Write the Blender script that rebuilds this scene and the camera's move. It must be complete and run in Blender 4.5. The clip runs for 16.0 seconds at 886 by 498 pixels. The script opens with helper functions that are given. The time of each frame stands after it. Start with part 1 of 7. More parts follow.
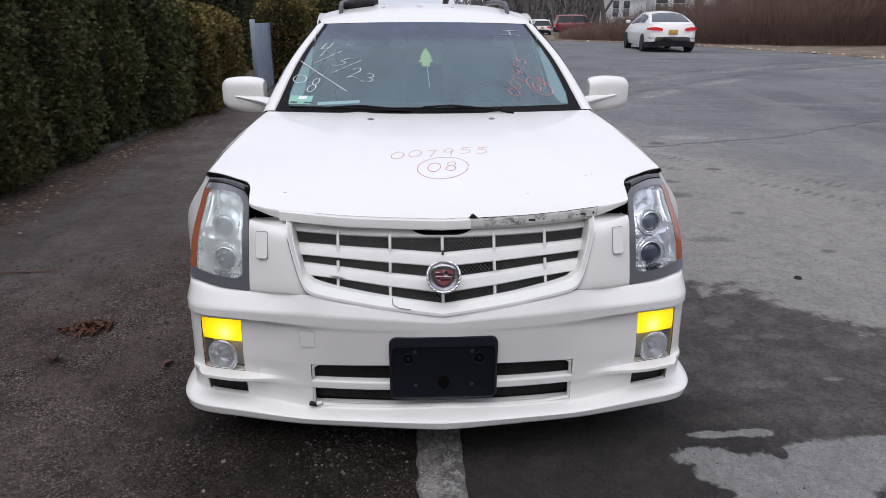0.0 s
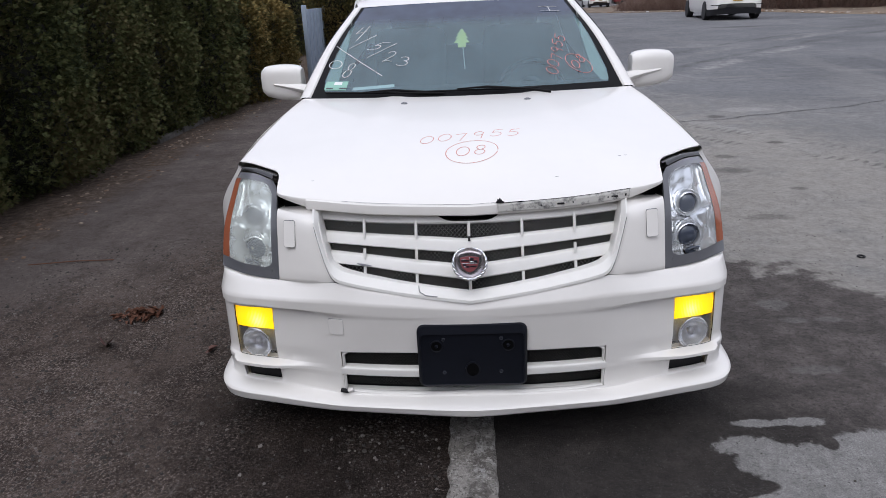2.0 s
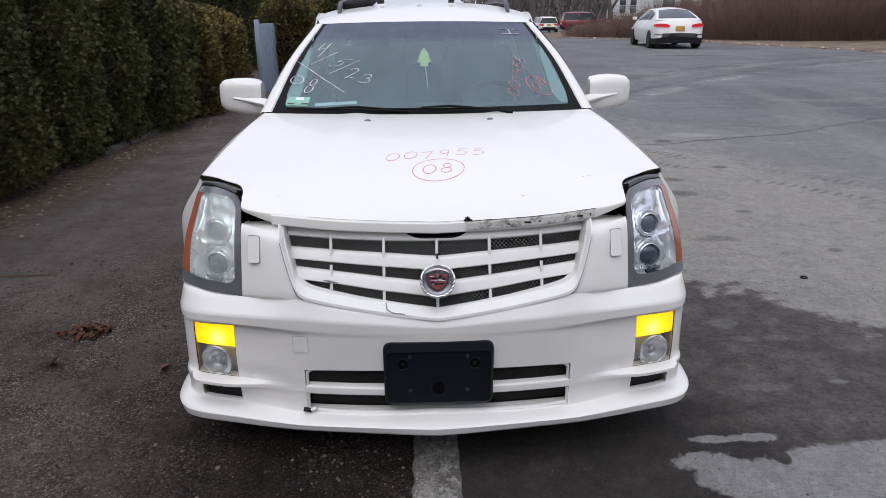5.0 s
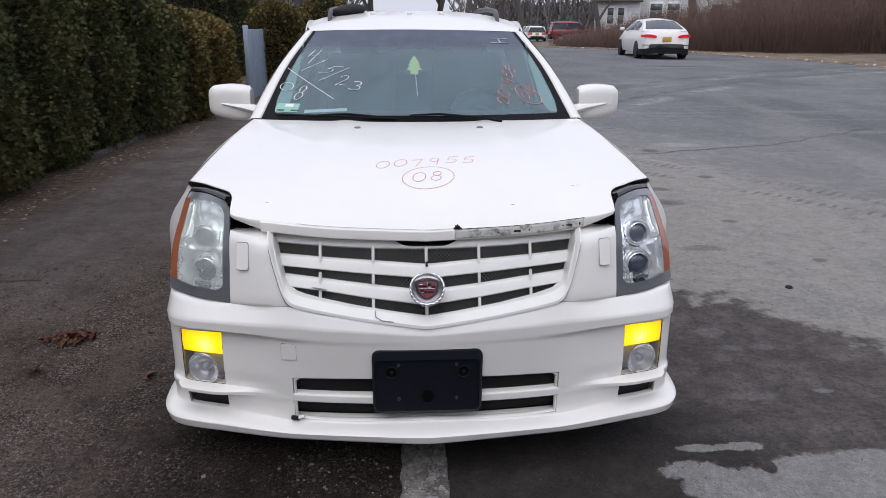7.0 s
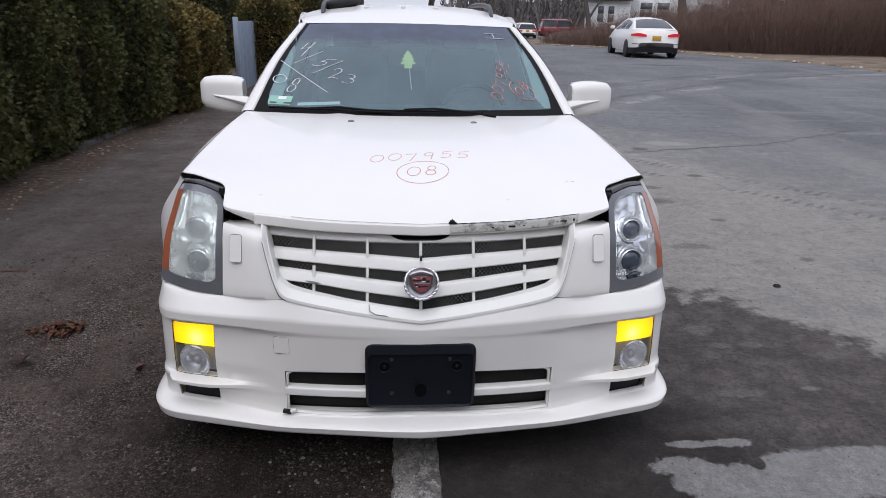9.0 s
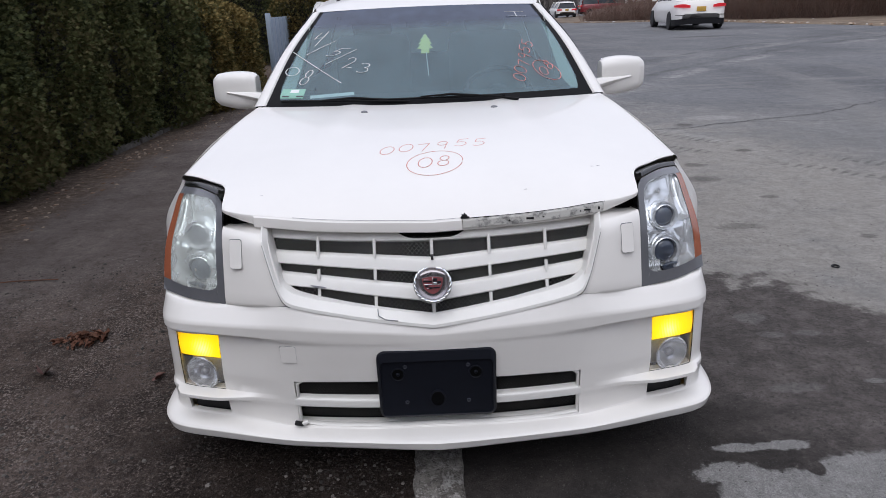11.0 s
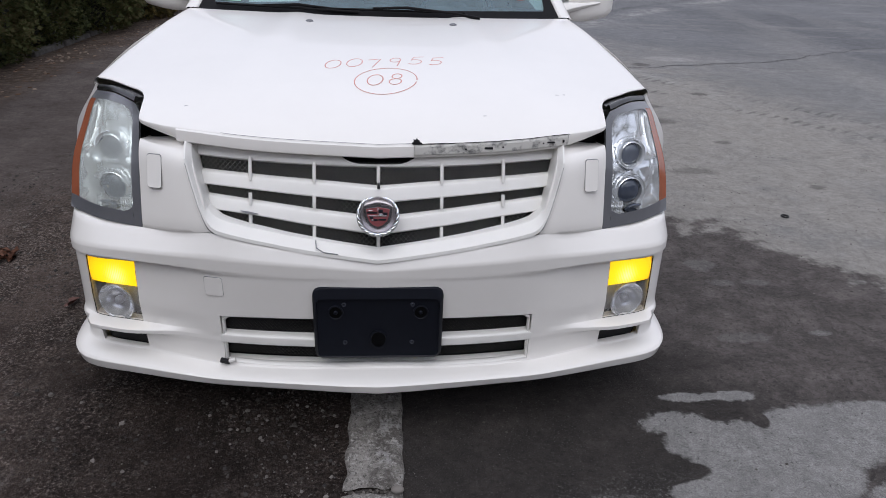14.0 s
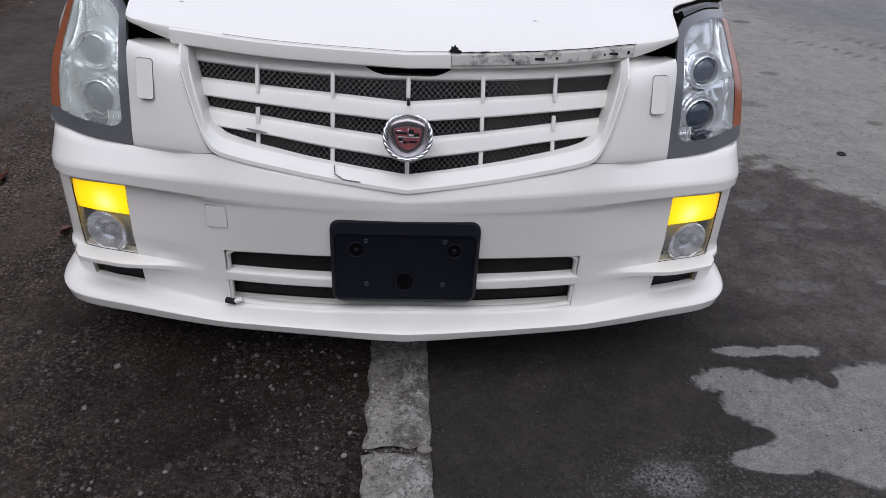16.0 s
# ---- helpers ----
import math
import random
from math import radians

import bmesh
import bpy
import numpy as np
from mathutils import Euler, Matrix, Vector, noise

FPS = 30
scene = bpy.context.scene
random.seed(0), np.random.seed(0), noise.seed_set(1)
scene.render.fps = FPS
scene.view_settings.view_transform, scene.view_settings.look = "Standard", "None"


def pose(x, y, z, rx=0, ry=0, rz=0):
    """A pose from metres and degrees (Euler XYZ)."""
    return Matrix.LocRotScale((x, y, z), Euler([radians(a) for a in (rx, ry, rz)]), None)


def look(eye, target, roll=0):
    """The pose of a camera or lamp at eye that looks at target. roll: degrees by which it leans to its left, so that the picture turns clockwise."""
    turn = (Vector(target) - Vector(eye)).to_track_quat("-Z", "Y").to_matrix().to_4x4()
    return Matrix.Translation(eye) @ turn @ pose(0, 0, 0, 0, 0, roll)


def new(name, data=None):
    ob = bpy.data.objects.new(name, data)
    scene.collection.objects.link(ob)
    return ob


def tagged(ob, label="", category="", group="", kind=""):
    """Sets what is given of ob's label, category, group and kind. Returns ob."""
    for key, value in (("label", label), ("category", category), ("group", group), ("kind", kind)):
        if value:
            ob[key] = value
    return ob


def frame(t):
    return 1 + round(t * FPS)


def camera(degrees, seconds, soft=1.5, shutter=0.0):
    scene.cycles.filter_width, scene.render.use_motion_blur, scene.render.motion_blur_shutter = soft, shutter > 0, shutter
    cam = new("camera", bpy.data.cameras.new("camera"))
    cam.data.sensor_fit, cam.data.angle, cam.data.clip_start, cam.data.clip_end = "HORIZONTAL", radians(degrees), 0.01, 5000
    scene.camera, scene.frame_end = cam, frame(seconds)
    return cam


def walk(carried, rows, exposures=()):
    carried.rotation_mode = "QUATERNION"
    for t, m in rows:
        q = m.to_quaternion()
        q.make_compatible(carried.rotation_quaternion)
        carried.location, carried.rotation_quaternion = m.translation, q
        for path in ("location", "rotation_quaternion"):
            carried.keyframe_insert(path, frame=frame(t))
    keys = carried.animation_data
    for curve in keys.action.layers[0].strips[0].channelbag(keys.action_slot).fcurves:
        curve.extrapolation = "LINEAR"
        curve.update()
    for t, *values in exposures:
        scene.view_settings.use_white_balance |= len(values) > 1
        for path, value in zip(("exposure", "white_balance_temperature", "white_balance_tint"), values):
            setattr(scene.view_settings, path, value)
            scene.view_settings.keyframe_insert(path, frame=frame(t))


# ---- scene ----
cam = camera(66.0, 16.0, soft=0.4)
EXPO, SKY = -0.05, 0.086
PATH = [
    (0, (-0.105, -2.158, 1.548), (-0.013, -0.267, 0.901), 0.1),
    (0.5, (-0.137, -2.146, 1.55), (0.032, -0.266, 0.89), 1.1),
    (1, (-0.112, -2.156, 1.544), (-0.078, -0.262, 0.901), 1.3),
    (1.5, (-0.015, -2.133, 1.549), (-0.103, -0.258, 0.86), -2.4),
    (2, (0.008, -2.121, 1.554), (-0.076, -0.248, 0.856), -2.6),
    (2.5, (-0.007, -2.127, 1.549), (-0.029, -0.253, 0.851), -2.3),
    (3, (-0.036, -2.129, 1.554), (-0.069, -0.246, 0.879), -1.7),
    (3.5, (-0.048, -2.128, 1.556), (-0.028, -0.242, 0.891), -0.8),
    (4, (-0.06, -2.12, 1.55), (-0.013, -0.237, 0.876), -0.8),
    (6.5, (-0.052, -2.123, 1.556), (0.046, -0.22, 0.948), 0.3),
    (7, (-0.065, -2.12, 1.555), (0.041, -0.225, 0.924), 0.3),
    (7.5, (-0.078, -2.116, 1.555), (0.049, -0.226, 0.916), 0.3),
    (8, (-0.083, -2.125, 1.547), (0.044, -0.242, 0.885), 0.4),
    (8.5, (-0.084, -2.121, 1.549), (0.044, -0.236, 0.891), 0.9),
    (9, (-0.088, -2.118, 1.55), (0.054, -0.229, 0.908), 1.3),
    (9.2, (-0.09, -2.112, 1.553), (0.063, -0.221, 0.919), 1.2),
    (11.3, (0.076, -1.897, 1.503), (0.068, -0.018, 0.818), -2.6),
    (11.5, (0.096, -1.863, 1.484), (0.125, 0.01, 0.783), -1.6),
    (12, (0.091, -1.809, 1.468), (0.239, 0.011, 0.653), 3.3),
    (12.5, (0.074, -1.799, 1.465), (0.228, 0.027, 0.662), 2.6),
    (13, (0.063, -1.781, 1.464), (0.188, 0.045, 0.656), 2.1),
    (13.5, (0.056, -1.785, 1.463), (0.19, 0.038, 0.651), 1.8),
    (14, (0.028, -1.767, 1.452), (0.188, 0.032, 0.591), 2.3),
    (14.5, (-0.028, -1.748, 1.433), (0.113, 0.03, 0.528), 2.3),
    (15, (-0.095, -1.739, 1.389), (0.168, -0.018, 0.403), 6.0),
    (15.5, (-0.017, -1.632, 1.35), (0.161, 0.079, 0.33), 4.4),
    (16, (-0.018, -1.529, 1.319), (0.113, 0.182, 0.292), 3.2),
]
walk(cam, [(t, look(eye, target, roll)) for t, eye, target, roll in PATH], exposures=[(0.0, EXPO + 0.04), (9.2, EXPO + 0.04), (12.0, EXPO - 0.04), (16.0, EXPO - 0.06)])

# ---- sky and light: an even overcast afternoon ----
world = bpy.data.worlds.new("overcast_sky")
scene.world = world
world.use_nodes = True
wn, wl = world.node_tree.nodes, world.node_tree.links
sky = wn.new("ShaderNodeTexSky")
sky.sky_type, sky.sun_disc = "NISHITA", False
sky.sun_elevation, sky.sun_rotation = radians(60), radians(195)
sky.air_density, sky.dust_density = 1.0, 3.0
cloud = wn.new("ShaderNodeMix")
cloud.data_type = "RGBA"
cloud.inputs[0].default_value = 0.90
wl.new(sky.outputs[0], cloud.inputs[6])
# an overcast dome, brighter overhead than at the horizon
dome, axis, rise, grey = wn.new("ShaderNodeTexCoord"), wn.new("ShaderNodeSeparateXYZ"), wn.new("ShaderNodeMapRange"), wn.new("ShaderNodeMix")
grey.data_type = "RGBA"
grey.inputs[6].default_value, grey.inputs[7].default_value = (8.62, 9.0, 10.55, 1), (12.6, 13.05, 15.5, 1)
wl.new(dome.outputs["Generated"], axis.inputs[0])
wl.new(axis.outputs[2], rise.inputs[0])
wl.new(rise.outputs[0], grey.inputs[0])
wl.new(grey.outputs[2], cloud.inputs[7])
wl.new(cloud.outputs[2], wn["Background"].inputs[0])
wn["Background"].inputs[1].default_value = SKY
sun = new("sun", bpy.data.lights.new("sun", "SUN"))
sun.data.energy, sun.data.angle, sun.data.color = 1.15, radians(50), (1.0, 0.985, 0.965)
sun.matrix_world = look((-3, -9.5, 20), (0, 2, 0))


# ---- building helpers ----
def thing(name, label, category, group="", at=(0, 0, 0), turn=0.0):
    ob = new(name)
    ob.empty_display_size = 0.2
    ob.matrix_basis = pose(*at, 0, 0, turn)
    return tagged(ob, label, category, group)


def part(name, bm, mat, parent=None, label="", smooth=True, normals=True, crease=48):
    if normals:
        bmesh.ops.recalc_face_normals(bm, faces=bm.faces)
    limit = radians(crease)
    for e in bm.edges:
        if len(e.link_faces) == 2 and e.calc_face_angle(0.0) > limit:
            e.smooth = False
    me = bpy.data.meshes.new(name)
    bm.to_mesh(me)
    bm.free()
    for p in me.polygons:
        p.use_smooth = smooth
    for m in mat if isinstance(mat, (list, tuple)) else (mat,):
        me.materials.append(m)
    ob = new(name, me)
    ob.parent = parent
    if label:
        ob["label"] = label
    return ob


def structure(name, bm, mat, label="", category="", smooth=False):
    ob = part(name, bm, mat, None, "", smooth)
    return tagged(ob, label, category, "", "structure")


def pch(xs, ys, x):
    """Smooth curve through points without overshoot."""
    xs, ys = np.asarray(xs, float), np.asarray(ys, float)
    if len(xs) == 2:
        return float(np.interp(x, xs, ys))
    h, d = np.diff(xs), np.diff(ys) / np.diff(xs)
    m = np.zeros(len(xs))
    for k in range(1, len(xs) - 1):
        if d[k - 1] * d[k] > 0:
            w1, w2 = 2 * h[k] + h[k - 1], h[k] + 2 * h[k - 1]
            m[k] = (w1 + w2) / (w1 / d[k - 1] + w2 / d[k])
    m[0], m[-1] = d[0], d[-1]
    x = min(max(x, xs[0]), xs[-1])
    k = min(max(int(np.searchsorted(xs, x)) - 1, 0), len(h) - 1)
    s = (x - xs[k]) / h[k]
    return float(ys[k] * (1 + 2 * s) * (1 - s) ** 2 + m[k] * h[k] * s * (1 - s) ** 2 + ys[k + 1] * s * s * (3 - 2 * s) - m[k + 1] * h[k] * s * s * (1 - s))


def knots(marks, each):
    """Parameters that keep every mark and cut each stretch between marks into equal pieces."""
    out = []
    for a, b in zip(marks, marks[1:]):
        out += [a + (b - a) * k / each for k in range(each)]
    return out + [marks[-1]]


def sheet(bm, fn, us, vs, skip=None, mat=0):
    """Quads over fn(u, v); skip(u, v) of a cell's middle leaves it open."""
    grid = [[bm.verts.new(fn(u, v)) for u in us] for v in vs]
    for j in range(len(vs) - 1):
        for i in range(len(us) - 1):
            if skip and skip((us[i] + us[i + 1]) / 2, (vs[j] + vs[j + 1]) / 2):
                continue
            f = bm.faces.new((grid[j][i], grid[j][i + 1], grid[j + 1][i + 1], grid[j + 1][i]))
            f.material_index = mat
    for row in grid:
        for v in row:
            if not v.link_faces:
                bm.verts.remove(v)
    return bm


def both(build):
    """One mesh from build(bm, side) for the two sides of the car."""
    bm = bmesh.new()
    for s in (1, -1):
        build(bm, s)
    bmesh.ops.remove_doubles(bm, verts=bm.verts, dist=0.0004)
    return bm


def tube(bm, pts, r, n=6, closed=False, flat=1.0):
    pts = [Vector(p) for p in pts]
    rings = []
    for k, p in enumerate(pts):
        a = pts[k - 1] if k or closed else p
        b = pts[(k + 1) % len(pts)] if k < len(pts) - 1 or closed else p
        d = (b - a).normalized()
        side = d.cross(Vector((0, 0, 1)))
        side = side.normalized() if side.length > 1e-4 else Vector((1, 0, 0))
        up = side.cross(d)
        rad = r[k] if isinstance(r, (list, tuple)) else r
        rings.append([bm.verts.new(p + rad * (math.cos(6.28318 * i / n) * side + flat * math.sin(6.28318 * i / n) * up)) for i in range(n)])
    last = len(rings) if closed else len(rings) - 1
    for k in range(last):
        a, b = rings[k], rings[(k + 1) % len(rings)]
        for i in range(n):
            bm.faces.new((a[i], a[(i + 1) % n], b[(i + 1) % n], b[i]))
    if not closed:
        bm.faces.new(rings[0])
        bm.faces.new(rings[-1][::-1])
    return bm


def block(bm, centre, size, bevel=0.0, m=None, seg=2):
    r = bmesh.ops.create_cube(bm, size=1.0)
    bmesh.ops.scale(bm, vec=size, verts=r["verts"])
    if bevel:
        edges = {e for v in r["verts"] for e in v.link_edges}
        r = bmesh.ops.bevel(bm, geom=list(edges), offset=bevel, segments=seg, affect="EDGES", profile=0.5)
        verts = list({v for f in r["faces"] for v in f.verts})
    else:
        verts = r["verts"]
    if m is not None:
        bmesh.ops.transform(bm, matrix=m, verts=verts)
    bmesh.ops.translate(bm, vec=centre, verts=verts)
    return verts


def lathe(bm, profile, n=24, m=None, caps=True):
    """A turned form: profile of (radius, height) round z, then m."""
    rings, m = [], m or Matrix()
    for r, h in profile:
        rings.append([bm.verts.new(m @ Vector((r * math.cos(6.28318 * i / n), r * math.sin(6.28318 * i / n), h))) for i in range(n)])
    for a, b in zip(rings, rings[1:]):
        for i in range(n):
            bm.faces.new((a[i], a[(i + 1) % n], b[(i + 1) % n], b[i]))
    if caps:
        bm.faces.new(rings[0][::-1])
        bm.faces.new(rings[-1])
    return bm


def prism(bm, outline, depth, place):
    """A flat piece with the given outline (a, b) and a depth; place(a, b, d) gives the point."""
    front = [bm.verts.new(place(a, b, 0.0)) for a, b in outline]
    back = [bm.verts.new(place(a, b, depth)) for a, b in outline]
    bm.faces.new(front)
    bm.faces.new(back[::-1])
    n = len(outline)
    for i in range(n):
        bm.faces.new((front[i], back[i], back[(i + 1) % n], front[(i + 1) % n]))
    return bm


def rounded(w, h, r, n=4):
    out = []
    for cx, cy, a in ((w / 2 - r, h / 2 - r, 0), (-w / 2 + r, h / 2 - r, 90), (-w / 2 + r, -h / 2 + r, 180), (w / 2 - r, -h / 2 + r, 270)):
        out += [(cx + r * math.cos(radians(a + 90 * k / n)), cy + r * math.sin(radians(a + 90 * k / n))) for k in range(n + 1)]
    return out


# ---- materials ----
def material(name, colour, rough=0.5, metal=0.0, vary=0.0, scale=20.0, bump=0.0, bump_scale=80.0, coat=0.0, spec=0.5, second=None, patch=(0.45, 0.6)):
    mat = bpy.data.materials.new(name)
    mat.use_nodes = True
    nt = mat.node_tree
    b = nt.nodes["Principled BSDF"]
    b.inputs["Base Color"].default_value = (*colour, 1)
    b.inputs["Roughness"].default_value, b.inputs["Metallic"].default_value = rough, metal
    b.inputs["Coat Weight"].default_value, b.inputs["Coat Roughness"].default_value = coat, 0.04
    b.inputs["Specular IOR Level"].default_value = spec
    co = nt.nodes.new("ShaderNodeTexCoord")
    if vary or second:
        big = nt.nodes.new("ShaderNodeTexNoise")
        big.inputs["Scale"].default_value, big.inputs["Detail"].default_value = scale, 8
        big.inputs["Roughness"].default_value = 0.65
        nt.links.new(co.outputs["Object"], big.inputs["Vector"])
        ramp = nt.nodes.new("ShaderNodeMapRange")
        ramp.inputs[1].default_value, ramp.inputs[2].default_value = (patch if second else (0.25, 0.75))
        nt.links.new(big.outputs["Fac"], ramp.inputs[0])
        mix = nt.nodes.new("ShaderNodeMix")
        mix.data_type = "RGBA"
        other = second or tuple(c * (1 - vary) for c in colour)
        mix.inputs[6].default_value, mix.inputs[7].default_value = (*colour, 1), (*other, 1)
        nt.links.new(ramp.outputs[0], mix.inputs[0])
        nt.links.new(mix.outputs[2], b.inputs["Base Color"])
    if bump:
        fine = nt.nodes.new("ShaderNodeTexNoise")
        fine.inputs["Scale"].default_value, fine.inputs["Detail"].default_value = bump_scale, 6
        nt.links.new(co.outputs["Object"], fine.inputs["Vector"])
        bp = nt.nodes.new("ShaderNodeBump")
        bp.inputs["Strength"].default_value, bp.inputs["Distance"].default_value = bump, 0.01
        nt.links.new(fine.outputs["Fac"], bp.inputs["Height"])
        nt.links.new(bp.outputs[0], b.inputs["Normal"])
    return mat


def glass_sheet(name, tint, haze=0.0, gloss_ior=1.5, haze_colour=(0.75, 0.78, 0.76)):
    """A thin pane: tinted see-through with a mirror share that grows at grazing angles, and an even haze."""
    mat = bpy.data.materials.new(name)
    mat.use_nodes = True
    nt = mat.node_tree
    nt.nodes.clear()
    out = nt.nodes.new("ShaderNodeOutputMaterial")
    tr, gl, df = nt.nodes.new("ShaderNodeBsdfTransparent"), nt.nodes.new("ShaderNodeBsdfGlossy"), nt.nodes.new("ShaderNodeBsdfDiffuse")
    tr.inputs[0].default_value = (*tint, 1)
    gl.inputs["Roughness"].default_value = 0.02
    df.inputs[0].default_value = (*haze_colour, 1)
    fr = nt.nodes.new("ShaderNodeFresnel")
    fr.inputs[0].default_value = gloss_ior
    m1, m2 = nt.nodes.new("ShaderNodeMixShader"), nt.nodes.new("ShaderNodeMixShader")
    m1.inputs[0].default_value = haze
    if haze:
        no = nt.nodes.new("ShaderNodeTexNoise")
        no.inputs["Scale"].default_value, no.inputs["Detail"].default_value = 9.0, 5
        co = nt.nodes.new("ShaderNodeTexCoord")
        nt.links.new(co.outputs["Object"], no.inputs["Vector"])
        mr = nt.nodes.new("ShaderNodeMapRange")
        mr.inputs[1].default_value, mr.inputs[2].default_value = 0.3, 0.7
        mr.inputs[3].default_value, mr.inputs[4].default_value = haze * 0.85, haze * 1.15
        nt.links.new(no.outputs["Fac"], mr.inputs[0])
        nt.links.new(mr.outputs[0], m1.inputs[0])
    nt.links.new(tr.outputs[0], m1.inputs[1])
    nt.links.new(df.outputs[0], m1.inputs[2])
    nt.links.new(fr.outputs[0], m2.inputs[0])
    nt.links.new(m1.outputs[0], m2.inputs[1])
    nt.links.new(gl.outputs[0], m2.inputs[2])
    nt.links.new(m2.outputs[0], out.inputs[0])
    return mat


def emitter(name, colour, strength):
    mat = material(name, colour, 0.3)
    b = mat.node_tree.nodes["Principled BSDF"]
    b.inputs["Emission Color"].default_value = (*colour, 1)
    b.inputs["Emission Strength"].default_value = strength
    return mat


PAINT = material("pearl_white_paint", (0.82, 0.80, 0.768), 0.32, 0.0, 0.05, 3.0, 0.015, 300, coat=0.5)
PLASTIC_WHITE = material("white_grille_plastic", (0.78, 0.77, 0.74), 0.4, 0, 0.08, 8, 0.03, 200, coat=0.2)
BLACK = material("black_plastic", (0.011, 0.011, 0.013), 0.5, 0, 0.3, 30, 0.1, 300, spec=0.25)
SEAL = material("black_rubber_seal", (0.010, 0.010, 0.011), 0.5, 0, 0.3, 40, 0.05, 200, spec=0.08)
GLOSS_BLACK = material("glossy_black_seal", (0.010, 0.010, 0.011), 0.22, 0, 0.3, 40, 0.05, 60)
# near-black colour with the deep shade of bay and recesses put in
VOID = material("deep_shade_black", (0.006, 0.006, 0.0065), 0.9, 0, 0.3, 20, spec=0.02)
BEZEL = material("grey_lamp_bezel", (0.125, 0.129, 0.142), 0.3, 0, 0.12, 30, coat=0.6)
NAVY = material("dark_navy_plastic", (0.0062, 0.0078, 0.0135), 0.5, 0, 0.25, 25, 0.05, 400, spec=0.2)
CHROME = material("chrome", (0.78, 0.79, 0.81), 0.09, 1.0, 0.1, 60)
CHROME_SOFT = material("satin_reflector", (0.96, 0.97, 0.99), 0.17, 0.72, 0.05, 14, 0.02, 26, coat=0.6)
LAMP_SHELL = material("silvered_lamp_shell", (0.62, 0.62, 0.65), 0.3, 0.3, 0.15, 30)
WIRE = material("grille_wire_metal", (0.25, 0.245, 0.24), 0.35, 0.35, 0.25, 50)
WIRE_LOW = material("dark_intake_wire", (0.13, 0.125, 0.12), 0.5, 0.3, 0.3, 50)
AMBER = material("amber_marker_plastic", (0.36, 0.115, 0.06), 0.2, 0, 0.2, 20, coat=0.7)
AMBER_LIT = emitter("lit_amber_lamp", (1.0, 0.52, 0.006), 0.98)
nt = AMBER_LIT.node_tree
tco, spl, mag, joi, gap_, far_, tone = (nt.nodes.new("ShaderNode" + k) for k in ("TexCoord", "SeparateXYZ", "Math", "CombineXYZ", "VectorMath", "MapRange", "ValToRGB"))
mag.operation, gap_.operation = "ABSOLUTE", "DISTANCE"
gap_.inputs[1].default_value = (0.775, 0.075, 0.478)
nt.links.new(tco.outputs["Object"], spl.inputs[0])
nt.links.new(spl.outputs[0], mag.inputs[0])
nt.links.new(mag.outputs[0], joi.inputs[0])
nt.links.new(spl.outputs[1], joi.inputs[1])
nt.links.new(spl.outputs[2], joi.inputs[2])
nt.links.new(joi.outputs[0], gap_.inputs[0])
flute = nt.nodes.new("ShaderNodeTexWave")
flute.inputs["Scale"].default_value, flute.inputs["Distortion"].default_value = 55.0, 0.6
nt.links.new(tco.outputs["Object"], flute.inputs["Vector"])
shift = nt.nodes.new("ShaderNodeMath")
shift.operation = "MULTIPLY_ADD"
shift.inputs[1].default_value = 0.022
nt.links.new(flute.outputs["Fac"], shift.inputs[0])
nt.links.new(gap_.outputs["Value"], shift.inputs[2])
far_.inputs[1].default_value, far_.inputs[2].default_value = 0.012, 0.115
nt.links.new(shift.outputs[0], far_.inputs[0])
nt.links.new(far_.outputs[0], tone.inputs[0])
tone.color_ramp.elements[0].color, tone.color_ramp.elements[1].color = (1.0, 0.88, 0.45, 1), (0.85, 0.30, 0.010, 1)
for place_, hue in ((0.22, (1.0, 0.88, 0.12, 1)), (0.40, (1.0, 0.78, 0.010, 1)), (0.72, (1.0, 0.68, 0.008, 1))):
    tone.color_ramp.elements.new(place_).color = hue
nt.links.new(tone.outputs[0], nt.nodes["Principled BSDF"].inputs["Emission Color"])
TAIL = emitter("red_tail_lamp", (0.6, 0.02, 0.03), 0.22)
CLEAR = glass_sheet("clear_lamp_lens", (0.95, 0.97, 0.98))
HAZY = glass_sheet("clouded_lamp_lens", (0.90, 0.95, 0.93), 0.27, 1.5, (0.86, 0.91, 0.88))
FOGGLASS = glass_sheet("fog_lamp_glass", (0.88, 0.89, 0.92), 0.14, 1.5, (0.60, 0.60, 0.62))
# teal diffuse share paints a reflected-sky sheen into the glass
WINDSHIELD = glass_sheet("windscreen_glass", (0.52, 0.72, 0.75), 0.215, 1.5, (0.40, 0.58, 0.66))
nt = WINDSHIELD.node_tree
grade, up_, rise_ = nt.nodes.new("ShaderNodeTexCoord"), nt.nodes.new("ShaderNodeSeparateXYZ"), nt.nodes.new("ShaderNodeMapRange")
rise_.interpolation_type = "SMOOTHSTEP"
rise_.inputs[1].default_value, rise_.inputs[2].default_value = 1.385, 1.450
nt.links.new(grade.outputs["Object"], up_.inputs[0])
nt.links.new(up_.outputs[2], rise_.inputs[0])
for kind, plain, tinted in (("BSDF_TRANSPARENT", (0.52, 0.72, 0.75, 1), (0.08, 0.11, 0.17, 1)), ("BSDF_DIFFUSE", (0.40, 0.58, 0.66, 1), (0.27, 0.34, 0.52, 1))):
    shade = nt.nodes.new("ShaderNodeMix")
    shade.data_type = "RGBA"
    shade.inputs[6].default_value, shade.inputs[7].default_value = plain, tinted
    nt.links.new(rise_.outputs[0], shade.inputs[0])
    nt.links.new(shade.outputs[2], next(n for n in nt.nodes if n.type == kind).inputs[0])
SIDEGLASS = glass_sheet("side_glass", (0.25, 0.3, 0.3))
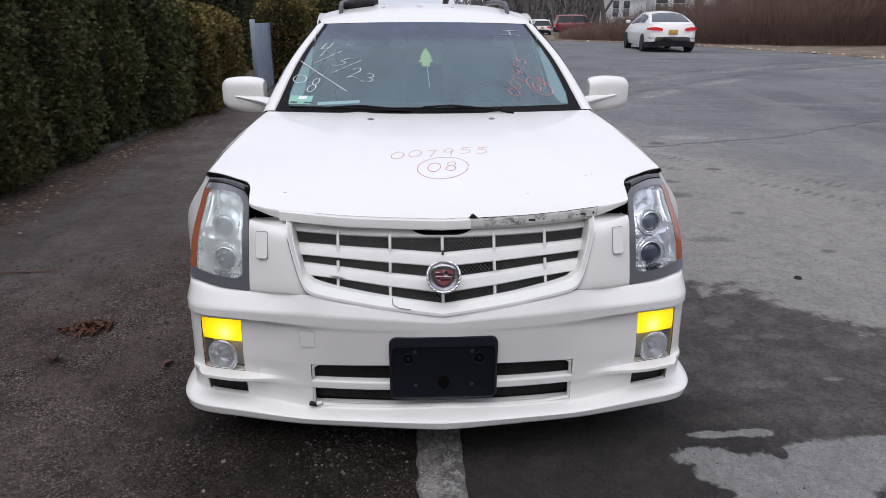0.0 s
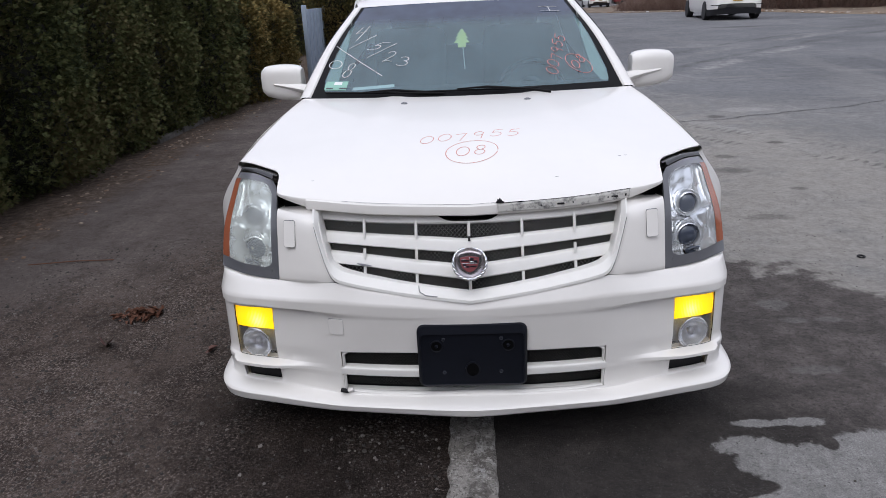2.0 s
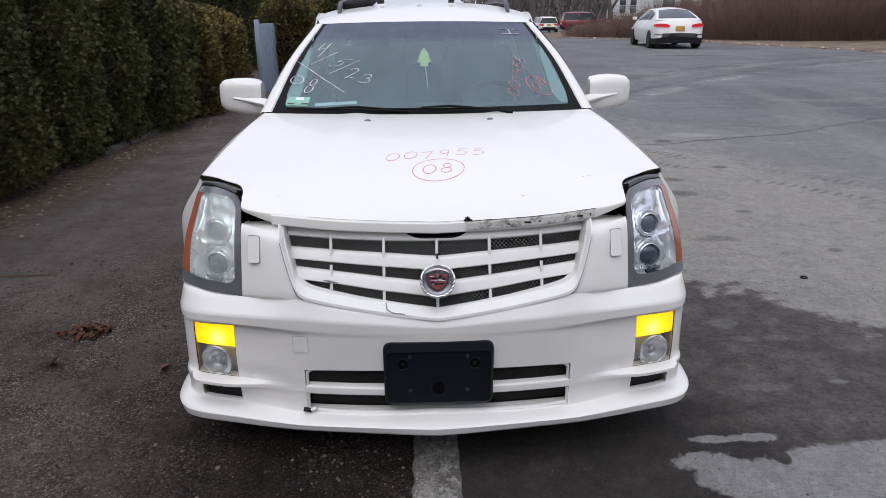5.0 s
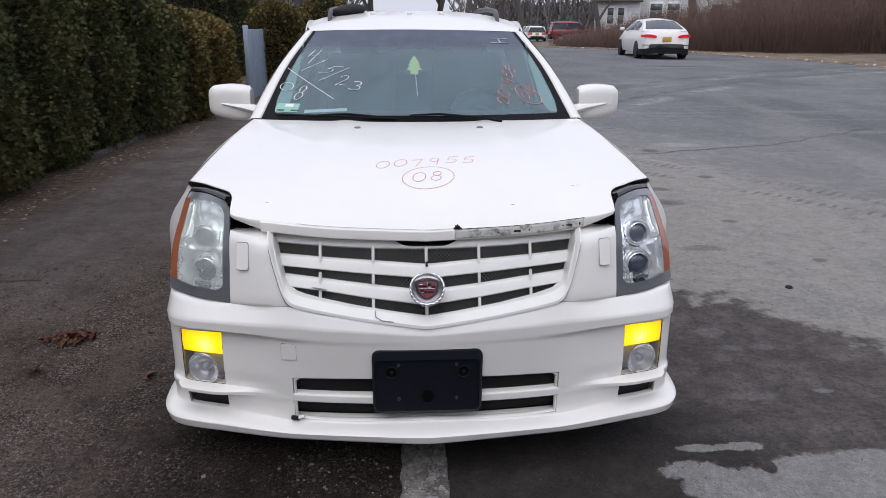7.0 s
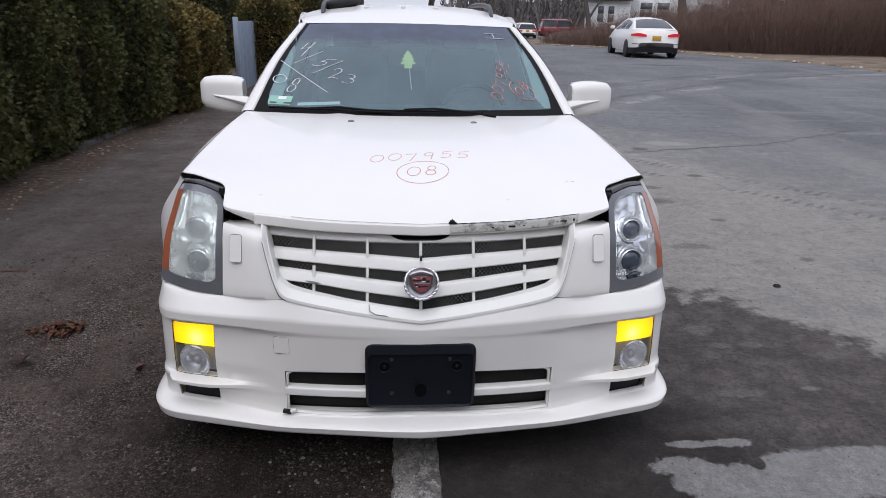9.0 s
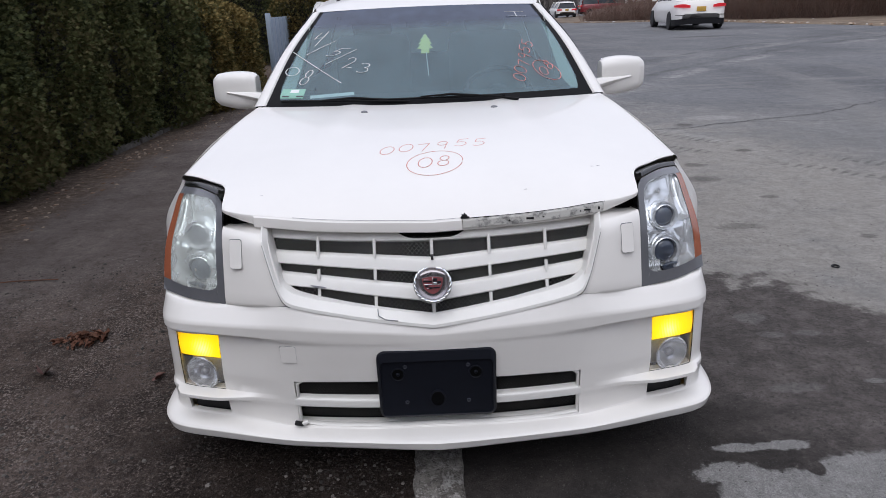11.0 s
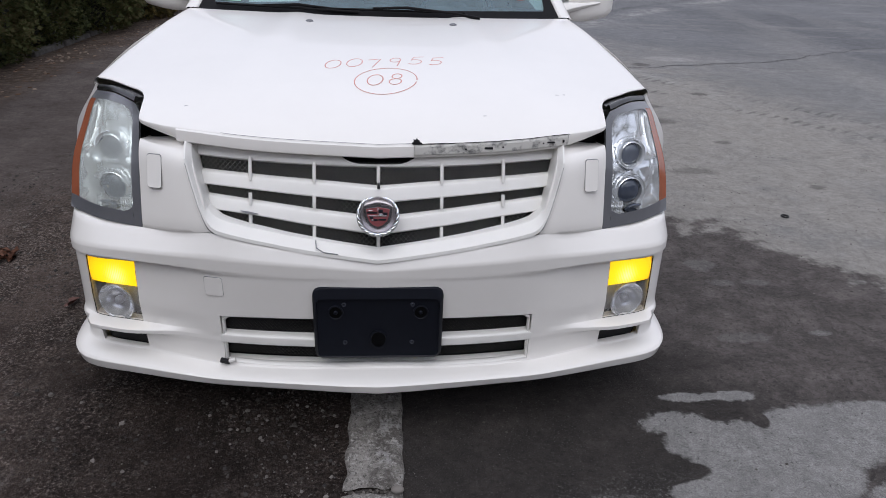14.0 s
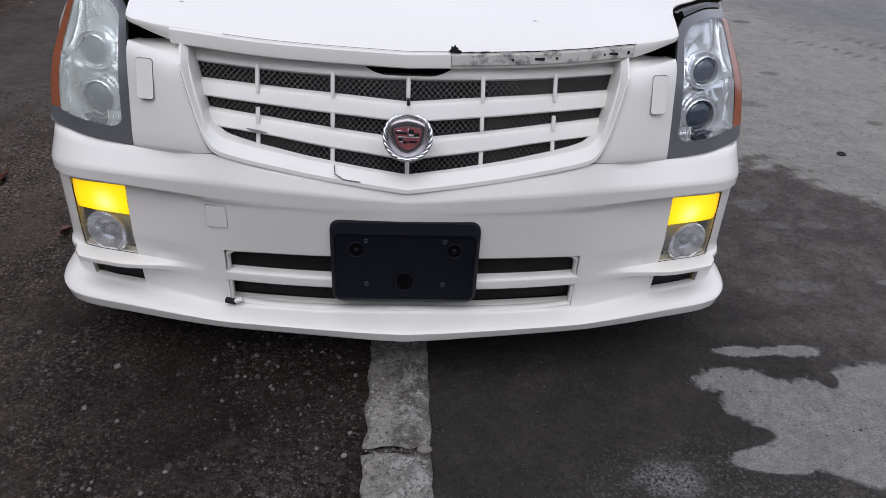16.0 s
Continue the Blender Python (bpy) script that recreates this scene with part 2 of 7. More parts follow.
DOORGLASS = glass_sheet("front_door_glass", (0.74, 0.86, 0.84), 0.10, 1.5, (0.45, 0.60, 0.60))
PROJECTOR = material("projector_glass", (0.075, 0.09, 0.13), 0.05, 0.0, 0.2, 30, coat=1.0)
TYRE = material("tyre_rubber", (0.02, 0.02, 0.021), 0.75, 0, 0.3, 40, 0.2, 120)
RIM = material("alloy_rim", (0.5, 0.51, 0.53), 0.25, 1.0, 0.15, 20)
CLOTH = material("grey_upholstery", (0.20, 0.19, 0.18), 0.9, 0, 0.25, 25, 0.2, 200)
DASH = material("grey_dashboard_vinyl", (0.07, 0.075, 0.08), 0.6, 0, 0.2, 25, 0.1, 300)
SCUFFED = material("scuffed_bare_metal", (0.60, 0.59, 0.56), 0.5, 0.1, scale=22, second=(0.09, 0.09, 0.09), patch=(0.51, 0.64), bump=0.2, bump_scale=90)
INK_RED = material("red_paint_marker", (0.74, 0.31, 0.25), 0.5, 0, 0.35, 60)
INK_RED_SCREEN = material("pinkish_red_marker_on_glass", (0.75, 0.28, 0.26), 0.6, 0, 0.2, 60)
INK_WHITE = material("white_paint_marker", (0.82, 0.83, 0.84), 0.6, 0, 0.15, 60)
GREEN_CARD = material("green_sticker", (0.30, 0.56, 0.46), 0.6, 0, 0.2, 40)
TRIM = material("pale_grey_pillar_trim", (0.44, 0.50, 0.47), 0.8, 0, 0.12, 12)
PALE_GREEN = material("pale_green_card", (0.90, 0.93, 0.34), 0.7, 0, 0.2, 30)
PAPER = material("white_paper", (0.8, 0.82, 0.82), 0.7, 0, 0.08, 15)
CREST_RED = material("enamel_red", (0.40, 0.12, 0.13), 0.25, 0.5, 0.2, 80, coat=0.6)

# ---- the white SUV: x across, front at y = 0, nose towards -y ----
suv = thing("suv", "white pearl five-door SUV parked astride a concrete kerb, hood front damaged", "car")


def nose(x):
    """Plan curve of the front end."""
    return -0.05 + 0.2 * min(abs(x), 0.9) ** 2


# Plan of the bumper from the centre round the corner to the wheel arch.
PLAN_X = (0.0, 0.10, 0.20, 0.36, 0.463, 0.56, 0.71, 0.87, 0.925, 0.948, 0.955)
PLAN_Y = tuple(nose(x) for x in PLAN_X[:8]) + (0.158, 0.30, 0.62)
PLAN_T = tuple(float(k) for k in range(11))
STATIONS = (0.0, 3.0, 4.0, 6.0, 7.0, 8.0, 10.0)


def plan(t):
    x, y = pch(PLAN_T, PLAN_X, t), pch(PLAN_T, PLAN_Y, t)
    e = 0.02
    tx = pch(PLAN_T, PLAN_X, min(t + e, 10)) - pch(PLAN_T, PLAN_X, max(t - e, 0))
    ty = pch(PLAN_T, PLAN_Y, min(t + e, 10)) - pch(PLAN_T, PLAN_Y, max(t - e, 0))
    n = Vector((ty if t > 0 else 0.0, -tx, 0)).normalized()
    return x, y, n


# Each row of the bumper: heights and set-back from the plan curve, at the STATIONS.
BUMPER = (
    ((0.589, 0.636, 0.656, 0.640, 0.652, 0.655, 0.665), (-0.0060, 0.0040, 0.0100, 0.0400, 0.0460, 0.0460, 0.0100)),
    ((0.584, 0.630, 0.648, 0.634, 0.645, 0.648, 0.655), (-0.0100, -0.0010, 0.0030, 0.0220, 0.0260, 0.0180, 0.0000)),
    ((0.567, 0.586, 0.590, 0.585, 0.581, 0.580, 0.580), (-0.0170, -0.0210, -0.0215, -0.0190, -0.0130, -0.0050, -0.0040)),
    ((0.548, 0.549, 0.549, 0.555, 0.554, 0.555, 0.556), (-0.0165, -0.0185, -0.0190, -0.0185, -0.0140, -0.0050, -0.0040)),
    ((0.542, 0.542, 0.541, 0.548, 0.547, 0.548, 0.549), (-0.0160, -0.0175, -0.0160, 0.0100, 0.0080, -0.0020, 0.0000)),
    ((0.530, 0.532, 0.533, 0.535, 0.532, 0.532, 0.530), (-0.0150, -0.0150, -0.0100, 0.0110, 0.0080, 0.0000, 0.0000)),
    ((0.408, 0.398, 0.394, 0.400, 0.400, 0.400, 0.400), (-0.0020, -0.0020, -0.0040, 0.0020, 0.0040, 0.0000, 0.0000)),
    ((0.345, 0.340, 0.338, 0.336, 0.335, 0.340, 0.340), (0.0000, 0.0000, -0.0020, 0.0060, 0.0060, 0.0000, 0.0000)),
    ((0.325, 0.320, 0.318, 0.327, 0.331, 0.330, 0.332), (0.0000, 0.0000, 0.0000, -0.0040, -0.0070, -0.0040, 0.0000)),
    ((0.312, 0.308, 0.306, 0.316, 0.320, 0.322, 0.324), (0.0000, 0.0000, 0.0000, -0.0040, -0.0070, -0.0020, 0.0000)),
    ((0.288, 0.284, 0.283, 0.290, 0.291, 0.298, 0.303), (0.0020, 0.0020, 0.0020, 0.0100, 0.0140, 0.0040, 0.0000)),
    ((0.237, 0.230, 0.228, 0.237, 0.234, 0.253, 0.270), (0.0020, 0.0020, 0.0020, 0.0140, 0.0200, 0.0080, 0.0000)),
    ((0.231, 0.224, 0.222, 0.231, 0.229, 0.243, 0.258), (-0.0020, -0.0020, 0.0000, 0.0080, 0.0140, 0.0060, 0.0000)),
    ((0.224, 0.216, 0.214, 0.221, 0.222, 0.228, 0.240), (-0.0680, -0.0520, -0.0520, -0.0480, -0.0460, -0.0300, -0.0120)),
    ((0.218, 0.211, 0.209, 0.213, 0.213, 0.219, 0.228), (-0.0800, -0.0610, -0.0610, -0.0570, -0.0550, -0.0380, -0.0180)),
    ((0.190, 0.188, 0.186, 0.184, 0.182, 0.186, 0.192), (-0.0730, -0.0540, -0.0540, -0.0500, -0.0470, -0.0320, -0.0120)),
    ((0.180, 0.178, 0.176, 0.174, 0.172, 0.178, 0.184), (-0.0600, -0.0430, -0.0430, -0.0380, -0.0350, -0.0220, -0.0040)),
    ((0.178, 0.176, 0.174, 0.172, 0.170, 0.176, 0.182), (0.0800, 0.0800, 0.0800, 0.0800, 0.0800, 0.0600, 0.0500)),
)


# top edge of the bumper: along the grille, under the cheek panel, under the lamp
TOP_T = (0.0, 3.0, 4.0, 4.5, 5.0, 6.0, 7.0, 8.0, 10.0)
TOP_Z = (0.589, 0.636, 0.654, 0.650, 0.646, 0.641, 0.652, 0.655, 0.665)
TOP_OFF = (-0.006, 0.004, 0.006, 0.008, 0.012, 0.034, 0.046, 0.046, 0.010)


def bumper_point(t, v, s, inset=0.0):
    x, y, n = plan(t)
    k = min(int(v), len(BUMPER) - 2)
    f = v - k
    z = (1 - f) * pch(STATIONS, BUMPER[k][0], t) + f * pch(STATIONS, BUMPER[k + 1][0], t)
    off = (1 - f) * pch(STATIONS, BUMPER[k][1], t) + f * pch(STATIONS, BUMPER[k + 1][1], t) + inset
    if k == 0:
        z += (1 - f) * (pch(TOP_T, TOP_Z, t) - pch(STATIONS, BUMPER[0][0], t))
        off += (1 - f) * (pch(TOP_T, TOP_OFF, t) - pch(STATIONS, BUMPER[0][1], t))
    # blade under the fog lamp, running out to a point
    fin = min(1.0, max(0.0, (t - 5.3) / 0.8)) * min(1.0, max(0.0, (7.15 - t) / 0.3)) * float(np.interp(v, (7.0, 7.9, 8.1, 9.0, 9.7), (0, 1, 1, 1, 0)))
    off -= 0.034 * fin
    # the corner tucks in below the lamp
    off += 0.013 * min(1.0, max(0.0, (t - 6.6) / 1.2)) * float(np.interp(v, (0, 2, 5, 8, 10), (1, 1, 1, 0.6, 0)))
    p = Vector((x, y, 0)) - n * off
    return Vector((s * p.x, p.y, z))


def bumper_open(t, v):
    if t < 4 and 6 < v < 11:
        return True
    if 6 < t < 7 and (5 < v < 7 or 10 < v < 11):
        return True
    return False


def bumper_half(bm, s):
    ts = knots(PLAN_T, 5)
    vs = sorted(set(knots([float(k) for k in range(len(BUMPER))], 2)) | {0.25, 0.75, 1.2, 1.8, 2.2, 2.8, 2.93, 3.15, 3.85, 4.15, 4.85, 5.08, 5.2, 5.85, 6.12, 6.3, 7.12, 7.9, 8.1, 8.85, 9.15, 9.7, 11.85, 12.15, 13.85, 14.15, 14.85, 15.15})
    sheet(bm, lambda t, v: bumper_point(t, v, s), ts, vs, bumper_open)
    # walls of the openings go back into the body
    def wall(pts, deep):
        a = [bm.verts.new(bumper_point(t, v, s)) for t, v in pts]
        b = [bm.verts.new(bumper_point(t, v, s) + Vector((0, deep, 0))) for t, v in pts]
        for i in range(len(pts) - 1):
            bm.faces.new((a[i], a[i + 1], b[i + 1], b[i]))
    ts_low = [t for t in ts if t <= 4]
    wall([(t, 6) for t in ts_low] + [(4, v) for v in vs if 6 < v <= 11] + [(t, 11) for t in ts_low[::-1]], 0.05)
    ts_fog = [t for t in ts if 6 <= t <= 7]
    for lo, hi, deep in ((5, 7, 0.035), (10, 11, 0.02)):
        vv = [v for v in vs if lo <= v <= hi]
        wall([(t, lo) for t in ts_fog] + [(7, v) for v in vv[1:]] + [(t, hi) for t in ts_fog[::-1][1:]] + [(6, v) for v in vv[::-1][1:]], deep)


part("bumper", both(bumper_half), PAINT, suv, "white bumper cover with a protruding lip spoiler", crease=70)


# Panels between the grille and the headlamps.
def cheek_point(u, v, s):
    low = max(0.0, 1 - v / 0.25)
    z = pch((0, 0.25, 0.6, 0.93, 1.0, 1.12), (0.642, 0.70, 0.782, 0.848, 0.862, 0.886), v)
    xin = pch((0.64, 0.69, 0.79, 0.89), (0.461, 0.478, 0.506, 0.531), z)
    xout = pch((0.64, 0.90), (0.668, 0.663), z)
    x = xin + (xout - xin) * u
    t = float(np.interp(x, PLAN_X, PLAN_T))
    off = pch((0, 0.25, 0.6, 0.93, 1.0, 1.12), (0.004, 0.013, 0.034, 0.060, 0.078, 0.17), v) + 0.025 * u * u
    z += low * (pch(TOP_T, TOP_Z, t) - 0.642)
    off += low * (pch(TOP_T, TOP_OFF, t) - off)
    if v < 0:
        z, off = z + 0.15 * v, off - 0.2 * v
    tuck = (1 - u) ** 8
    x, off = x - 0.012 * tuck, off + 0.008 * tuck
    z += 0.018 * u * min(1.0, max(0.0, (v - 0.5) / 0.45)) - 0.040 * u * max(0.0, (v - 1.0) / 0.12)
    return Vector((s * x, nose(x) + off, z))


for s in (1, -1):
    part("fascia_cheek", sheet(bmesh.new(), lambda u, v: cheek_point(u, v, s), np.linspace(0, 1, 11), np.r_[-0.05, np.linspace(0, 0.97, 20), 0.985, 1.0, 1.015, 1.06, 1.12]), PAINT, suv, crease=60)


# Grille: a sunk white surround, two bars, struts, wire mesh.
def gr_bottom(x):
    return pch((0, 0.25, 0.40, 0.455, 0.475), (0.588, 0.618, 0.643, 0.656, 0.672), abs(x))


def gr_side(z):
    return pch((0.665, 0.70, 0.784, 0.885), (0.470, 0.484, 0.509, 0.533), z)


def rim_path(k):
    """Outline of the surround from the bottom centre to the top corner, k from 0 to 1."""
    pts = [(x, gr_bottom(x)) for x in (0.0, 0.12, 0.25, 0.36, 0.42, 0.452)] + [(0.468, 0.668), (0.477, 0.685)] + [(gr_side(z), z) for z in (0.72, 0.78, 0.83)] + [(0.528, 0.860), (0.535, 0.888)]
    lens = np.r_[0, np.cumsum([math.dist(a, b) for a, b in zip(pts, pts[1:])])] / 1.0
    q = k * lens[-1]
    return float(np.interp(q, lens, [p[0] for p in pts])), float(np.interp(q, lens, [p[1] for p in pts]))


def surround_point(k, w, s):
    x, z = rim_path(k)
    cx, cz = 0.0, 0.80
    inx, inz = x - 0.016 * min(1.0, (x / 0.47) ** 6), z + 0.036 * (1 - min(1.0, max(0.0, (z - 0.66) / 0.06)))
    f = min(w, 1.0)
    px, pz = x + (inx - x) * f, z + (inz - z) * f
    deep = 0.052 * max(0.0, (z - 0.665) / 0.22) + 1.7 * max(0.0, z - 0.858)
    off = float(np.interp(w, (0, 0.10, 0.36, 1.0, 1.6), (0.010, -0.004, -0.002, 0.026, 0.050 + 0.4 * (z - 0.62) - deep)))
    return Vector((s * px, nose(px) - 0.012 * (1 - min(1, abs(px) / 0.3)) + off + deep, pz))


part("grille_surround", both(lambda bm, s: sheet(bm, lambda k, w: surround_point(k, w, s), np.linspace(0, 1, 40), (0, 0.05, 0.10, 0.23, 0.36, 0.68, 0.96, 1.0, 1.2, 1.6))), PLASTIC_WHITE, suv, "white plastic grille surround", crease=20)


for s in (1, -1):
    part("surround_seam", tube(bmesh.new(), [surround_point(k, 0, s) + Vector((s * 0.0015 if k > 0.6 else 0, -0.004, -0.002)) for k in np.linspace(0, 0.93, 34)], 0.0010, 5), SEAL, suv)


def mesh_y(x, z):
    return nose(x) + 0.052 + 0.40 * (z - 0.62)


def header_point(u, v, s):
    x = 0.53 * u
    k = min(1.0, max(0.0, (x - 0.05) / 0.16))
    v *= 0.20 + 0.80 * k * k * (3 - 2 * k)
    z = pch((0, 0.12, 1), (0.836, 0.842, 0.900), v) - 0.016 * (1 - u * u) * (1 - 0.7 * v)
    return Vector((s * x, nose(x) + pch((0, 0.12, 1), (0.138, 0.129, 0.205), v), z))


part("grille_header", both(lambda bm, s: sheet(bm, lambda u, v: header_point(u, v, s), np.linspace(0, 1, 40), (0, 0.06, 0.12, 0.25, 0.4, 0.55, 0.7, 0.85, 1.0))), PLASTIC_WHITE, suv)


def grille_bar(tops, talls, half):
    """A bowed slat: heights of its top and its own height at the centre, two stations and the end."""
    prof = ((0.028, 0.004), (0.015, 0.003), (0.009, 0.0), (0.006, -0.12), (-0.007, -0.88), (-0.005, -1.0), (0.028, -1.0))
    ks = (0.0, 0.179, 0.358, half)
    def pt(x, w):
        zt, h = pch(ks, tops, abs(x)), pch(ks, talls, abs(x))
        a, b = float(np.interp(w, range(7), [q[0] for q in prof])), float(np.interp(w, range(7), [q[1] for q in prof]))
        return Vector((x, mesh_y(x, zt) - 0.024 - 0.006 * math.exp(-(x / 0.1) ** 2) + a, zt + (b if b > 0 else b * h)))
    return sheet(bmesh.new(), pt, np.linspace(-half, half, 57), np.linspace(0, 6, 13))


part("grille_bar", grille_bar((0.773, 0.783, 0.791, 0.798), (0.037, 0.036, 0.032, 0.030), 0.528), PLASTIC_WHITE, suv, crease=30)
part("grille_bar", grille_bar((0.691, 0.707, 0.724, 0.736), (0.038, 0.036, 0.031, 0.031), 0.511), PLASTIC_WHITE, suv, crease=30)


def strut(x, lo, hi, ahead=0.02):
    bm = bmesh.new()
    pts = [(x, mesh_y(x, lo + (hi - lo) * k / 4) - ahead, lo + (hi - lo) * k / 4) for k in range(5)]
    return tube(bm, pts, [0.0035, 0.0052, 0.0052, 0.0052, 0.0052], 10)


for x in (-0.358, -0.179, 0.0, 0.179, 0.358):
    part("grille_strut", strut(x, 0.783, 0.846 - 0.014 * (1 - abs(x) / 0.4)), PLASTIC_WHITE, suv)
    if x:
        part("grille_strut", strut(x, 0.718, 0.752), PLASTIC_WHITE, suv)
    part("grille_strut", strut(x, gr_bottom(x) + 0.024, 0.672 if abs(x) < 0.3 else 0.695), PLASTIC_WHITE, suv)


def wire_mesh(x_lo, x_hi, z_lo, z_hi, step, y_of, r, slope=1.0):
    """Two crossing families of slanting wires, joined."""
    bm = bmesh.new()
    tall = z_hi - z_lo
    for sgn in (1, -1):
        x = x_lo - tall / slope
        while x < x_hi + tall / slope:
            pts = []
            for k in range(9):
                zz = z_lo + tall * k / 8
                xx = x + sgn * (zz - z_lo) / slope + (tall / slope if sgn < 0 else 0)
                if x_lo <= xx <= x_hi:
                    pts.append((xx, y_of(xx, zz) + 0.0015 * sgn, zz))
            if len(pts) > 1:
                tube(bm, pts, r, 4)
            x += step
    return bm


part("grille_mesh", wire_mesh(-0.545, 0.545, 0.600, 0.836, 0.0140, mesh_y, 0.00052), WIRE, suv, "diamond wire grille mesh")
# backing sheet: the shade behind the grille mesh is in its colour
part("grille_shade_sheet", sheet(bmesh.new(), lambda x, z: Vector((x, mesh_y(x, z) + 0.06, z)), np.linspace(-0.575, 0.575, 17), (0.58, 0.7, 0.8, 0.89)), VOID, suv)

# Emblem: wreath round a shield on the middle bar.
emblem = new("emblem")
emblem.parent = suv
emblem.location = (0, -0.046, 0.729)
emblem.rotation_euler = (radians(-16), 0, 0)
for side in (1, -1):
    branch = bmesh.new()
    for lay in (0, 1, 2):
        pts = []
        for k in range(37):
            a = radians(-92 + 166 * k / 36)
            tw = k * 0.62 + lay * 2.0944
            rr = 0.0530 + 0.0024 * math.cos(tw) - 0.003 * max(0, k - 30) / 6
            pts.append((side * rr * math.cos(a), -0.004 + 0.0026 * math.sin(tw), rr * math.sin(a)))
        tube(branch, pts, [0.0043 - 0.0024 * (k / 36) ** 4 for k in range(37)], 8)
    part("wreath_branch", branch, CHROME, emblem, "chrome laurel branch")
SHIELD = [(-0.037, 0.024), (-0.030, 0.027), (0, 0.031), (0.030, 0.027), (0.037, 0.024), (0.034, 0.004), (0.028, -0.014), (0.015, -0.027), (0, -0.033), (-0.015, -0.027), (-0.028, -0.014), (-0.034, 0.004)]
part("shield_plate", prism(bmesh.new(), SHIELD, 0.012, lambda a, b, d: Vector((a * 0.97, -0.012 + d, b * 0.98 - 0.002))), CHROME, emblem, "bright silver shield rim")
part("shield_field", prism(bmesh.new(), SHIELD, 0.003, lambda a, b, d: Vector((a * 0.86, -0.0135 + d, b * 0.84 - 0.002))), CREST_RED, emblem, "dark red enamel")
for x, z, w, h, m in ((-0.0155, 0.0135, 0.026, 0.0042, NAVY), (0.0075, 0.0180, 0.011, 0.0085, NAVY), (0.0195, 0.0100, 0.011, 0.0070, NAVY), (0.0130, 0.0035, 0.024, 0.0022, CHROME), (0.0075, 0.0075, 0.010, 0.0050, CHROME),
                      (-0.0130, 0.0035, 0.024, 0.0020, CHROME), (-0.0190, 0.0190, 0.012, 0.0020, CHROME), (0.0, 0.0165, 0.0018, 0.016, CHROME), (-0.0170, -0.0020, 0.010, 0.0060, NAVY), (-0.0060, -0.0085, 0.010, 0.0055, NAVY), (-0.0145, -0.0095, 0.006, 0.0030, CHROME), (0.0115, -0.0075, 0.019, 0.0042, NAVY)):
    bm = bmesh.new()
    block(bm, (x * 1.02, -0.0140, z * 0.9 - 0.003), (w * 1.04, 0.0024, h * 1.15), 0.0004)
    part("crest_bar", bm, m, emblem)
part("backing", lathe(bmesh.new(), [(0.049, -0.03), (0.049, 0.003), (0.045, 0.003), (0.030, -0.004)], 40, pose(0, 0.010, 0, 90)), material("grey_emblem_dish", (0.60, 0.56, 0.58), 0.22, 0.85, 0.2, 30), emblem)


# Lower grille.
def low_y(x, z):
    return nose(x) + 0.030


part("lower_grille_mesh", wire_mesh(-0.465, 0.465, 0.252, 0.412, 0.0122, low_y, 0.00044), WIRE_LOW, suv, "fine wire mesh of the lower intake")
# same painted shade behind the lower intake mesh
part("intake_shade_sheet", sheet(bmesh.new(), lambda x, z: Vector((x, low_y(x, z) + 0.05, z)), np.linspace(-0.48, 0.48, 13), (0.20, 0.3, 0.425)), VOID, suv)


def low_bar(x, w):
    prof = ((0.030, 0.004), (0.010, 0.003), (0.002, 0.0), (0.0, -0.006), (0.0, -0.024), (0.004, -0.028), (0.030, -0.028))
    z = pch((0, 0.46), (0.334, 0.328), abs(x))
    return Vector((x, nose(x) - 0.002 + pch(range(7), [q[0] for q in prof], w), z + pch(range(7), [q[1] for q in prof], w)))


part("lower_grille_bar", sheet(bmesh.new(), low_bar, np.linspace(-0.468, 0.468, 33), np.linspace(0, 6, 19)), PLASTIC_WHITE, suv)


def low_frame(k, w, s):
    """Thin rounded frame inside the lower intake."""
    pts = [(0.0, 0.405), (0.2, 0.401), (0.36, 0.396), (0.44, 0.392), (0.457, 0.379), (0.458, 0.30), (0.458, 0.235), (0.36, 0.230), (0.2, 0.233), (0.0, 0.239)]
    q = k * (len(pts) - 1)
    x, z = float(np.interp(q, range(len(pts)), [p[0] for p in pts])), float(np.interp(q, range(len(pts)), [p[1] for p in pts]))
    ang = w * 6.28318
    return Vector((s * (x + 0.005 * math.cos(ang) * (1 if x > 0.4 else 0)), nose(x) + 0.012 + 0.012 * math.sin(ang), z + 0.005 * math.cos(ang)))


part("lower_grille_frame", both(lambda bm, s: sheet(bm, lambda k, w: low_frame(k, w, s), np.linspace(0, 1, 37), np.linspace(0, 1, 9))), PLASTIC_WHITE, suv)

BRACKET_EDGE = material("worn_navy_plastic", (0.028, 0.032, 0.045), 0.42, 0, 0.25, 25, spec=0.4)
# Licence plate bracket, empty.
bracket = new("plate_bracket")
bracket.parent = suv
bracket.location = (0.0, -0.062, 0.394)
bracket.rotation_euler = (radians(2), 0, 0)
bracket["label"] = "empty dark navy plastic licence plate bracket"
bm = bmesh.new()
outer, inner = rounded(0.374, 0.242, 0.026), rounded(0.352, 0.204, 0.016)
rings = [[bm.verts.new((a * 1.0, 0.03, b)) for a, b in outer], [bm.verts.new((a, 0.004, b)) for a, b in outer], [bm.verts.new((a * 0.99, -0.002, b * 0.985)) for a, b in outer],
         [bm.verts.new((a, -0.010 if b > 0 else -0.005, b - 0.012)) for a, b in inner], [bm.verts.new((a * 0.988, -0.002, b * 0.98 - 0.012)) for a, b in inner]]
for a, b in zip(rings, rings[1:]):
    for i in range(len(a)):
        bm.faces.new((a[i], a[(i + 1) % len(a)], b[(i + 1) % len(b)], b[i]))
bm.faces.new(rings[-1])
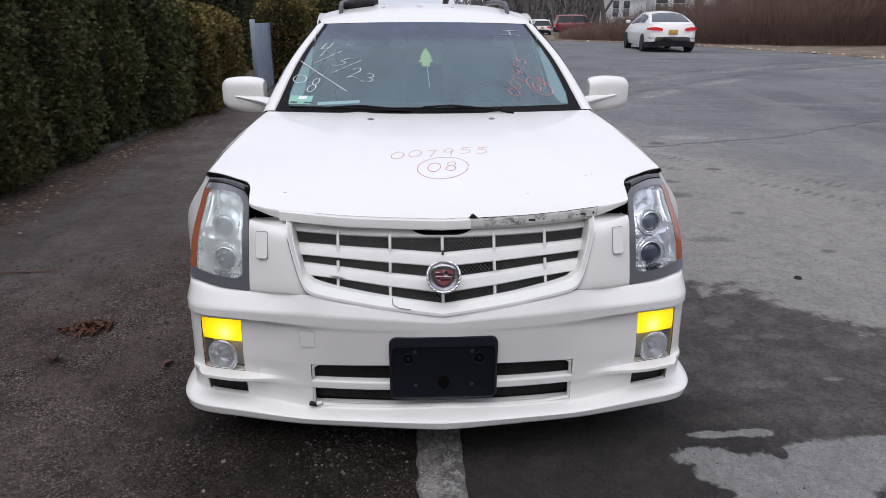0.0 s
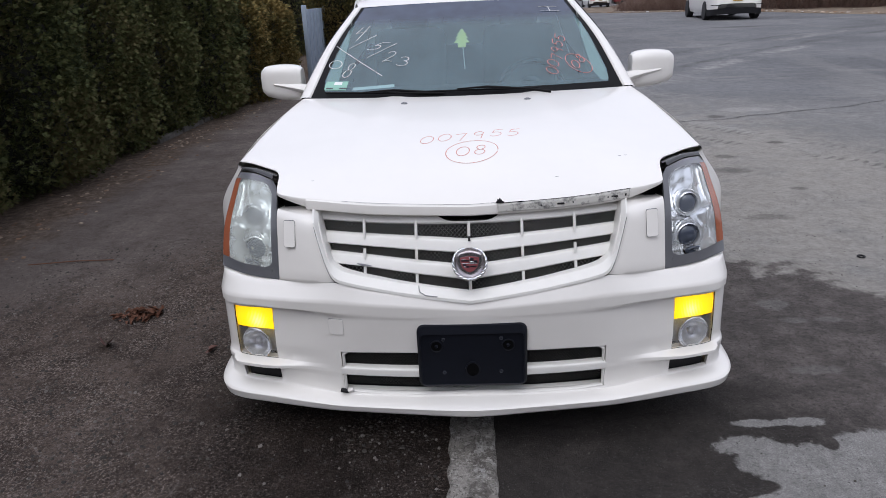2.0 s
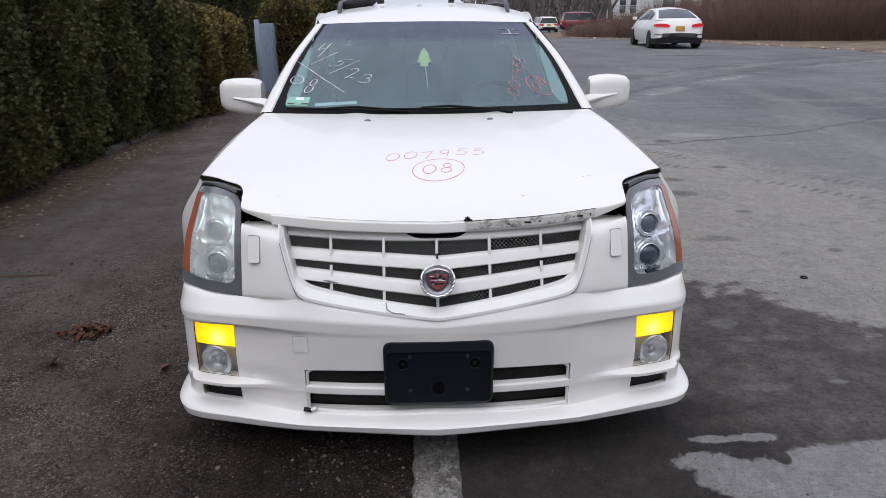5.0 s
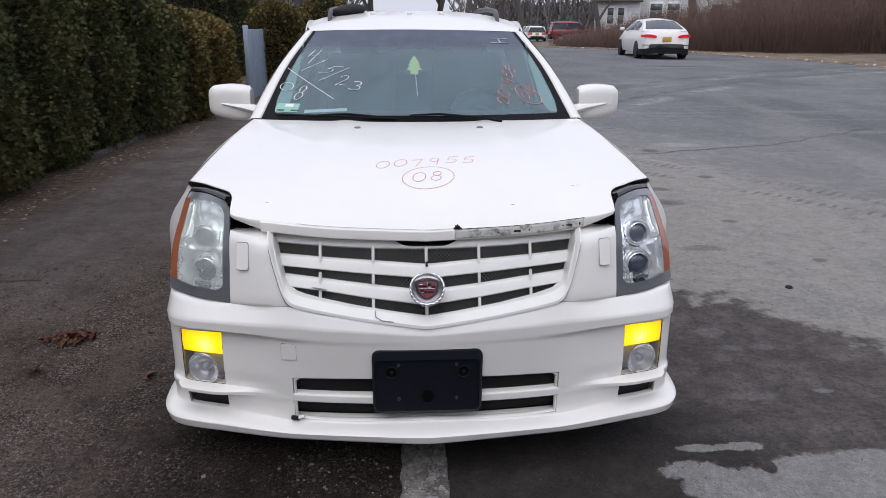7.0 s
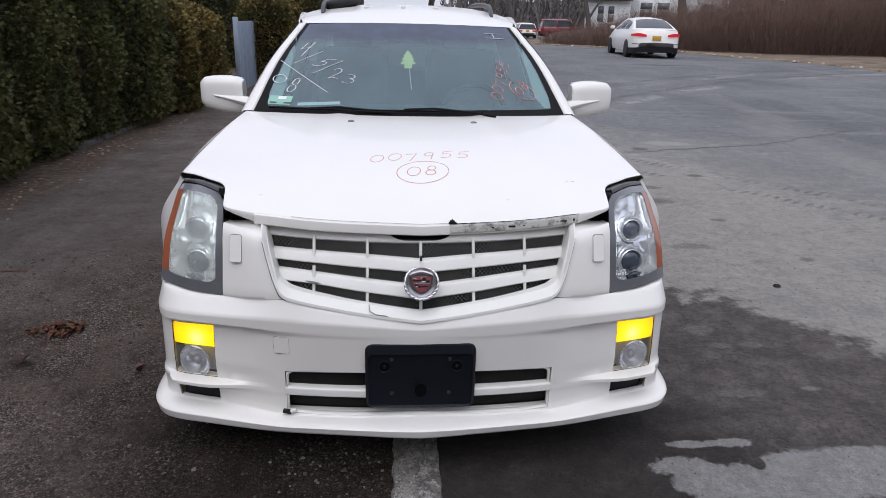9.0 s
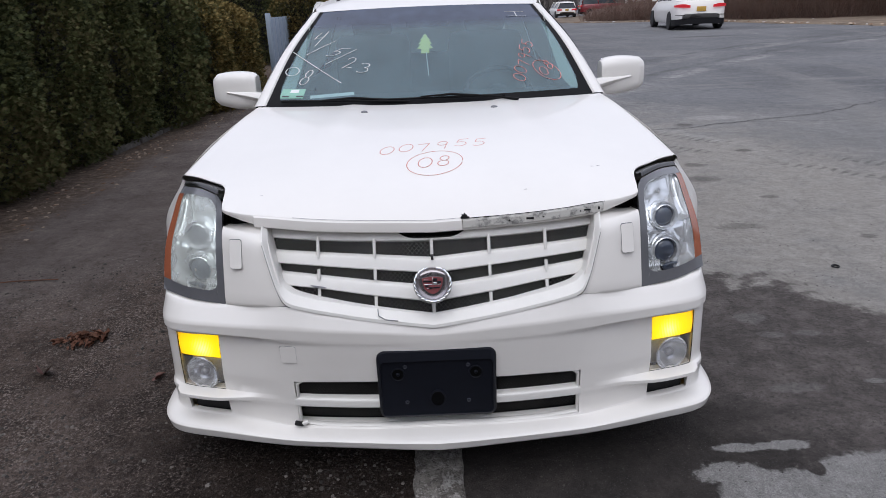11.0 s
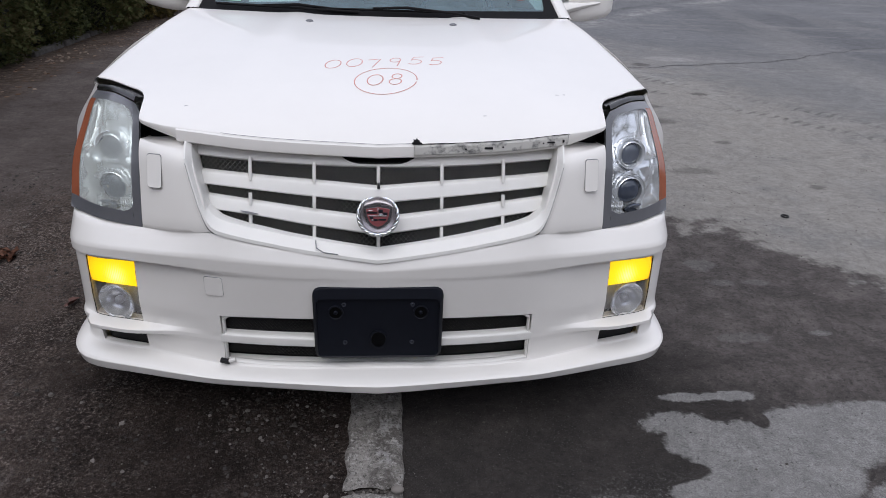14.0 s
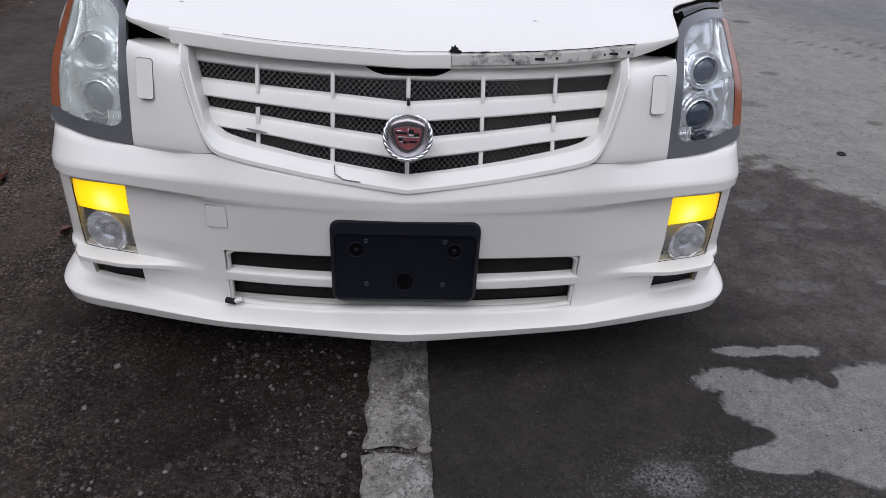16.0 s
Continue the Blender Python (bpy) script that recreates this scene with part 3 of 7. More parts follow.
part("plate_backing", bm, NAVY, bracket)
for dx, dz, r in ((-0.122, 0.042, 0.024), (0.122, 0.042, 0.024), (0.0, -0.052, 0.028)):
    squash = Matrix.Diagonal((1.0, 1.25 if dx == 0 else 1.05, 1, 1))
    part("mounting_dimple", lathe(bmesh.new(), [(r * 0.95, -0.004), (r * 0.92, 0.0035), (r * 0.84, 0.0045), (r * 0.74, 0.0030)], 24, pose(dx, -0.002, dz, 90) @ squash, caps=False), NAVY, bracket)
    # black disc paints the shade of a recess that is not cut
    part("dimple_shade_disc", lathe(bmesh.new(), [(r * 0.80, 0.0), (r * 0.76, 0.0014), (r * 0.40, 0.0010)], 24, pose(dx, -0.002, dz, 90) @ squash), VOID, bracket)
    if dx:
        part("bolt", lathe(bmesh.new(), [(0.006, -0.004), (0.006, 0.005), (0.004, 0.007)], 8, pose(dx, -0.002, dz, 90)), NAVY, bracket)
for dx, dz in ((-0.098, 0.068), (0.098, 0.068), (-0.098, -0.062), (0.098, -0.062)):
    part("screw_hole", lathe(bmesh.new(), [(0.0068, -0.004), (0.0068, 0.003), (0.0048, 0.0042), (0.003, 0.0010)], 10, pose(dx, -0.002, dz, 90)), BRACKET_EDGE, bracket)


def cover(name, x, z, w, h, off, label, lean=0.0):
    """A flush square cover with a thin shut line."""
    def place(a, b, d, grow=1.0):
        px, pz = x + a * grow + lean * b, z + b * grow
        return Vector((px, nose(px) + off(pz) + d, pz))
    o = new(name)
    o.parent = suv
    o["label"] = label
    part("lid", prism(bmesh.new(), rounded(w, h, 0.007), 0.006, lambda a, b, d: place(a, b, d - 0.0024)), PAINT, o)
    part("shut_line", prism(bmesh.new(), rounded(w, h, 0.007), 0.004, lambda a, b, d: place(a, b, d - 0.0012, 1.028)), BEZEL, o)


for s in (1, -1):
    cover("washer_cover", s * 0.615, 0.809, 0.040, 0.086, lambda z: 0.040 + (z - 0.79) * 0.33, "white headlamp washer cover", -s * 0.02)
cover("tow_hook_cover", -0.469, 0.494, 0.052, 0.060, lambda z: -0.0090 - 0.04 * (z - 0.494), "white square tow hook cover")

# ---- headlamps ----
LV = (0.0, 0.4, 0.8, 0.92, 1.0)


def lamp_point(u, v, s, back=0.0):
    xi, yi, zi = pch(LV, (0.670, 0.668, 0.669, 0.672, 0.690), v), pch(LV, (0.070, 0.098, 0.155, 0.186, 0.215), v), pch(LV, (0.640, 0.770, 0.898, 0.938, 0.962), v)
    xm, ym, zm = pch(LV, (0.795, 0.791, 0.776, 0.772, 0.770), v), pch(LV, (0.108, 0.138, 0.212, 0.255, 0.298), v), pch(LV, (0.650, 0.777, 0.902, 0.946, 0.968), v)
    xo, yo, zo = pch(LV, (0.904, 0.897, 0.882, 0.874, 0.862), v), pch(LV, (0.175, 0.228, 0.322, 0.358, 0.395), v), pch(LV, (0.661, 0.787, 0.892, 0.930, 0.955), v)
    t = (0.0, 0.5, 1.0)
    return Vector((s * pch(t, (xi, xm, xo), u), pch(t, (yi, ym, yo), u) + back, pch(t, (zi, zm, zo), u)))


def headlamp(s):
    lamp = new("headlight")
    lamp.parent = suv
    lamp["label"] = "clear twin-projector headlight" if s > 0 else "clouded twin-projector headlight"
    inner = lambda v: 0.098 + 0.05 * max(0, v - 0.8)
    amber = lambda v: pch((0, 1), (0.855, 0.875), v)
    lo, hi = 0.115, 0.945
    bm = bmesh.new()
    vs = np.linspace(0, 1, 17)
    us = np.linspace(0, 1, 13)
    sheet(bm, lambda u, v: lamp_point(u * inner(v), v, s), us[::3], vs)
    sheet(bm, lambda u, v: lamp_point(inner(v) + u * (1 - inner(v)), lo * v, s), us, (0, 0.5, 1))
    sheet(bm, lambda u, v: lamp_point(inner(hi) + u * (1 - inner(hi)), hi + (1 - hi) * v, s), us, (0, 1))
    # outer flank and rim going back
    sheet(bm, lambda u, v: lamp_point(0, v, s, 0.06 * u * (1 - 0.75 * max(0.0, v - 0.6) / 0.4)) + Vector((0, 0, -0.014 * u * v)), (0, 1), vs)
    sheet(bm, lambda u, v: lamp_point(u, 0, s, 0.08 * v), us, (0, 1))
    sheet(bm, lambda u, v: lamp_point(u, 1, s, 0.012 * v) + Vector((0, 0, -0.012 * v)), us, (0, 1))
    bmesh.ops.remove_doubles(bm, verts=bm.verts, dist=0.0003)
    part("bezel", bm, BEZEL, lamp)
    bm = bmesh.new()
    sheet(bm, lambda u, v: lamp_point(amber(v) + u * (1 - amber(v)), lo + (0.97 - lo) * v, s, 0.001 * u), np.linspace(0, 1, 4), vs)
    sheet(bm, lambda u, v: lamp_point(1, lo + (0.97 - lo) * v, s, 0.075 * u) + Vector((s * (0.012 * u + 0.003 * math.sin(3.14 * u)), 0, 0)), (0, 0.25, 0.5, 0.75, 1), vs)
    bmesh.ops.remove_doubles(bm, verts=bm.verts, dist=0.0003)
    part("amber_marker", bm, AMBER, lamp, "amber side marker strip")
    bm = bmesh.new()
    sheet(bm, lambda u, v: lamp_point(inner(lo + (hi - lo) * v) + u * (amber(v) - inner(lo + (hi - lo) * v)), lo + (hi - lo) * v, s), us, vs)
    part("lens", bm, CLEAR if s > 0 else HAZY, lamp, "clear lens" if s > 0 else "clouded lens").visible_shadow = False
    PROJECTORS = ((0.764, 0.196, 0.838, 0.0325), (0.766, 0.168, 0.728, 0.0375))
    # silvered bowl: two chambers parted by a ledge, each rising to its projector
    bm = bmesh.new()
    def bowl(u, v):
        e = min(u, 1 - u, v, 1 - v)
        ledge = math.exp(-((v - 0.47 - 0.04 * u) / 0.022) ** 2)
        facets = 0.0040 * math.sin(9.5 * u + 1.3 + 3 * v) * math.sin(13 * v + 2.0) + 0.0018 * math.sin(17 * u - 9 * v)
        q = lamp_point(inner(v) * 0.9 + u * (0.86 - inner(v) * 0.9), 0.09 + 0.87 * v, s)
        dish = min(math.hypot(abs(q.x) - x, q.z - z) / r for x, y, z, r in PROJECTORS)
        facets += 0.004 * math.cos(3.1 * (dish - 1.5)) * math.exp(-((dish - 1.9) / 0.8) ** 2) - 0.010 * max(0.0, dish - 2.0)
        deep = 0.006 + (0.040 - 0.026 * ledge + facets) * min(1.0, e / 0.07)
        p = lamp_point(inner(v) * 0.9 + u * (0.86 - inner(v) * 0.9), 0.09 + 0.87 * v, s, deep)
        for x, y, z, r in PROJECTORS:
            if math.hypot(abs(p.x) - x, p.z - z) < r * 1.5:
                p.y = max(p.y, y + 0.016)
        return p
    sheet(bm, bowl, np.linspace(0, 1, 37), np.linspace(0, 1, 81))
    part("reflector", bm, CHROME_SOFT, lamp)
    # rounded corners of the lens opening
    for cu, cv, du, dv, ru, rv in ((inner(0), lo, 1, 1, 0.15, 0.085), (amber(0.1), lo, -1, 1, 0.05, 0.03), (inner(hi), hi, 1, -1, 0.17, 0.10), (amber(1), hi, -1, -1, 0.08, 0.05)):
        def fillet(k, w, cu=cu, cv=cv, du=du, dv=dv, ru=ru, rv=rv):
            ca, sa = math.cos(k), math.sin(k)
            g = 1 + w * (1 / max(ca, sa) - 1) * 1.02
            return lamp_point(cu + du * ru * (1 - g * ca), cv + dv * rv * (1 - g * sa), s, -0.0012)
        part("lens_corner", sheet(bmesh.new(), fillet, np.linspace(0, 1.5708, 13), (0, 0.5, 1)), BEZEL, lamp)
    for x, y, z, r in PROJECTORS:
        tilt = pose(s * x, y, z, 82, 0, s * 10)
        bm = bmesh.new()
        lathe(bm, [(r * 1.50, -0.03), (r * 1.48, 0.006), (r * 1.40, 0.014), (r * 1.30, 0.010), (r * 1.22, 0.006), (r * 1.16, 0.012), (r * 1.08, 0.014), (r * 1.02, 0.006), (r * 0.98, -0.01)], 40, tilt, caps=False)
        part("projector_ring", bm, CHROME_SOFT, lamp, "bright silvered ring", crease=30)
        bm = bmesh.new()
        lathe(bm, [(r * 1.03, -0.004)] + [(r * math.cos(radians(a)), 0.016 * math.sin(radians(a))) for a in (8, 20, 35, 50, 65, 80)], 32, tilt)
        part("projector", bm, PROJECTOR, lamp, "dark projector lens")
    bm = bmesh.new()
    for k in range(7):
        x = 0.700 + 0.0066 * k
        tube(bm, [(s * x, 0.112 + 0.2 * (x - 0.7), 0.668), (s * x, 0.124 + 0.2 * (x - 0.7), 0.708)], 0.0035, 6)
    part("fluted_insert", bm, CHROME_SOFT, lamp)
    bm = bmesh.new()
    lathe(bm, [(0.030, 0.0), (0.030, 0.006), (0.022, 0.009), (0.01, 0.004)], 20, pose(s * 0.786, 0.150, 0.678, 90, 0, s * 18) @ Matrix.Diagonal((1.15, 0.50, 1, 1)))
    part("parking_bulb_cup", bm, PROJECTOR, lamp)
    # black seal strip above the lamp
    bm = bmesh.new()
    def gasket(u, v):
        return lamp_point(0.02 + u * 0.98, 1.0, s, 0.002 + 0.10 * v) + Vector((0, 0, 0.004 + 0.010 * math.sin(3.14 * min(1.0, v * 2.2)) - 0.006 * v))
    sheet(bm, gasket, np.linspace(0, 1, 9), np.linspace(0, 1, 12))
    sheet(bm, lambda u, v: lamp_point(0, 0.66 + 0.30 * v, s, 0.01 + 0.05 * u) + Vector((-s * 0.004 * u, 0, -0.008)), (0, 0.5, 1), np.linspace(0, 1, 6))
    part("gasket", bm, GLOSS_BLACK, lamp, "glossy black rubber gasket")


headlamp(1)
headlamp(-1)

# ---- lit turn signals with fog lamps below ----
for s in (1, -1):
    unit = new("signal_unit")
    unit.parent = suv
    unit["label"] = "lit amber turn signal above a clear fog lamp"
    fo = lambda t, v, b: bumper_point(6 + t, 5 + 2 * v, s, b)
    bm = bmesh.new()
    sheet(bm, lambda t, v: fo(t, v, 0.050), np.linspace(0, 1, 6), np.linspace(0, 1, 8))
    part("housing", bm, LAMP_SHELL, unit)
    bm = bmesh.new()
    sheet(bm, lambda t, v: fo(0.02 + 0.93 * t, 0.01 + 0.300 * v, 0.006 - 0.004 * math.sin(3.14 * v)), np.linspace(0, 1, 25), np.linspace(0, 1, 5))
    sheet(bm, lambda t, v: fo(0.02 + 0.93 * t, 0.310, 0.006 + 0.035 * v), np.linspace(0, 1, 25), (0, 1))
    part("amber_lens", bm, AMBER_LIT, unit, "lit amber lens")
    c = fo(0.46, 0.60, 0.02)
    tilt = pose(*c, 90, 0, s * 16)
    part("fog_reflector", lathe(bmesh.new(), [(0.060, 0.012), (0.056, 0.014), (0.050, -0.002), (0.035, -0.016), (0.012, -0.022), (0.004, -0.020)], 28, tilt, caps=False), CHROME_SOFT, unit)
    part("fog_bulb_shield", lathe(bmesh.new(), [(0.012, 0.0), (0.013, 0.012), (0.010, 0.018), (0.003, 0.020)], 14, tilt @ pose(0, 0, -0.012)), LAMP_SHELL, unit)
    bm = bmesh.new()
    sheet(bm, lambda t, v: fo(0.02 + 0.93 * t, 0.325 + 0.655 * v, 0.007 - 0.007 * math.sin(3.14 * v) * math.sin(3.14 * t)), np.linspace(0, 1, 9), np.linspace(0, 1, 9))
    part("fog_lens", bm, FOGGLASS, unit).visible_shadow = False
    edge = [fo(a, c, 0.002) for a, c in [(0.005 + 0.98 * k / 8, 0.002) for k in range(9)] + [(0.985, 0.1 * k) for k in range(1, 10)] + [(0.985 - 0.98 * k / 8, 0.996) for k in range(9)] + [(0.005, 1 - 0.1 * k) for k in range(1, 10)]]
    part("lamp_seal", tube(bmesh.new(), edge, 0.0011, 5, True), SEAL, unit)
    bm = bmesh.new()
    sheet(bm, lambda t, v: bumper_point(6 + t, 10 + v, s, 0.022), np.linspace(0, 1, 5), np.linspace(0, 1, 3))
    part("air_slot", bm, BLACK, suv, "black air slot blank")


# ---- hood ----
CREASE_SHADE = material("shaded_paint_crease", (0.50, 0.50, 0.50), 0.5)
HY = (0.07, 0.12, 0.25, 0.45, 0.80, 1.18, 1.42)


def hood_half_width(y):
    return pch((0.14, 0.45, 0.7, 1.0, 1.42), (0.875, 0.877, 0.873, 0.856, 0.830), y)


def hood_top(x, y):
    zc = pch(HY, (0.895, 0.922, 0.966, 1.006, 1.046, 1.073, 1.083), y)
    ze = pch(HY, (0.900, 0.920, 0.953, 0.978, 1.020, 1.066, 1.083), y)
    k = abs(x) / hood_half_width(max(y, 0.14))
    crown = 0.010 * math.exp(-((abs(x) - 0.50 + 0.10 * y) / 0.05) ** 2) * min(1.0, y)
    return zc + (ze - zc) * k ** 2.2 + crown * 0.6


def hood_front(x):
    """How far back the hood begins: along the trim, then round the lamp."""
    x = abs(x)
    return pch((0, 0.30, 0.54, 0.640, 0.664, 0.671, 0.680, 0.70, 0.76, 0.83, 0.875), (0.070, 0.086, 0.118, 0.142, 0.156, 0.196, 0.265, 0.318, 0.374, 0.437, 0.465), x)


def hood_point(u, v, s):
    x0 = u * 0.875
    y = hood_front(x0) + (1.42 - hood_front(x0)) * v ** 1.25
    x = u * hood_half_width(y)
    return Vector((s * x, y - 0.10 * v ** 4 * (1 - u * u), hood_top(x, y)))


def hood_half(bm, s):
    us = np.unique(np.r_[np.linspace(0, 0.73, 16), np.linspace(0.73, 0.81, 17), np.linspace(0.81, 1, 12)])
    sheet(bm, lambda u, v: hood_point(u, v, s), us, np.linspace(0, 1, 26))
    # rolled front edge of the hood
    def roll(u, w):
        p = hood_point(u, 0, s)
        drop = pch((0, 0.15, 0.85, 1.0, 1.4), (0.0, 0.004, 0.040, 0.044, 0.042), w) * (1.0 if u < 0.60 else max(0.10, 1 - 5 * (u - 0.60)))
        back = pch((0, 0.15, 0.85, 1.0, 1.4), (0.0, -0.005, -0.001, 0.005, 0.05), w) * (1.0 if u < 0.66 else max(0.1, 1 - 10 * (u - 0.66)))
        return p + Vector((0, back, -drop))
    sheet(bm, roll, us, (0, 0.08, 0.15, 0.5, 0.85, 0.93, 1.0, 1.2, 1.4))
    # side edge rolls over into the wing
    sheet(bm, lambda w, v: hood_point(1, v, s) + Vector((s * 0.018 * math.sin(w * 1.57), 0, -0.022 * (1 - math.cos(w * 1.57)))), (0, 0.3, 0.6, 1.0), np.linspace(0, 1, 26))


part("hood", both(hood_half), PAINT, suv, "white hood with red marker writing and a torn front edge")


def on_hood(x, y, up=0.0012):
    return Vector((x, y, hood_top(x, y) + up))


# Trim strip along the hood's front: in place on one half, torn off on the other.
def strip(x0, x1, hi, lo, proud, mat, name, label):
    def pt(x, w):
        y = hood_front(x) - 0.004
        return Vector((x, y - proud * pch((0, 0.2, 0.5, 0.8, 1), (-0.4, 1, 1.02, 1, -0.4), 0.5 + (w - 0.5) * (0.55 + 0.45 * abs(2 * w - 1))) - 0.003 * w, hood_top(x, hood_front(x)) - hi - (lo - hi) * w))
    return part(name, sheet(bmesh.new(), pt, np.linspace(x0, x1, 30), np.linspace(0, 1, 9)), mat, suv, label)


strip(-0.555, 0.098, 0.002, 0.041, 0.007, PAINT, "hood_trim", "white trim strip on the hood edge")
strip(0.100, 0.545, 0.003, 0.035, 0.004, SCUFFED, "bare_hood_edge", "scuffed bare hood edge where the trim is missing")
part("trim_seam", tube(bmesh.new(), [(x, hood_front(x) - 0.006, hood_top(x, hood_front(x)) + 0.0004) for x in np.linspace(-0.43, 0.096, 24)], 0.0006, 6), BEZEL, suv)
# black tube stands in for the shadow inside the open seam
part("torn_seam_shade", tube(bmesh.new(), [(x, hood_front(x) - 0.007, hood_top(x, hood_front(x)) - 0.0015 - 0.0018 * abs(noise.noise((x * 22, 1, 0)))) for x in np.linspace(0.102, 0.548, 60)], [0.0008 + 0.0016 * abs(noise.noise((x * 31, 4, 0))) for x in np.linspace(0.102, 0.548, 60)], 6), SEAL, suv, "dark line painting the shade in the open seam above the bare edge")
RAG = ((-0.013, 0.0), (-0.008, 0.006), (-0.009, 0.012), (-0.003, 0.010), (0.001, 0.016), (0.004, 0.010), (0.009, 0.008), (0.008, 0.004), (0.016, 0.001), (0.014, -0.004), (-0.011, -0.004))
part("torn_trim_end", prism(bmesh.new(), RAG, 0.004, lambda a, b, d: Vector((0.106 + a, hood_front(0.106) - 0.009 + 0.5 * max(b, 0.0) + d, hood_top(0.106, hood_front(0.106)) + 0.001 + 0.8 * b))), SEAL, suv, "torn dark trim remnant", smooth=False)
for x, w, h in ((0.245, 0.008, 0.008), (0.310, 0.032, 0.009), (0.352, 0.007, 0.007), (0.470, 0.006, 0.006), (0.492, 0.03, 0.007), (0.530, 0.008, 0.012)):
    bm = bmesh.new()
    y = hood_front(x) - 0.010
    block(bm, (x, y + 0.001, hood_top(x, hood_front(x)) - 0.020), (w * 0.75, 0.006, h * 0.7), 0.0012)
    part("clip_hole", bm, BLACK, suv)
# dark sheet that paints the shade in the gap between hood and grille header
part("bonnet_gap_shade", both(lambda bm, s: sheet(bm, lambda x, w: Vector((s * x, nose(x) + 0.165, 0.80 + (0.085 + 0.06 * (x / 0.66) ** 3) * w)), np.linspace(0, 0.655, 14), (0, 0.5, 1))), VOID, suv)
# Grey lines painting the shade of shallow creases at the hood's rear corners.
for s in (1, -1):
    part("hood_crease_shade", tube(bmesh.new(), [on_hood(s * (0.70 - 0.24 * k), 1.255 - 0.145 * k + 0.10 * k * k, -0.0004) for k in np.linspace(0, 1, 12)], [0.0004 + 0.0011 * math.sin(3.14 * k) for k in np.linspace(0, 1, 12)], 6), CREASE_SHADE, suv)
# Washer nozzles.
for s in (1, -1):
    bm = bmesh.new()
    lathe(bm, [(0.014, -0.004), (0.014, 0.003), (0.011, 0.008), (0.005, 0.010)], 14, Matrix.Translation(on_hood(s * 0.293, 1.165, 0.0)) @ Matrix.Diagonal((1.2, 1.0, 1, 1)))
    part("washer_nozzle", bm, BEZEL, suv)

# ---- windscreen, pillars, roof ----
def screen_point(u, v, back=0.0):
    """u from -1 to 1 across, v from the cowl (0) to the header (1)."""
    w = pch((0, 0.5, 1), (0.800, 0.715, 0.603), v)
    y = pch((0, 1), (1.445, 2.165), v) - (0.135 - 0.045 * v) * (1 - u * u)
    z = pch((0, 0.5, 1), (1.082, 1.312, 1.502), v) + 0.012 * (1 - u * u) * v
    return Vector((u * w, y + back, z))


part("windscreen", sheet(bmesh.new(), screen_point, np.linspace(-1, 1, 25), np.linspace(0.0, 1.0, 19)), WINDSHIELD, suv, "grey-green windscreen with marker writing and a dark blue shade band").visible_shadow = False
# black ceramic border
bm = bmesh.new()
sheet(bm, lambda u, v: screen_point(u, v * 0.055, -0.003), np.linspace(-1, 1, 25), np.linspace(0, 1, 3))
for s in (1, -1):
    sheet(bm, lambda u, v: screen_point(s * (1 - (0.030 + 0.022 * (1 - v) + 0.05 * max(0.0, 0.12 - v) / 0.12) * u), v, -0.003), (0, 1), np.linspace(0, 1, 13))
part("screen_border", bm, SEAL, suv)


def pillar_half(bm, s):
    prof = ((0.0, 0.004, 0.0), (0.010, -0.006, 0.004), (0.036, 0.004, 0.002), (0.058, 0.035, -0.012), (0.066, 0.075, -0.02))
    def pt(w, v):
        a = [pch(range(5), [q[k] for q in prof], w) for k in range(3)]
        p = screen_point(s, v)
        wide = 1.0 + 0.25 * (1 - v)
        return p + Vector((s * a[0] * wide, a[1] * wide, a[2]))
    sheet(bm, pt, np.linspace(0, 4, 13), np.linspace(-0.03, 1.0, 14))


for s in (1, -1):
    bm = bmesh.new()
    pillar_half(bm, s)
    part("windscreen_pillar", bm, PAINT, suv)
    part("pillar_seal", tube(bmesh.new(), [screen_point(s, v) + Vector((s * 0.050, 0.020, -0.004)) for v in np.linspace(0.0, 1.0, 12)], 0.0055, 8), SEAL, suv)


def roof_half_width(y):
    return pch((2.07, 2.4, 3.0, 4.2, 4.7), (0.642, 0.668, 0.688, 0.66, 0.60), y)


def roof_point(u, v):
    y0 = screen_point(u, 1).y
    y = y0 + (4.70 - y0) * v
    h = pch((0, 0.04, 0.14, 0.3, 0.6, 1.0), (0.0, 0.030, 0.080, 0.115, 0.118, 0.03), v)
    w = 0.603 + (roof_half_width(y) - 0.603) * min(1.0, 0.45 + v * 6)
    drop = 0.055 * abs(u) ** 3.5 * min(1.0, v * 7)
    return Vector((u * w, y, screen_point(u, 1).z + h - drop))


part("roof", sheet(bmesh.new(), roof_point, np.linspace(-1, 1, 31), np.r_[np.linspace(0, 0.16, 9), np.linspace(0.2, 1, 13)]), PAINT, suv)
for s in (1, -1):
    rail = tube(bmesh.new(), [roof_point(s * 0.80, v) + Vector((0, 0, h)) for v, h in ((0.14, -0.005), (0.17, 0.022), (0.22, 0.040), (0.4, 0.046), (0.6, 0.046), (0.85, 0.035), (0.92, -0.005))], [0.012, 0.016, 0.017, 0.017, 0.017, 0.016, 0.012], 10)
    part("roof_rail", rail, material("dark_rail_grey" + str(s), (0.05, 0.05, 0.055), 0.4, 0.2, 0.2, 20), suv, "dark grey roof rail")
for x in (-0.27, -0.03, 0.18):
    bm = bmesh.new()
    block(bm, roof_point(x / 0.69, 0.17) + Vector((0, 0, 0.004)), (0.03, 0.05, 0.016), 0.004)
    part("roof_pad", bm, PAINT, suv)


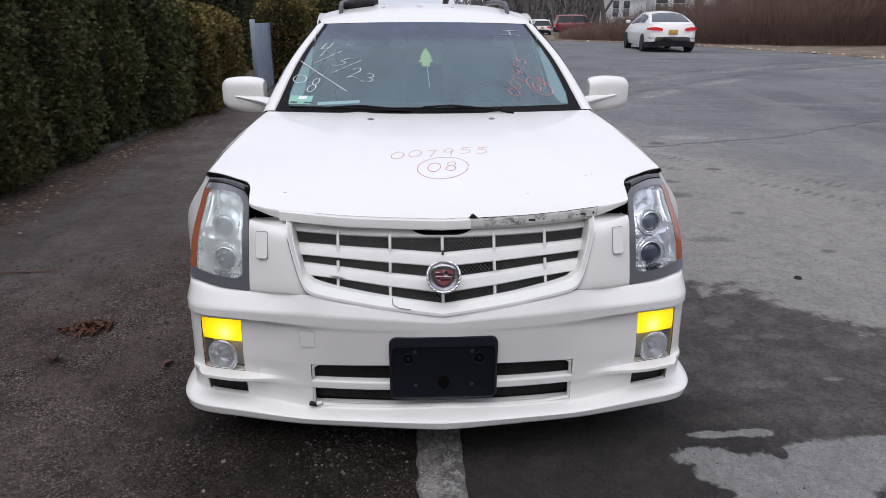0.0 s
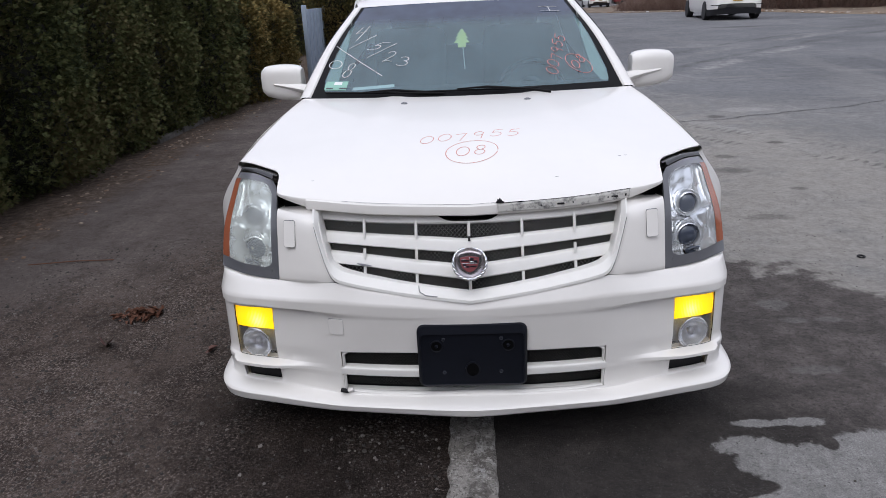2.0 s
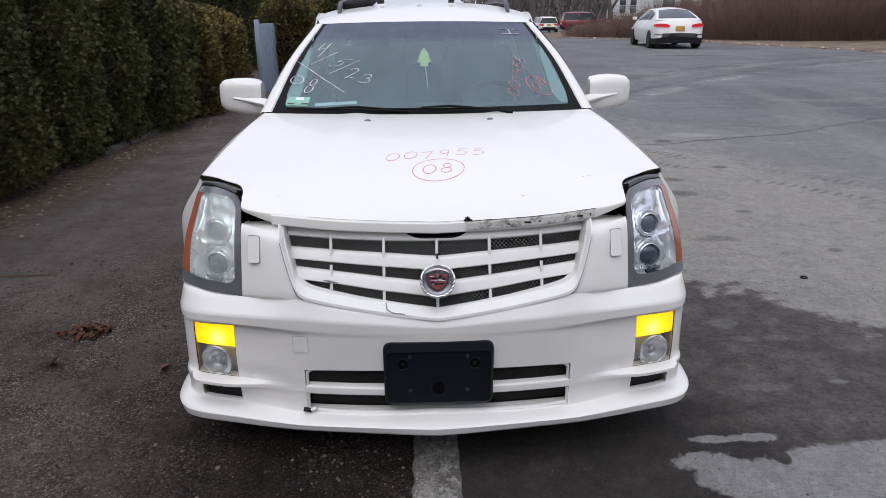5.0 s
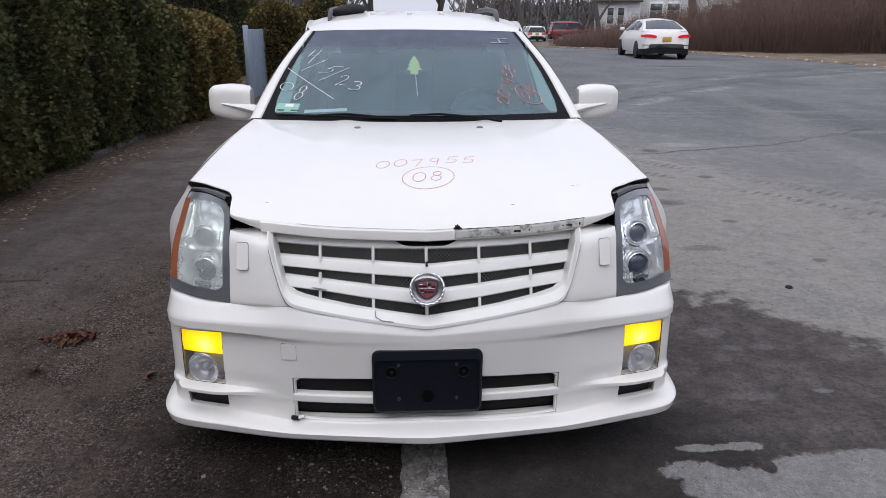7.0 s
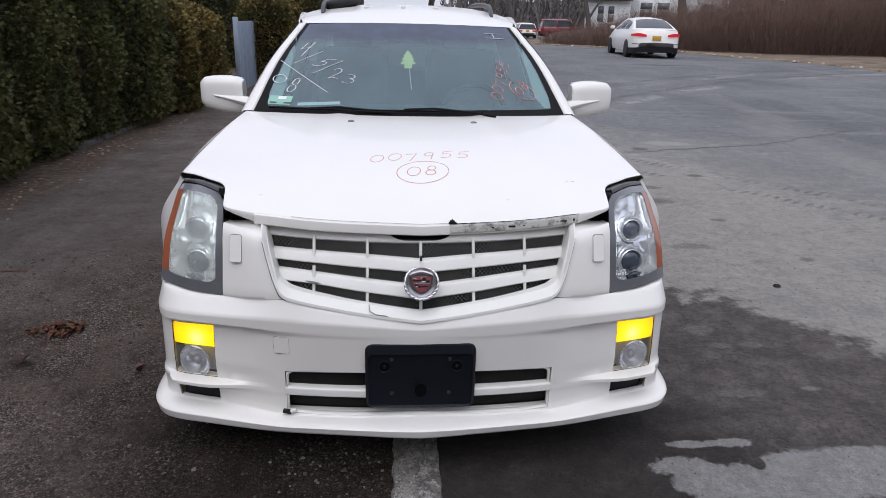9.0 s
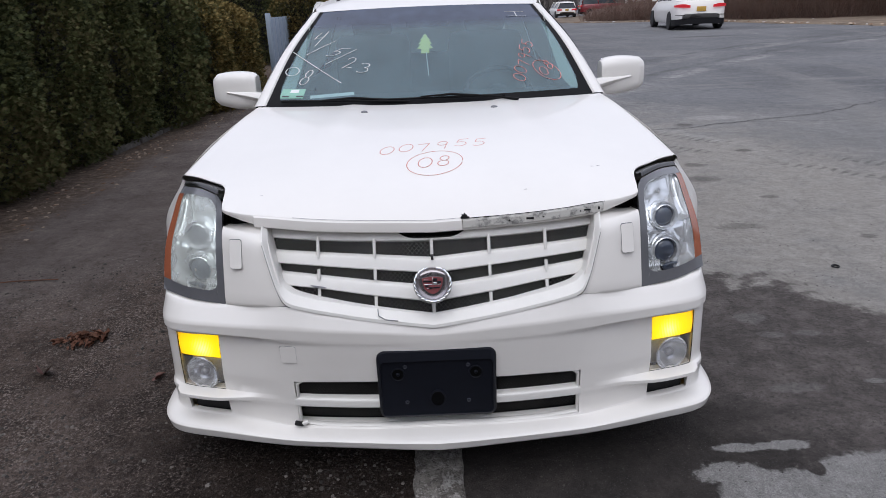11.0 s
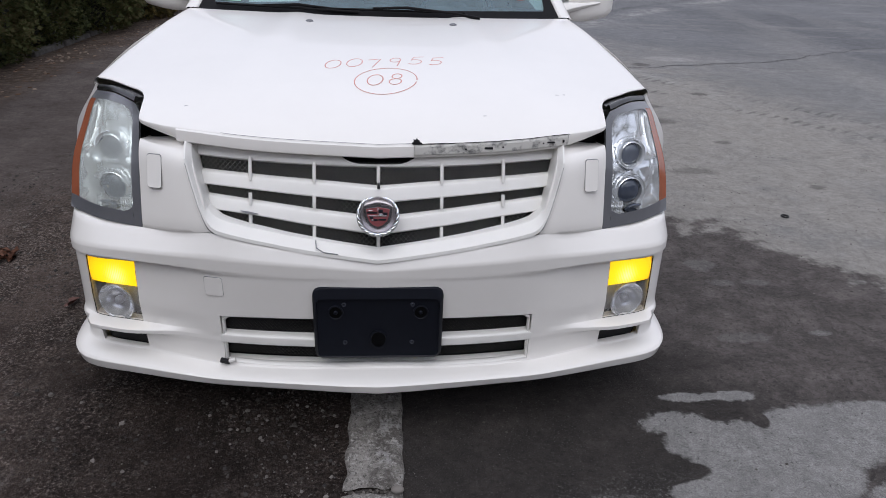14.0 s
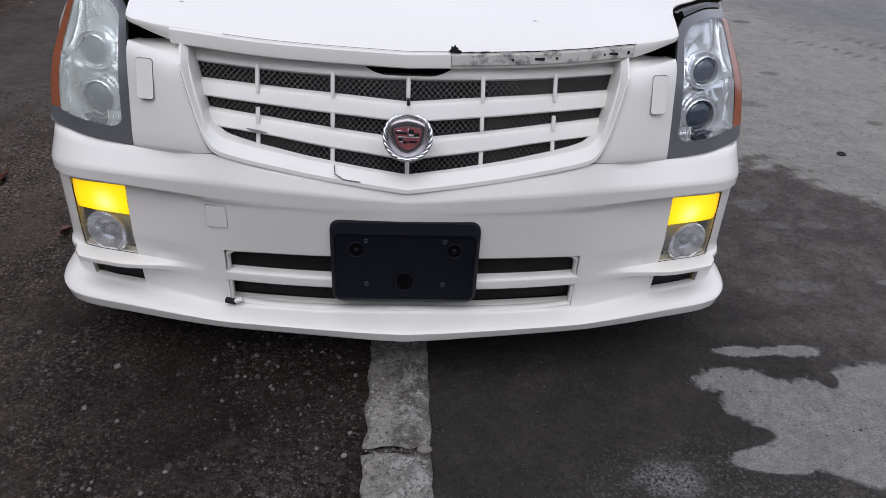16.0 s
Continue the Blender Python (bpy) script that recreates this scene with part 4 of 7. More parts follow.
# ---- sides, doors, rear ----
def side_x(y, z):
    base = pch((0.30, 0.55, 1.0, 2.4, 4.3, 4.75, 4.93), (0.945, 0.962, 0.958, 0.945, 0.94, 0.90, 0.80), y)
    # flared front wing
    base += 0.037 * math.exp(-((y - 0.58) / 0.24) ** 2) * math.exp(-((z - 0.76) / 0.20) ** 4)
    return base + pch((0.2, 0.35, 0.62, 0.80, 0.95, 1.06), (-0.03, -0.008, 0.004, 0.0, -0.03, -0.085), z)


ARCHES = ((0.98, 0.375), (3.93, 0.375))


def side_half(bm, s):
    def top(y):
        return pch((0.36, 0.45, 1.42, 2.4, 4.9), (0.93, 0.962, 1.062, 1.06, 1.07), y)
    def pt(y, w):
        z = 0.23 + (top(y) - 0.23) * w
        x = side_x(y, z)
        if y < 1.42:
            k = max(0.0, (w - 0.72) / 0.28)
            x += (hood_half_width(max(y, 0.45)) + 0.018 - x) * k ** 2
        return Vector((s * x, y, z))
    sheet(bm, pt, np.linspace(0.50, 4.93, 90), np.linspace(0, 1, 29), lambda y, w: any((y - a) ** 2 + (0.23 + 0.83 * w - 0.36) ** 2 < r * r for a, r in ARCHES))
    # wing edge that meets the lamp
    def lead(u, w):
        a = lamp_point(1, w, s) + Vector((s * 0.016, 0.070, 0))
        b = pt(0.50, min(1.0, (a.z - 0.23) / (top(0.50) - 0.23)))
        return a + (b - a) * u
    sheet(bm, lead, np.linspace(0, 1, 5), np.linspace(0.0, 1, 12))
    # wing shoulder rising to the hood corner behind the lamp
    def shoulder(u, w):
        a = lead(u, 1.0)
        b = Vector((s * (hood_half_width(a.y) + 0.017), a.y, hood_top(0.872, a.y) - 0.018))
        return a + (b - a) * w
    sheet(bm, shoulder, np.linspace(0, 1, 5), (0, 0.5, 1))


part("body_side", both(side_half), PAINT, suv, "white wings and doors")
for s in (1, -1):
    for a, r in ARCHES:
        bm = bmesh.new()
        tube(bm, [(s * (side_x(a, 0.5) + 0.004), a + (r + 0.012) * math.cos(radians(k)), 0.36 + (r + 0.012) * math.sin(radians(k))) for k in range(-20, 201, 10)], 0.026, 8)
        part("arch_lip", bm, PAINT, suv)
        bm = bmesh.new()
        sheet(bm, lambda k, w: Vector((s * (0.945 - 0.30 * w), a + (r + 0.01) * math.cos(k), 0.36 + (r + 0.01) * math.sin(k))), np.linspace(-0.35, 3.49, 20), (0, 1))
        part("arch_liner", bm, BLACK, suv)
        wheel = new("wheel")
        wheel.parent = suv
        wheel.matrix_basis = pose(s * 0.79, a, 0.348, 0, s * 90, 0)
        part("tyre", lathe(bmesh.new(), [(0.23, -0.11), (0.30, -0.118), (0.338, -0.10), (0.348, -0.06), (0.348, 0.06), (0.338, 0.10), (0.30, 0.118), (0.23, 0.11)], 40), TYRE, wheel)
        rim = part("rim", lathe(bmesh.new(), [(0.232, -0.10), (0.232, 0.10), (0.215, 0.098), (0.20, 0.06), (0.06, 0.05), (0.03, 0.07)], 40), BLACK, wheel)
        for k in range(6):
            bm = bmesh.new()
            block(bm, (0.125, 0, 0.085), (0.19, 0.045, 0.03), 0.008)
            bmesh.ops.rotate(bm, verts=bm.verts, cent=(0, 0, 0), matrix=Matrix.Rotation(radians(60 * k), 3, "Z"))
            part("spoke", bm, RIM, rim)
    # side glass and its pillars
    def side_glass(y, w):
        a = Vector((s * (side_x(y, 1.06) - 0.005), y, 1.062))
        b = Vector((s * (roof_half_width(y) - 0.005), y, pch((1.55, 2.07, 2.6, 4.7), (1.10, 1.47, 1.565, 1.50), y)))
        return a + (b - a) * w
    for name, y0, y1 in (("side_window", 1.62, 2.62), ("side_window", 2.70, 3.62), ("side_window", 3.70, 4.55)):
        part(name, sheet(bmesh.new(), side_glass, np.linspace(y0, y1, 9), np.linspace(0, 1, 5)), DOORGLASS if y0 < 2 else SIDEGLASS, suv).visible_shadow = False
    for y0, y1, m in ((2.61, 2.71, BLACK), (3.61, 3.71, BLACK), (4.54, 4.72, PAINT)):
        part("door_pillar", sheet(bmesh.new(), lambda y, w: side_glass(y, w) + Vector((s * 0.006, 0, 0)), (y0, y1), np.linspace(0, 1, 5)), m, suv)
    part("roof_side", sheet(bmesh.new(), lambda y, w: Vector((s * (roof_half_width(y) - 0.006 * w), y, side_glass(y, 1).z + (roof_point(s, (y - 2.165) / 2.535).z - side_glass(y, 1).z) * w)), np.linspace(2.17, 4.69, 22), (0, 1)), PAINT, suv)
    for y in (2.45, 3.45):
        bm = bmesh.new()
        tube(bm, [(s * (side_x(y, 0.93) - 0.005), y - 0.11, 0.93), (s * (side_x(y, 0.93) + 0.03), y - 0.08, 0.93), (s * (side_x(y, 0.93) + 0.03), y + 0.08, 0.93), (s * (side_x(y, 0.93) - 0.005), y + 0.11, 0.93)], 0.013, 8)
        part("door_handle", bm, CHROME, suv)
    for y in (1.58, 2.66, 3.62):
        part("door_seam", sheet(bmesh.new(), lambda z, w: Vector((s * (side_x(y, z) + 0.003), y + 0.008 * w, z)), np.linspace(0.3, 1.05, 10), (0, 1)), BLACK, suv)
bm = bmesh.new()
sheet(bm, lambda u, w: Vector((u * pch((0, 0.6, 1), (0.80, 0.79, 0.60), w), 4.93 - 0.23 * max(0, w - 0.55) / 0.45 + 0.04 * (1 - u * u), 0.25 + 1.30 * w)), np.linspace(-1, 1, 15), np.linspace(0, 1, 15))
part("tailgate", bm, PAINT, suv)
part("rear_window", sheet(bmesh.new(), lambda u, w: Vector((u * (0.70 - 0.12 * w), 4.945 - 0.18 * w + 0.04 * (1 - u * u), 1.08 + 0.38 * w)), np.linspace(-1, 1, 9), (0, 0.5, 1)), SIDEGLASS, suv)
for s in (1, -1):
    bm = bmesh.new()
    block(bm, (s * 0.76, 4.93, 0.95), (0.10, 0.06, 0.42), 0.02)
    part("tail_lamp", bm, CREST_RED, suv)
bm = bmesh.new()
block(bm, (0, 4.93, 0.42), (1.66, 0.18, 0.28), 0.05)
part("rear_bumper", bm, PAINT, suv)
bm = bmesh.new()
block(bm, (0, 2.5, 0.27), (1.5, 4.5, 0.10), 0.02)
part("underbody", bm, VOID, suv)
# unseen panel added to keep light off the ground below the bumper
part("underside_light_block", sheet(bmesh.new(), lambda x, w: Vector((x, nose(x) + 0.06 + 0.75 * w, 0.180 + 0.02 * w)), np.linspace(-0.86, 0.86, 15), (0, 0.3, 1)), VOID, suv, "added black panel that blocks light under the front")
bm = bmesh.new()
block(bm, (0, 0.55, 0.46), (1.22, 0.62, 0.44), 0.04)
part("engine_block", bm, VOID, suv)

# Interior seen through the screen.
bm = bmesh.new()
sheet(bm, lambda u, v: Vector((u * 0.77, 1.36 + 0.52 * v - 0.10 * (1 - u * u) * (1 - v), 1.055 + 0.035 * math.sin(v * 2.6) - 0.25 * max(0, v - 0.85))), np.linspace(-1, 1, 17), np.linspace(0, 1, 13))
part("dashboard", bm, DASH, suv)
bm = bmesh.new()
block(bm, (0, 3.0, 0.62), (1.60, 3.6, 0.10), 0.02)
part("cabin_floor", bm, DASH, suv)
bm = bmesh.new()
sheet(bm, lambda u, v: roof_point(u * 0.94, 0.01 + 0.97 * v) - Vector((0, -0.01, 0.03)), np.linspace(-1, 1, 9), np.linspace(0, 1, 9))
part("headliner", bm, CLOTH, suv)
for s in (1, -1):
    seat = new("front_seat")
    seat.parent = suv
    seat.location = (s * 0.38, 2.55, 0.7)
    bm = bmesh.new()
    block(bm, (0, 0.0, 0.05), (0.52, 0.52, 0.16), 0.05)
    part("seat_cushion", bm, CLOTH, seat)
    bm = bmesh.new()
    block(bm, (0, 0.30, 0.36), (0.50, 0.14, 0.58), 0.06, pose(0, 0, 0, -12))
    part("backrest", bm, CLOTH, seat)
    bm = bmesh.new()
    block(bm, (0, 0.38, 0.72), (0.27, 0.10, 0.18), 0.04)
    part("headrest", bm, CLOTH, seat)
bm = bmesh.new()
block(bm, (0, 3.7, 0.92), (1.3, 0.16, 0.50), 0.06, pose(0, 0, 0, -10))
part("rear_seat", bm, CLOTH, suv)
wheel_hub = new("steering_wheel")
wheel_hub.parent = suv
wheel_hub.matrix_basis = pose(0.38, 1.98, 1.02, -62, 0, 0)
part("wheel_rim", tube(bmesh.new(), [(0.185 * math.cos(radians(k)), 0.185 * math.sin(radians(k)), 0) for k in range(0, 360, 15)], 0.015, 8, True), BLACK, wheel_hub)
part("wheel_hub", lathe(bmesh.new(), [(0.075, -0.03), (0.075, 0.01), (0.05, 0.03)], 20), DASH, wheel_hub)
bm = bmesh.new()
block(bm, (0.0, 2.10, 1.43), (0.24, 0.03, 0.06), 0.012)
part("inside_mirror", bm, BLACK, suv)


# Things on or behind the screen.
def on_screen(u, v, out=0.003):
    p, q, r = screen_point(u, v), screen_point(u + 0.01, v), screen_point(u, v + 0.01)
    n = (q - p).cross(r - p).normalized()
    return p + n * out * (1 if n.y < 0 else -1)


def card(name, u, v, w, h, mat, turn=0.0, out=-0.004, label=""):
    c, sn = math.cos(radians(turn)), math.sin(radians(turn))
    bm = bmesh.new()
    sheet(bm, lambda a, b: on_screen(u + (a * w * c - b * h * sn) / 0.72, v + (a * w * sn + b * h * c) / 0.84, out), np.linspace(-0.5, 0.5, 5), np.linspace(-0.5, 0.5, 5))
    return part(name, bm, mat, suv, label)


card("inspection_sticker", -0.858, 0.106, 0.112, 0.066, GREEN_CARD, 0, 0.0015, "pale green windscreen inspection sticker")
card("sticker_panel", -0.848, 0.126, 0.040, 0.022, PAPER, 0, 0.003)
for du in (-0.045, 0.048):
    card("sticker_bar", -0.852 + du, 0.082, 0.034, 0.010, DASH, 0, 0.003)
card("dash_paper", -0.60, 0.094, 0.20, 0.022, PAPER, 6, -0.002, "white paper lying on the dashboard")

TREE = [(0.017, -0.055), (0.017, -0.03), (0.034, -0.028), (0.018, -0.002), (0.030, -0.002), (0.014, 0.022), (0.024, 0.022), (0.008, 0.045), (0.010, 0.05), (0.0, 0.062)]
TREE = TREE + [(-a, b) for a, b in TREE[-2::-1]]
freshener = part("air_freshener", prism(bmesh.new(), TREE, 0.003, lambda a, b, d: on_screen((-0.012 + a * 1.22) / 0.70, 0.560 + b * 1.50 / 0.84, -0.014 - d)), PALE_GREEN, suv, "pale green tree-shaped air freshener")
part("freshener_cord", tube(bmesh.new(), [on_screen(-0.010, 0.46, -0.012), on_screen(-0.004, 0.36, -0.012), on_screen(0.002, 0.25, -0.012)], 0.0022, 6), PAPER, suv)

# Pale inner trim of the pillars, seen through the glass edge.
for s in (1, -1):
    part("pillar_trim", sheet(bmesh.new(), lambda w, v: screen_point(s * (0.955 - 0.012 * (1 - v) - w * pch((0.06, 0.16, 0.42, 0.76), (0.055, 0.085, 0.060, 0.004), v)), v, 0.014 + 0.02 * w), (0, 0.35, 0.7, 1), np.linspace(0.06, 0.76, 16)), TRIM, suv, "pale grey inner pillar trim")

# Wipers.
for x0, x1, v0, v1 in ((-0.72, -0.10, 0.026, 0.014), (-0.24, 0.36, 0.030, 0.022)):
    arm = new("wiper")
    arm.parent = suv
    pts = [on_screen(x / 0.8, v0 + (v1 - v0) * k / 8 + 0.005 * math.sin(3.14 * k / 8), 0.012) for k, x in enumerate(np.linspace(x0, x1, 9))]
    part("blade", tube(bmesh.new(), pts, 0.0050, 6, flat=1.0), SEAL, arm)
    mid = pts[4]
    part("arm", tube(bmesh.new(), [mid + Vector((-0.10, -0.004, 0.008)), mid + Vector((0.05, -0.012, 0.014)), mid + Vector((0.26, -0.02, -0.004)), mid + Vector((0.36, -0.03, -0.02))], [0.003, 0.006, 0.006, 0.007], 8), SEAL, arm)
bm = bmesh.new()
sheet(bm, lambda u, v: screen_point(u, 0.0) + Vector((0, -0.06 * v - 0.0, -0.006 - 0.02 * v)), np.linspace(-0.98, 0.98, 17), (-0.3, 0.5, 1))
part("cowl", bm, SEAL, suv)


# Door mirrors.
def door_mirror(s):
    m = new("door_mirror")
    m.parent = suv
    m["label"] = "white door mirror with darker lower shell"
    def shell(a, w):
        # w runs across, a round the section
        x = 0.908 + 0.228 * w
        k = pch((0, 0.12, 0.5, 0.9, 1.0), (0.72, 0.90, 1.0, 0.92, 0.70), w)
        zc = 1.136 - 0.004 * w
        ca, sa = math.cos(a), math.sin(a)
        ex = 0.55
        yy = 0.075 * k * math.copysign(abs(ca) ** ex, ca)
        zz = 0.094 * k * math.copysign(abs(sa) ** ex, sa)
        if sa < 0:
            zz *= 1.26 - 0.42 * w
        return Vector((s * x, 1.775 + yy + 0.02 * w, zc + zz))
    bm = bmesh.new()
    sheet(bm, shell, np.linspace(0, 6.28318, 33), np.r_[0.0, np.linspace(0.02, 0.98, 13), 1.0])
    bmesh.ops.remove_doubles(bm, verts=bm.verts, dist=0.0004)
    bmesh.ops.holes_fill(bm, edges=[e for e in bm.edges if e.is_boundary])
    part("shell", bm, PAINT, m)
    bm = bmesh.new()
    tube(bm, [(s * 0.845, 1.70, 1.085), (s * 0.90, 1.715, 1.10), (s * 0.97, 1.722, 1.112), (s * 1.06, 1.712, 1.128)], [0.045, 0.040, 0.028, 0.006], 10, flat=0.65)
    part("arm", bm, PAINT, m)
    bm = bmesh.new()
    block(bm, (s * 1.03, 1.86, 1.136), (0.20, 0.006, 0.15), 0.002)
    part("mirror_glass", bm, CHROME, m)


door_mirror(1)
door_mirror(-1)

# ---- marker writing: strokes of each character in a unit box ----
def arc(cx, cy, rx, ry, a0, a1, n=12):
    return [(cx + rx * math.cos(radians(a0 + (a1 - a0) * k / n)), cy + ry * math.sin(radians(a0 + (a1 - a0) * k / n))) for k in range(n + 1)]


GLYPHS = {
    "0": [arc(0.5, 0.5, 0.42, 0.46, 100, 470, 18)],
    "1": [[(0.55, 0.95), (0.45, 0.05)]],
    "2": [arc(0.45, 0.72, 0.32, 0.25, 160, -40, 10) + [(0.15, 0.05), (0.35, 0.16), (0.9, 0.05)]],
    "3": [arc(0.4, 0.75, 0.34, 0.22, 140, -80, 10) + arc(0.42, 0.28, 0.40, 0.26, 80, -150, 12)],
    "4": [[(0.25, 0.95), (0.10, 0.55), (0.85, 0.60)], [(0.75, 0.95), (0.55, 0.02)]],
    "5": [[(0.9, 0.95), (0.3, 0.92), (0.22, 0.55)] + arc(0.42, 0.34, 0.40, 0.27, 120, -140, 12)],
    "7": [[(0.05, 0.88), (0.75, 0.95), (0.45, 0.02)]],
    "8": [arc(0.5, 0.74, 0.27, 0.22, -60, 250, 14) + arc(0.48, 0.26, 0.33, 0.25, 110, -240, 16)],
    "9": [arc(0.45, 0.70, 0.30, 0.25, 20, 380, 14) + [(0.74, 0.75), (0.66, 0.02)]],
    "/": [[(0.95, 1.05), (0.05, -0.1)]],
    "H": [[(0.1, 0.95), (0.05, 0.05)], [(0.9, 0.95), (0.85, 0.05)], [(0.05, 0.5), (0.9, 0.52)]],
}


def write(name, text, cells, mat, r, label, parent=suv):
    """Hand-lettered strokes: cells gives for each character a function (a, b) -> point on the surface."""
    o = new(name)
    o.parent = parent
    o["label"] = label
    for ch, place in zip(text, cells):
        bm = bmesh.new()
        for stroke in GLYPHS[ch]:
            fine = []
            for (a, b), (c, d) in zip(stroke, stroke[1:]):
                fine += [(a + (c - a) * k / 3, b + (d - b) * k / 3) for k in range(3)]
            fine.append(stroke[-1])
            tube(bm, [place(a, b) for a, b in fine], r, 6, flat=0.5)
        part("character", bm, mat, o)
    return o


def cell(surface, u, v, w, h):
    return lambda a, b: surface(u + a * w[0] + b * h[0], v + a * w[1] + b * h[1])


def run(surface, u, v, step, w, h, n):
    """Evenly stepped cells with a little unsteadiness of the hand."""
    return [cell(surface, u + step[0] * i + 0.08 * h[0] * math.sin(i * 2.1), v + step[1] * i + 0.08 * h[1] * math.sin(i * 2.1), w, h) for i in range(n)]


def ring(name, place, rx, ry, mat, r, parent=suv, turn=0.0):
    bm = bmesh.new()
    pts = [place(a * math.cos(turn) - b * math.sin(turn), a * math.sin(turn) + b * math.cos(turn)) for a, b in arc(0, 0, rx, ry, 0, 352, 40)]
    tube(bm, pts, r, 4, flat=0.5)
    return part(name, bm, mat, parent)


ink = lambda x, y: on_hood(x, y, 0.0006)
glass = lambda u, v: on_screen(u, v, 0.002)
write("hood_number", "007955", run(ink, -0.190, 0.500, (0.069, 0.0130), (0.060, 0.010), (0.010, 0.092), 6), INK_RED, 0.0017, "red handwritten number on the hood")
write("hood_lot", "08", run(ink, -0.048, 0.362, (0.066, 0.006), (0.058, 0.004), (0.010, 0.095), 2), INK_RED, 0.0018, "red handwritten circled lot number")
ring("lot_ring", lambda a, b: ink(0.020 + a + 0.1 * b, 0.412 + b + 0.06 * a), 0.098, 0.108, INK_RED, 0.0017)
write("screen_date", "4/5/23", [cell(glass, *c) for c in ((-0.905, 0.535, (0.11, 0.02), (0.03, 0.18)), (-0.860, 0.475, (0.02, 0.0), (0.14, 0.125)), (-0.755, 0.440, (0.10, -0.01), (0.11, 0.085)),
      (-0.690, 0.375, (0.02, 0.0), (0.155, 0.12)), (-0.600, 0.315, (0.095, 0.0), (0.04, 0.105)), (-0.490, 0.280, (0.10, -0.01), (0.03, 0.085)))], INK_WHITE, 0.0023, "white handwritten date on the glass")
write("screen_lot", "08", [cell(glass, -0.980, 0.265, (0.115, -0.01), (0.0, 0.085)), cell(glass, -0.858, 0.180, (0.080, 0.0), (0.030, 0.135))], INK_WHITE, 0.0023, "white handwritten lot number on the glass")
part("slash_stroke", tube(bmesh.new(), [glass(-0.985 + 0.425 * k / 10, 0.494 - 0.303 * k / 10) for k in range(11)], 0.0023, 6, flat=0.5), INK_WHITE, suv)
write("screen_number", "007955", run(glass, 0.605, 0.125, (0.027, 0.063), (0.026, 0.060), (-0.075, 0.045), 6), INK_RED_SCREEN, 0.0019, "red handwritten number on the glass")
write("screen_circled_lot", "08", run(glass, 0.745, 0.165, (0.050, 0.050), (0.048, 0.038), (-0.032, 0.072), 2), INK_RED_SCREEN, 0.0020, "red handwritten circled lot number on the glass")
ring("screen_ring", lambda a, b: glass(0.776 + a - 0.15 * b, 0.228 + b - 0.25 * a), 0.080, 0.088, INK_RED_SCREEN, 0.0020)
write("screen_mark", "H", [cell(glass, 0.672, 0.895, (-0.006, -0.080), (0.19, 0.0))], INK_WHITE, 0.0022, "white handwritten mark at the screen top")

# Small damage and debris on the front.
bm = bmesh.new()
block(bm, (-0.462, nose(0.462) - 0.004, 0.236), (0.030, 0.016, 0.012), 0.003, pose(0, 0, 0, 0, 12, 0))
part("broken_clip", bm, BLACK, suv, "broken black clip at the intake corner")
bm = bmesh.new()
block(bm, (-0.440, nose(0.44) - 0.006, 0.243), (0.022, 0.012, 0.010), 0.003, pose(0, 0, 0, 0, -20, 0))
part("chipped_plastic", bm, PAINT, suv)
part("hanging_wire", tube(bmesh.new(), [(-0.172, nose(0.17) + 0.010, 0.648), (-0.170, nose(0.17) - 0.004, 0.632), (-0.150, nose(0.15) - 0.008, 0.620), (-0.110, nose(0.11) - 0.010, 0.616)], 0.0016, 6), BEZEL, suv)
part("stuck_leaf", tube(bmesh.new(), [(-0.385, mesh_y(0.385, 0.72) - 0.034, 0.706), (-0.362, mesh_y(0.36, 0.72) - 0.038, 0.703), (-0.335, mesh_y(0.335, 0.72) - 0.034, 0.699)], [0.002, 0.007, 0.002], 6, flat=0.5), BEZEL, suv, "withered leaf caught on the grille bar")
part("wiper_cord", tube(bmesh.new(), [(0.0, mesh_y(0, 0.79) - 0.03, 0.792), (0.001, mesh_y(0, 0.78) - 0.036, 0.778)], [0.003, 0.0045], 6), BLACK, suv)
for x, y in ((0.555, 0.34), (0.578, 0.345), (0.31, 0.19), (-0.55, 0.22)):
    part("paint_chip", lathe(bmesh.new(), [(0.0042, 0.0), (0.003, 0.0005)], 7, Matrix.Translation(on_hood(x, y, 0.0003)) @ Matrix.Diagonal((1.6, 0.5, 1, 1))), BEZEL, suv)

# ---- ground ----
def mixer(nt, kind="RGBA"):
    m = nt.nodes.new("ShaderNodeMix")
    m.data_type = kind
    return m


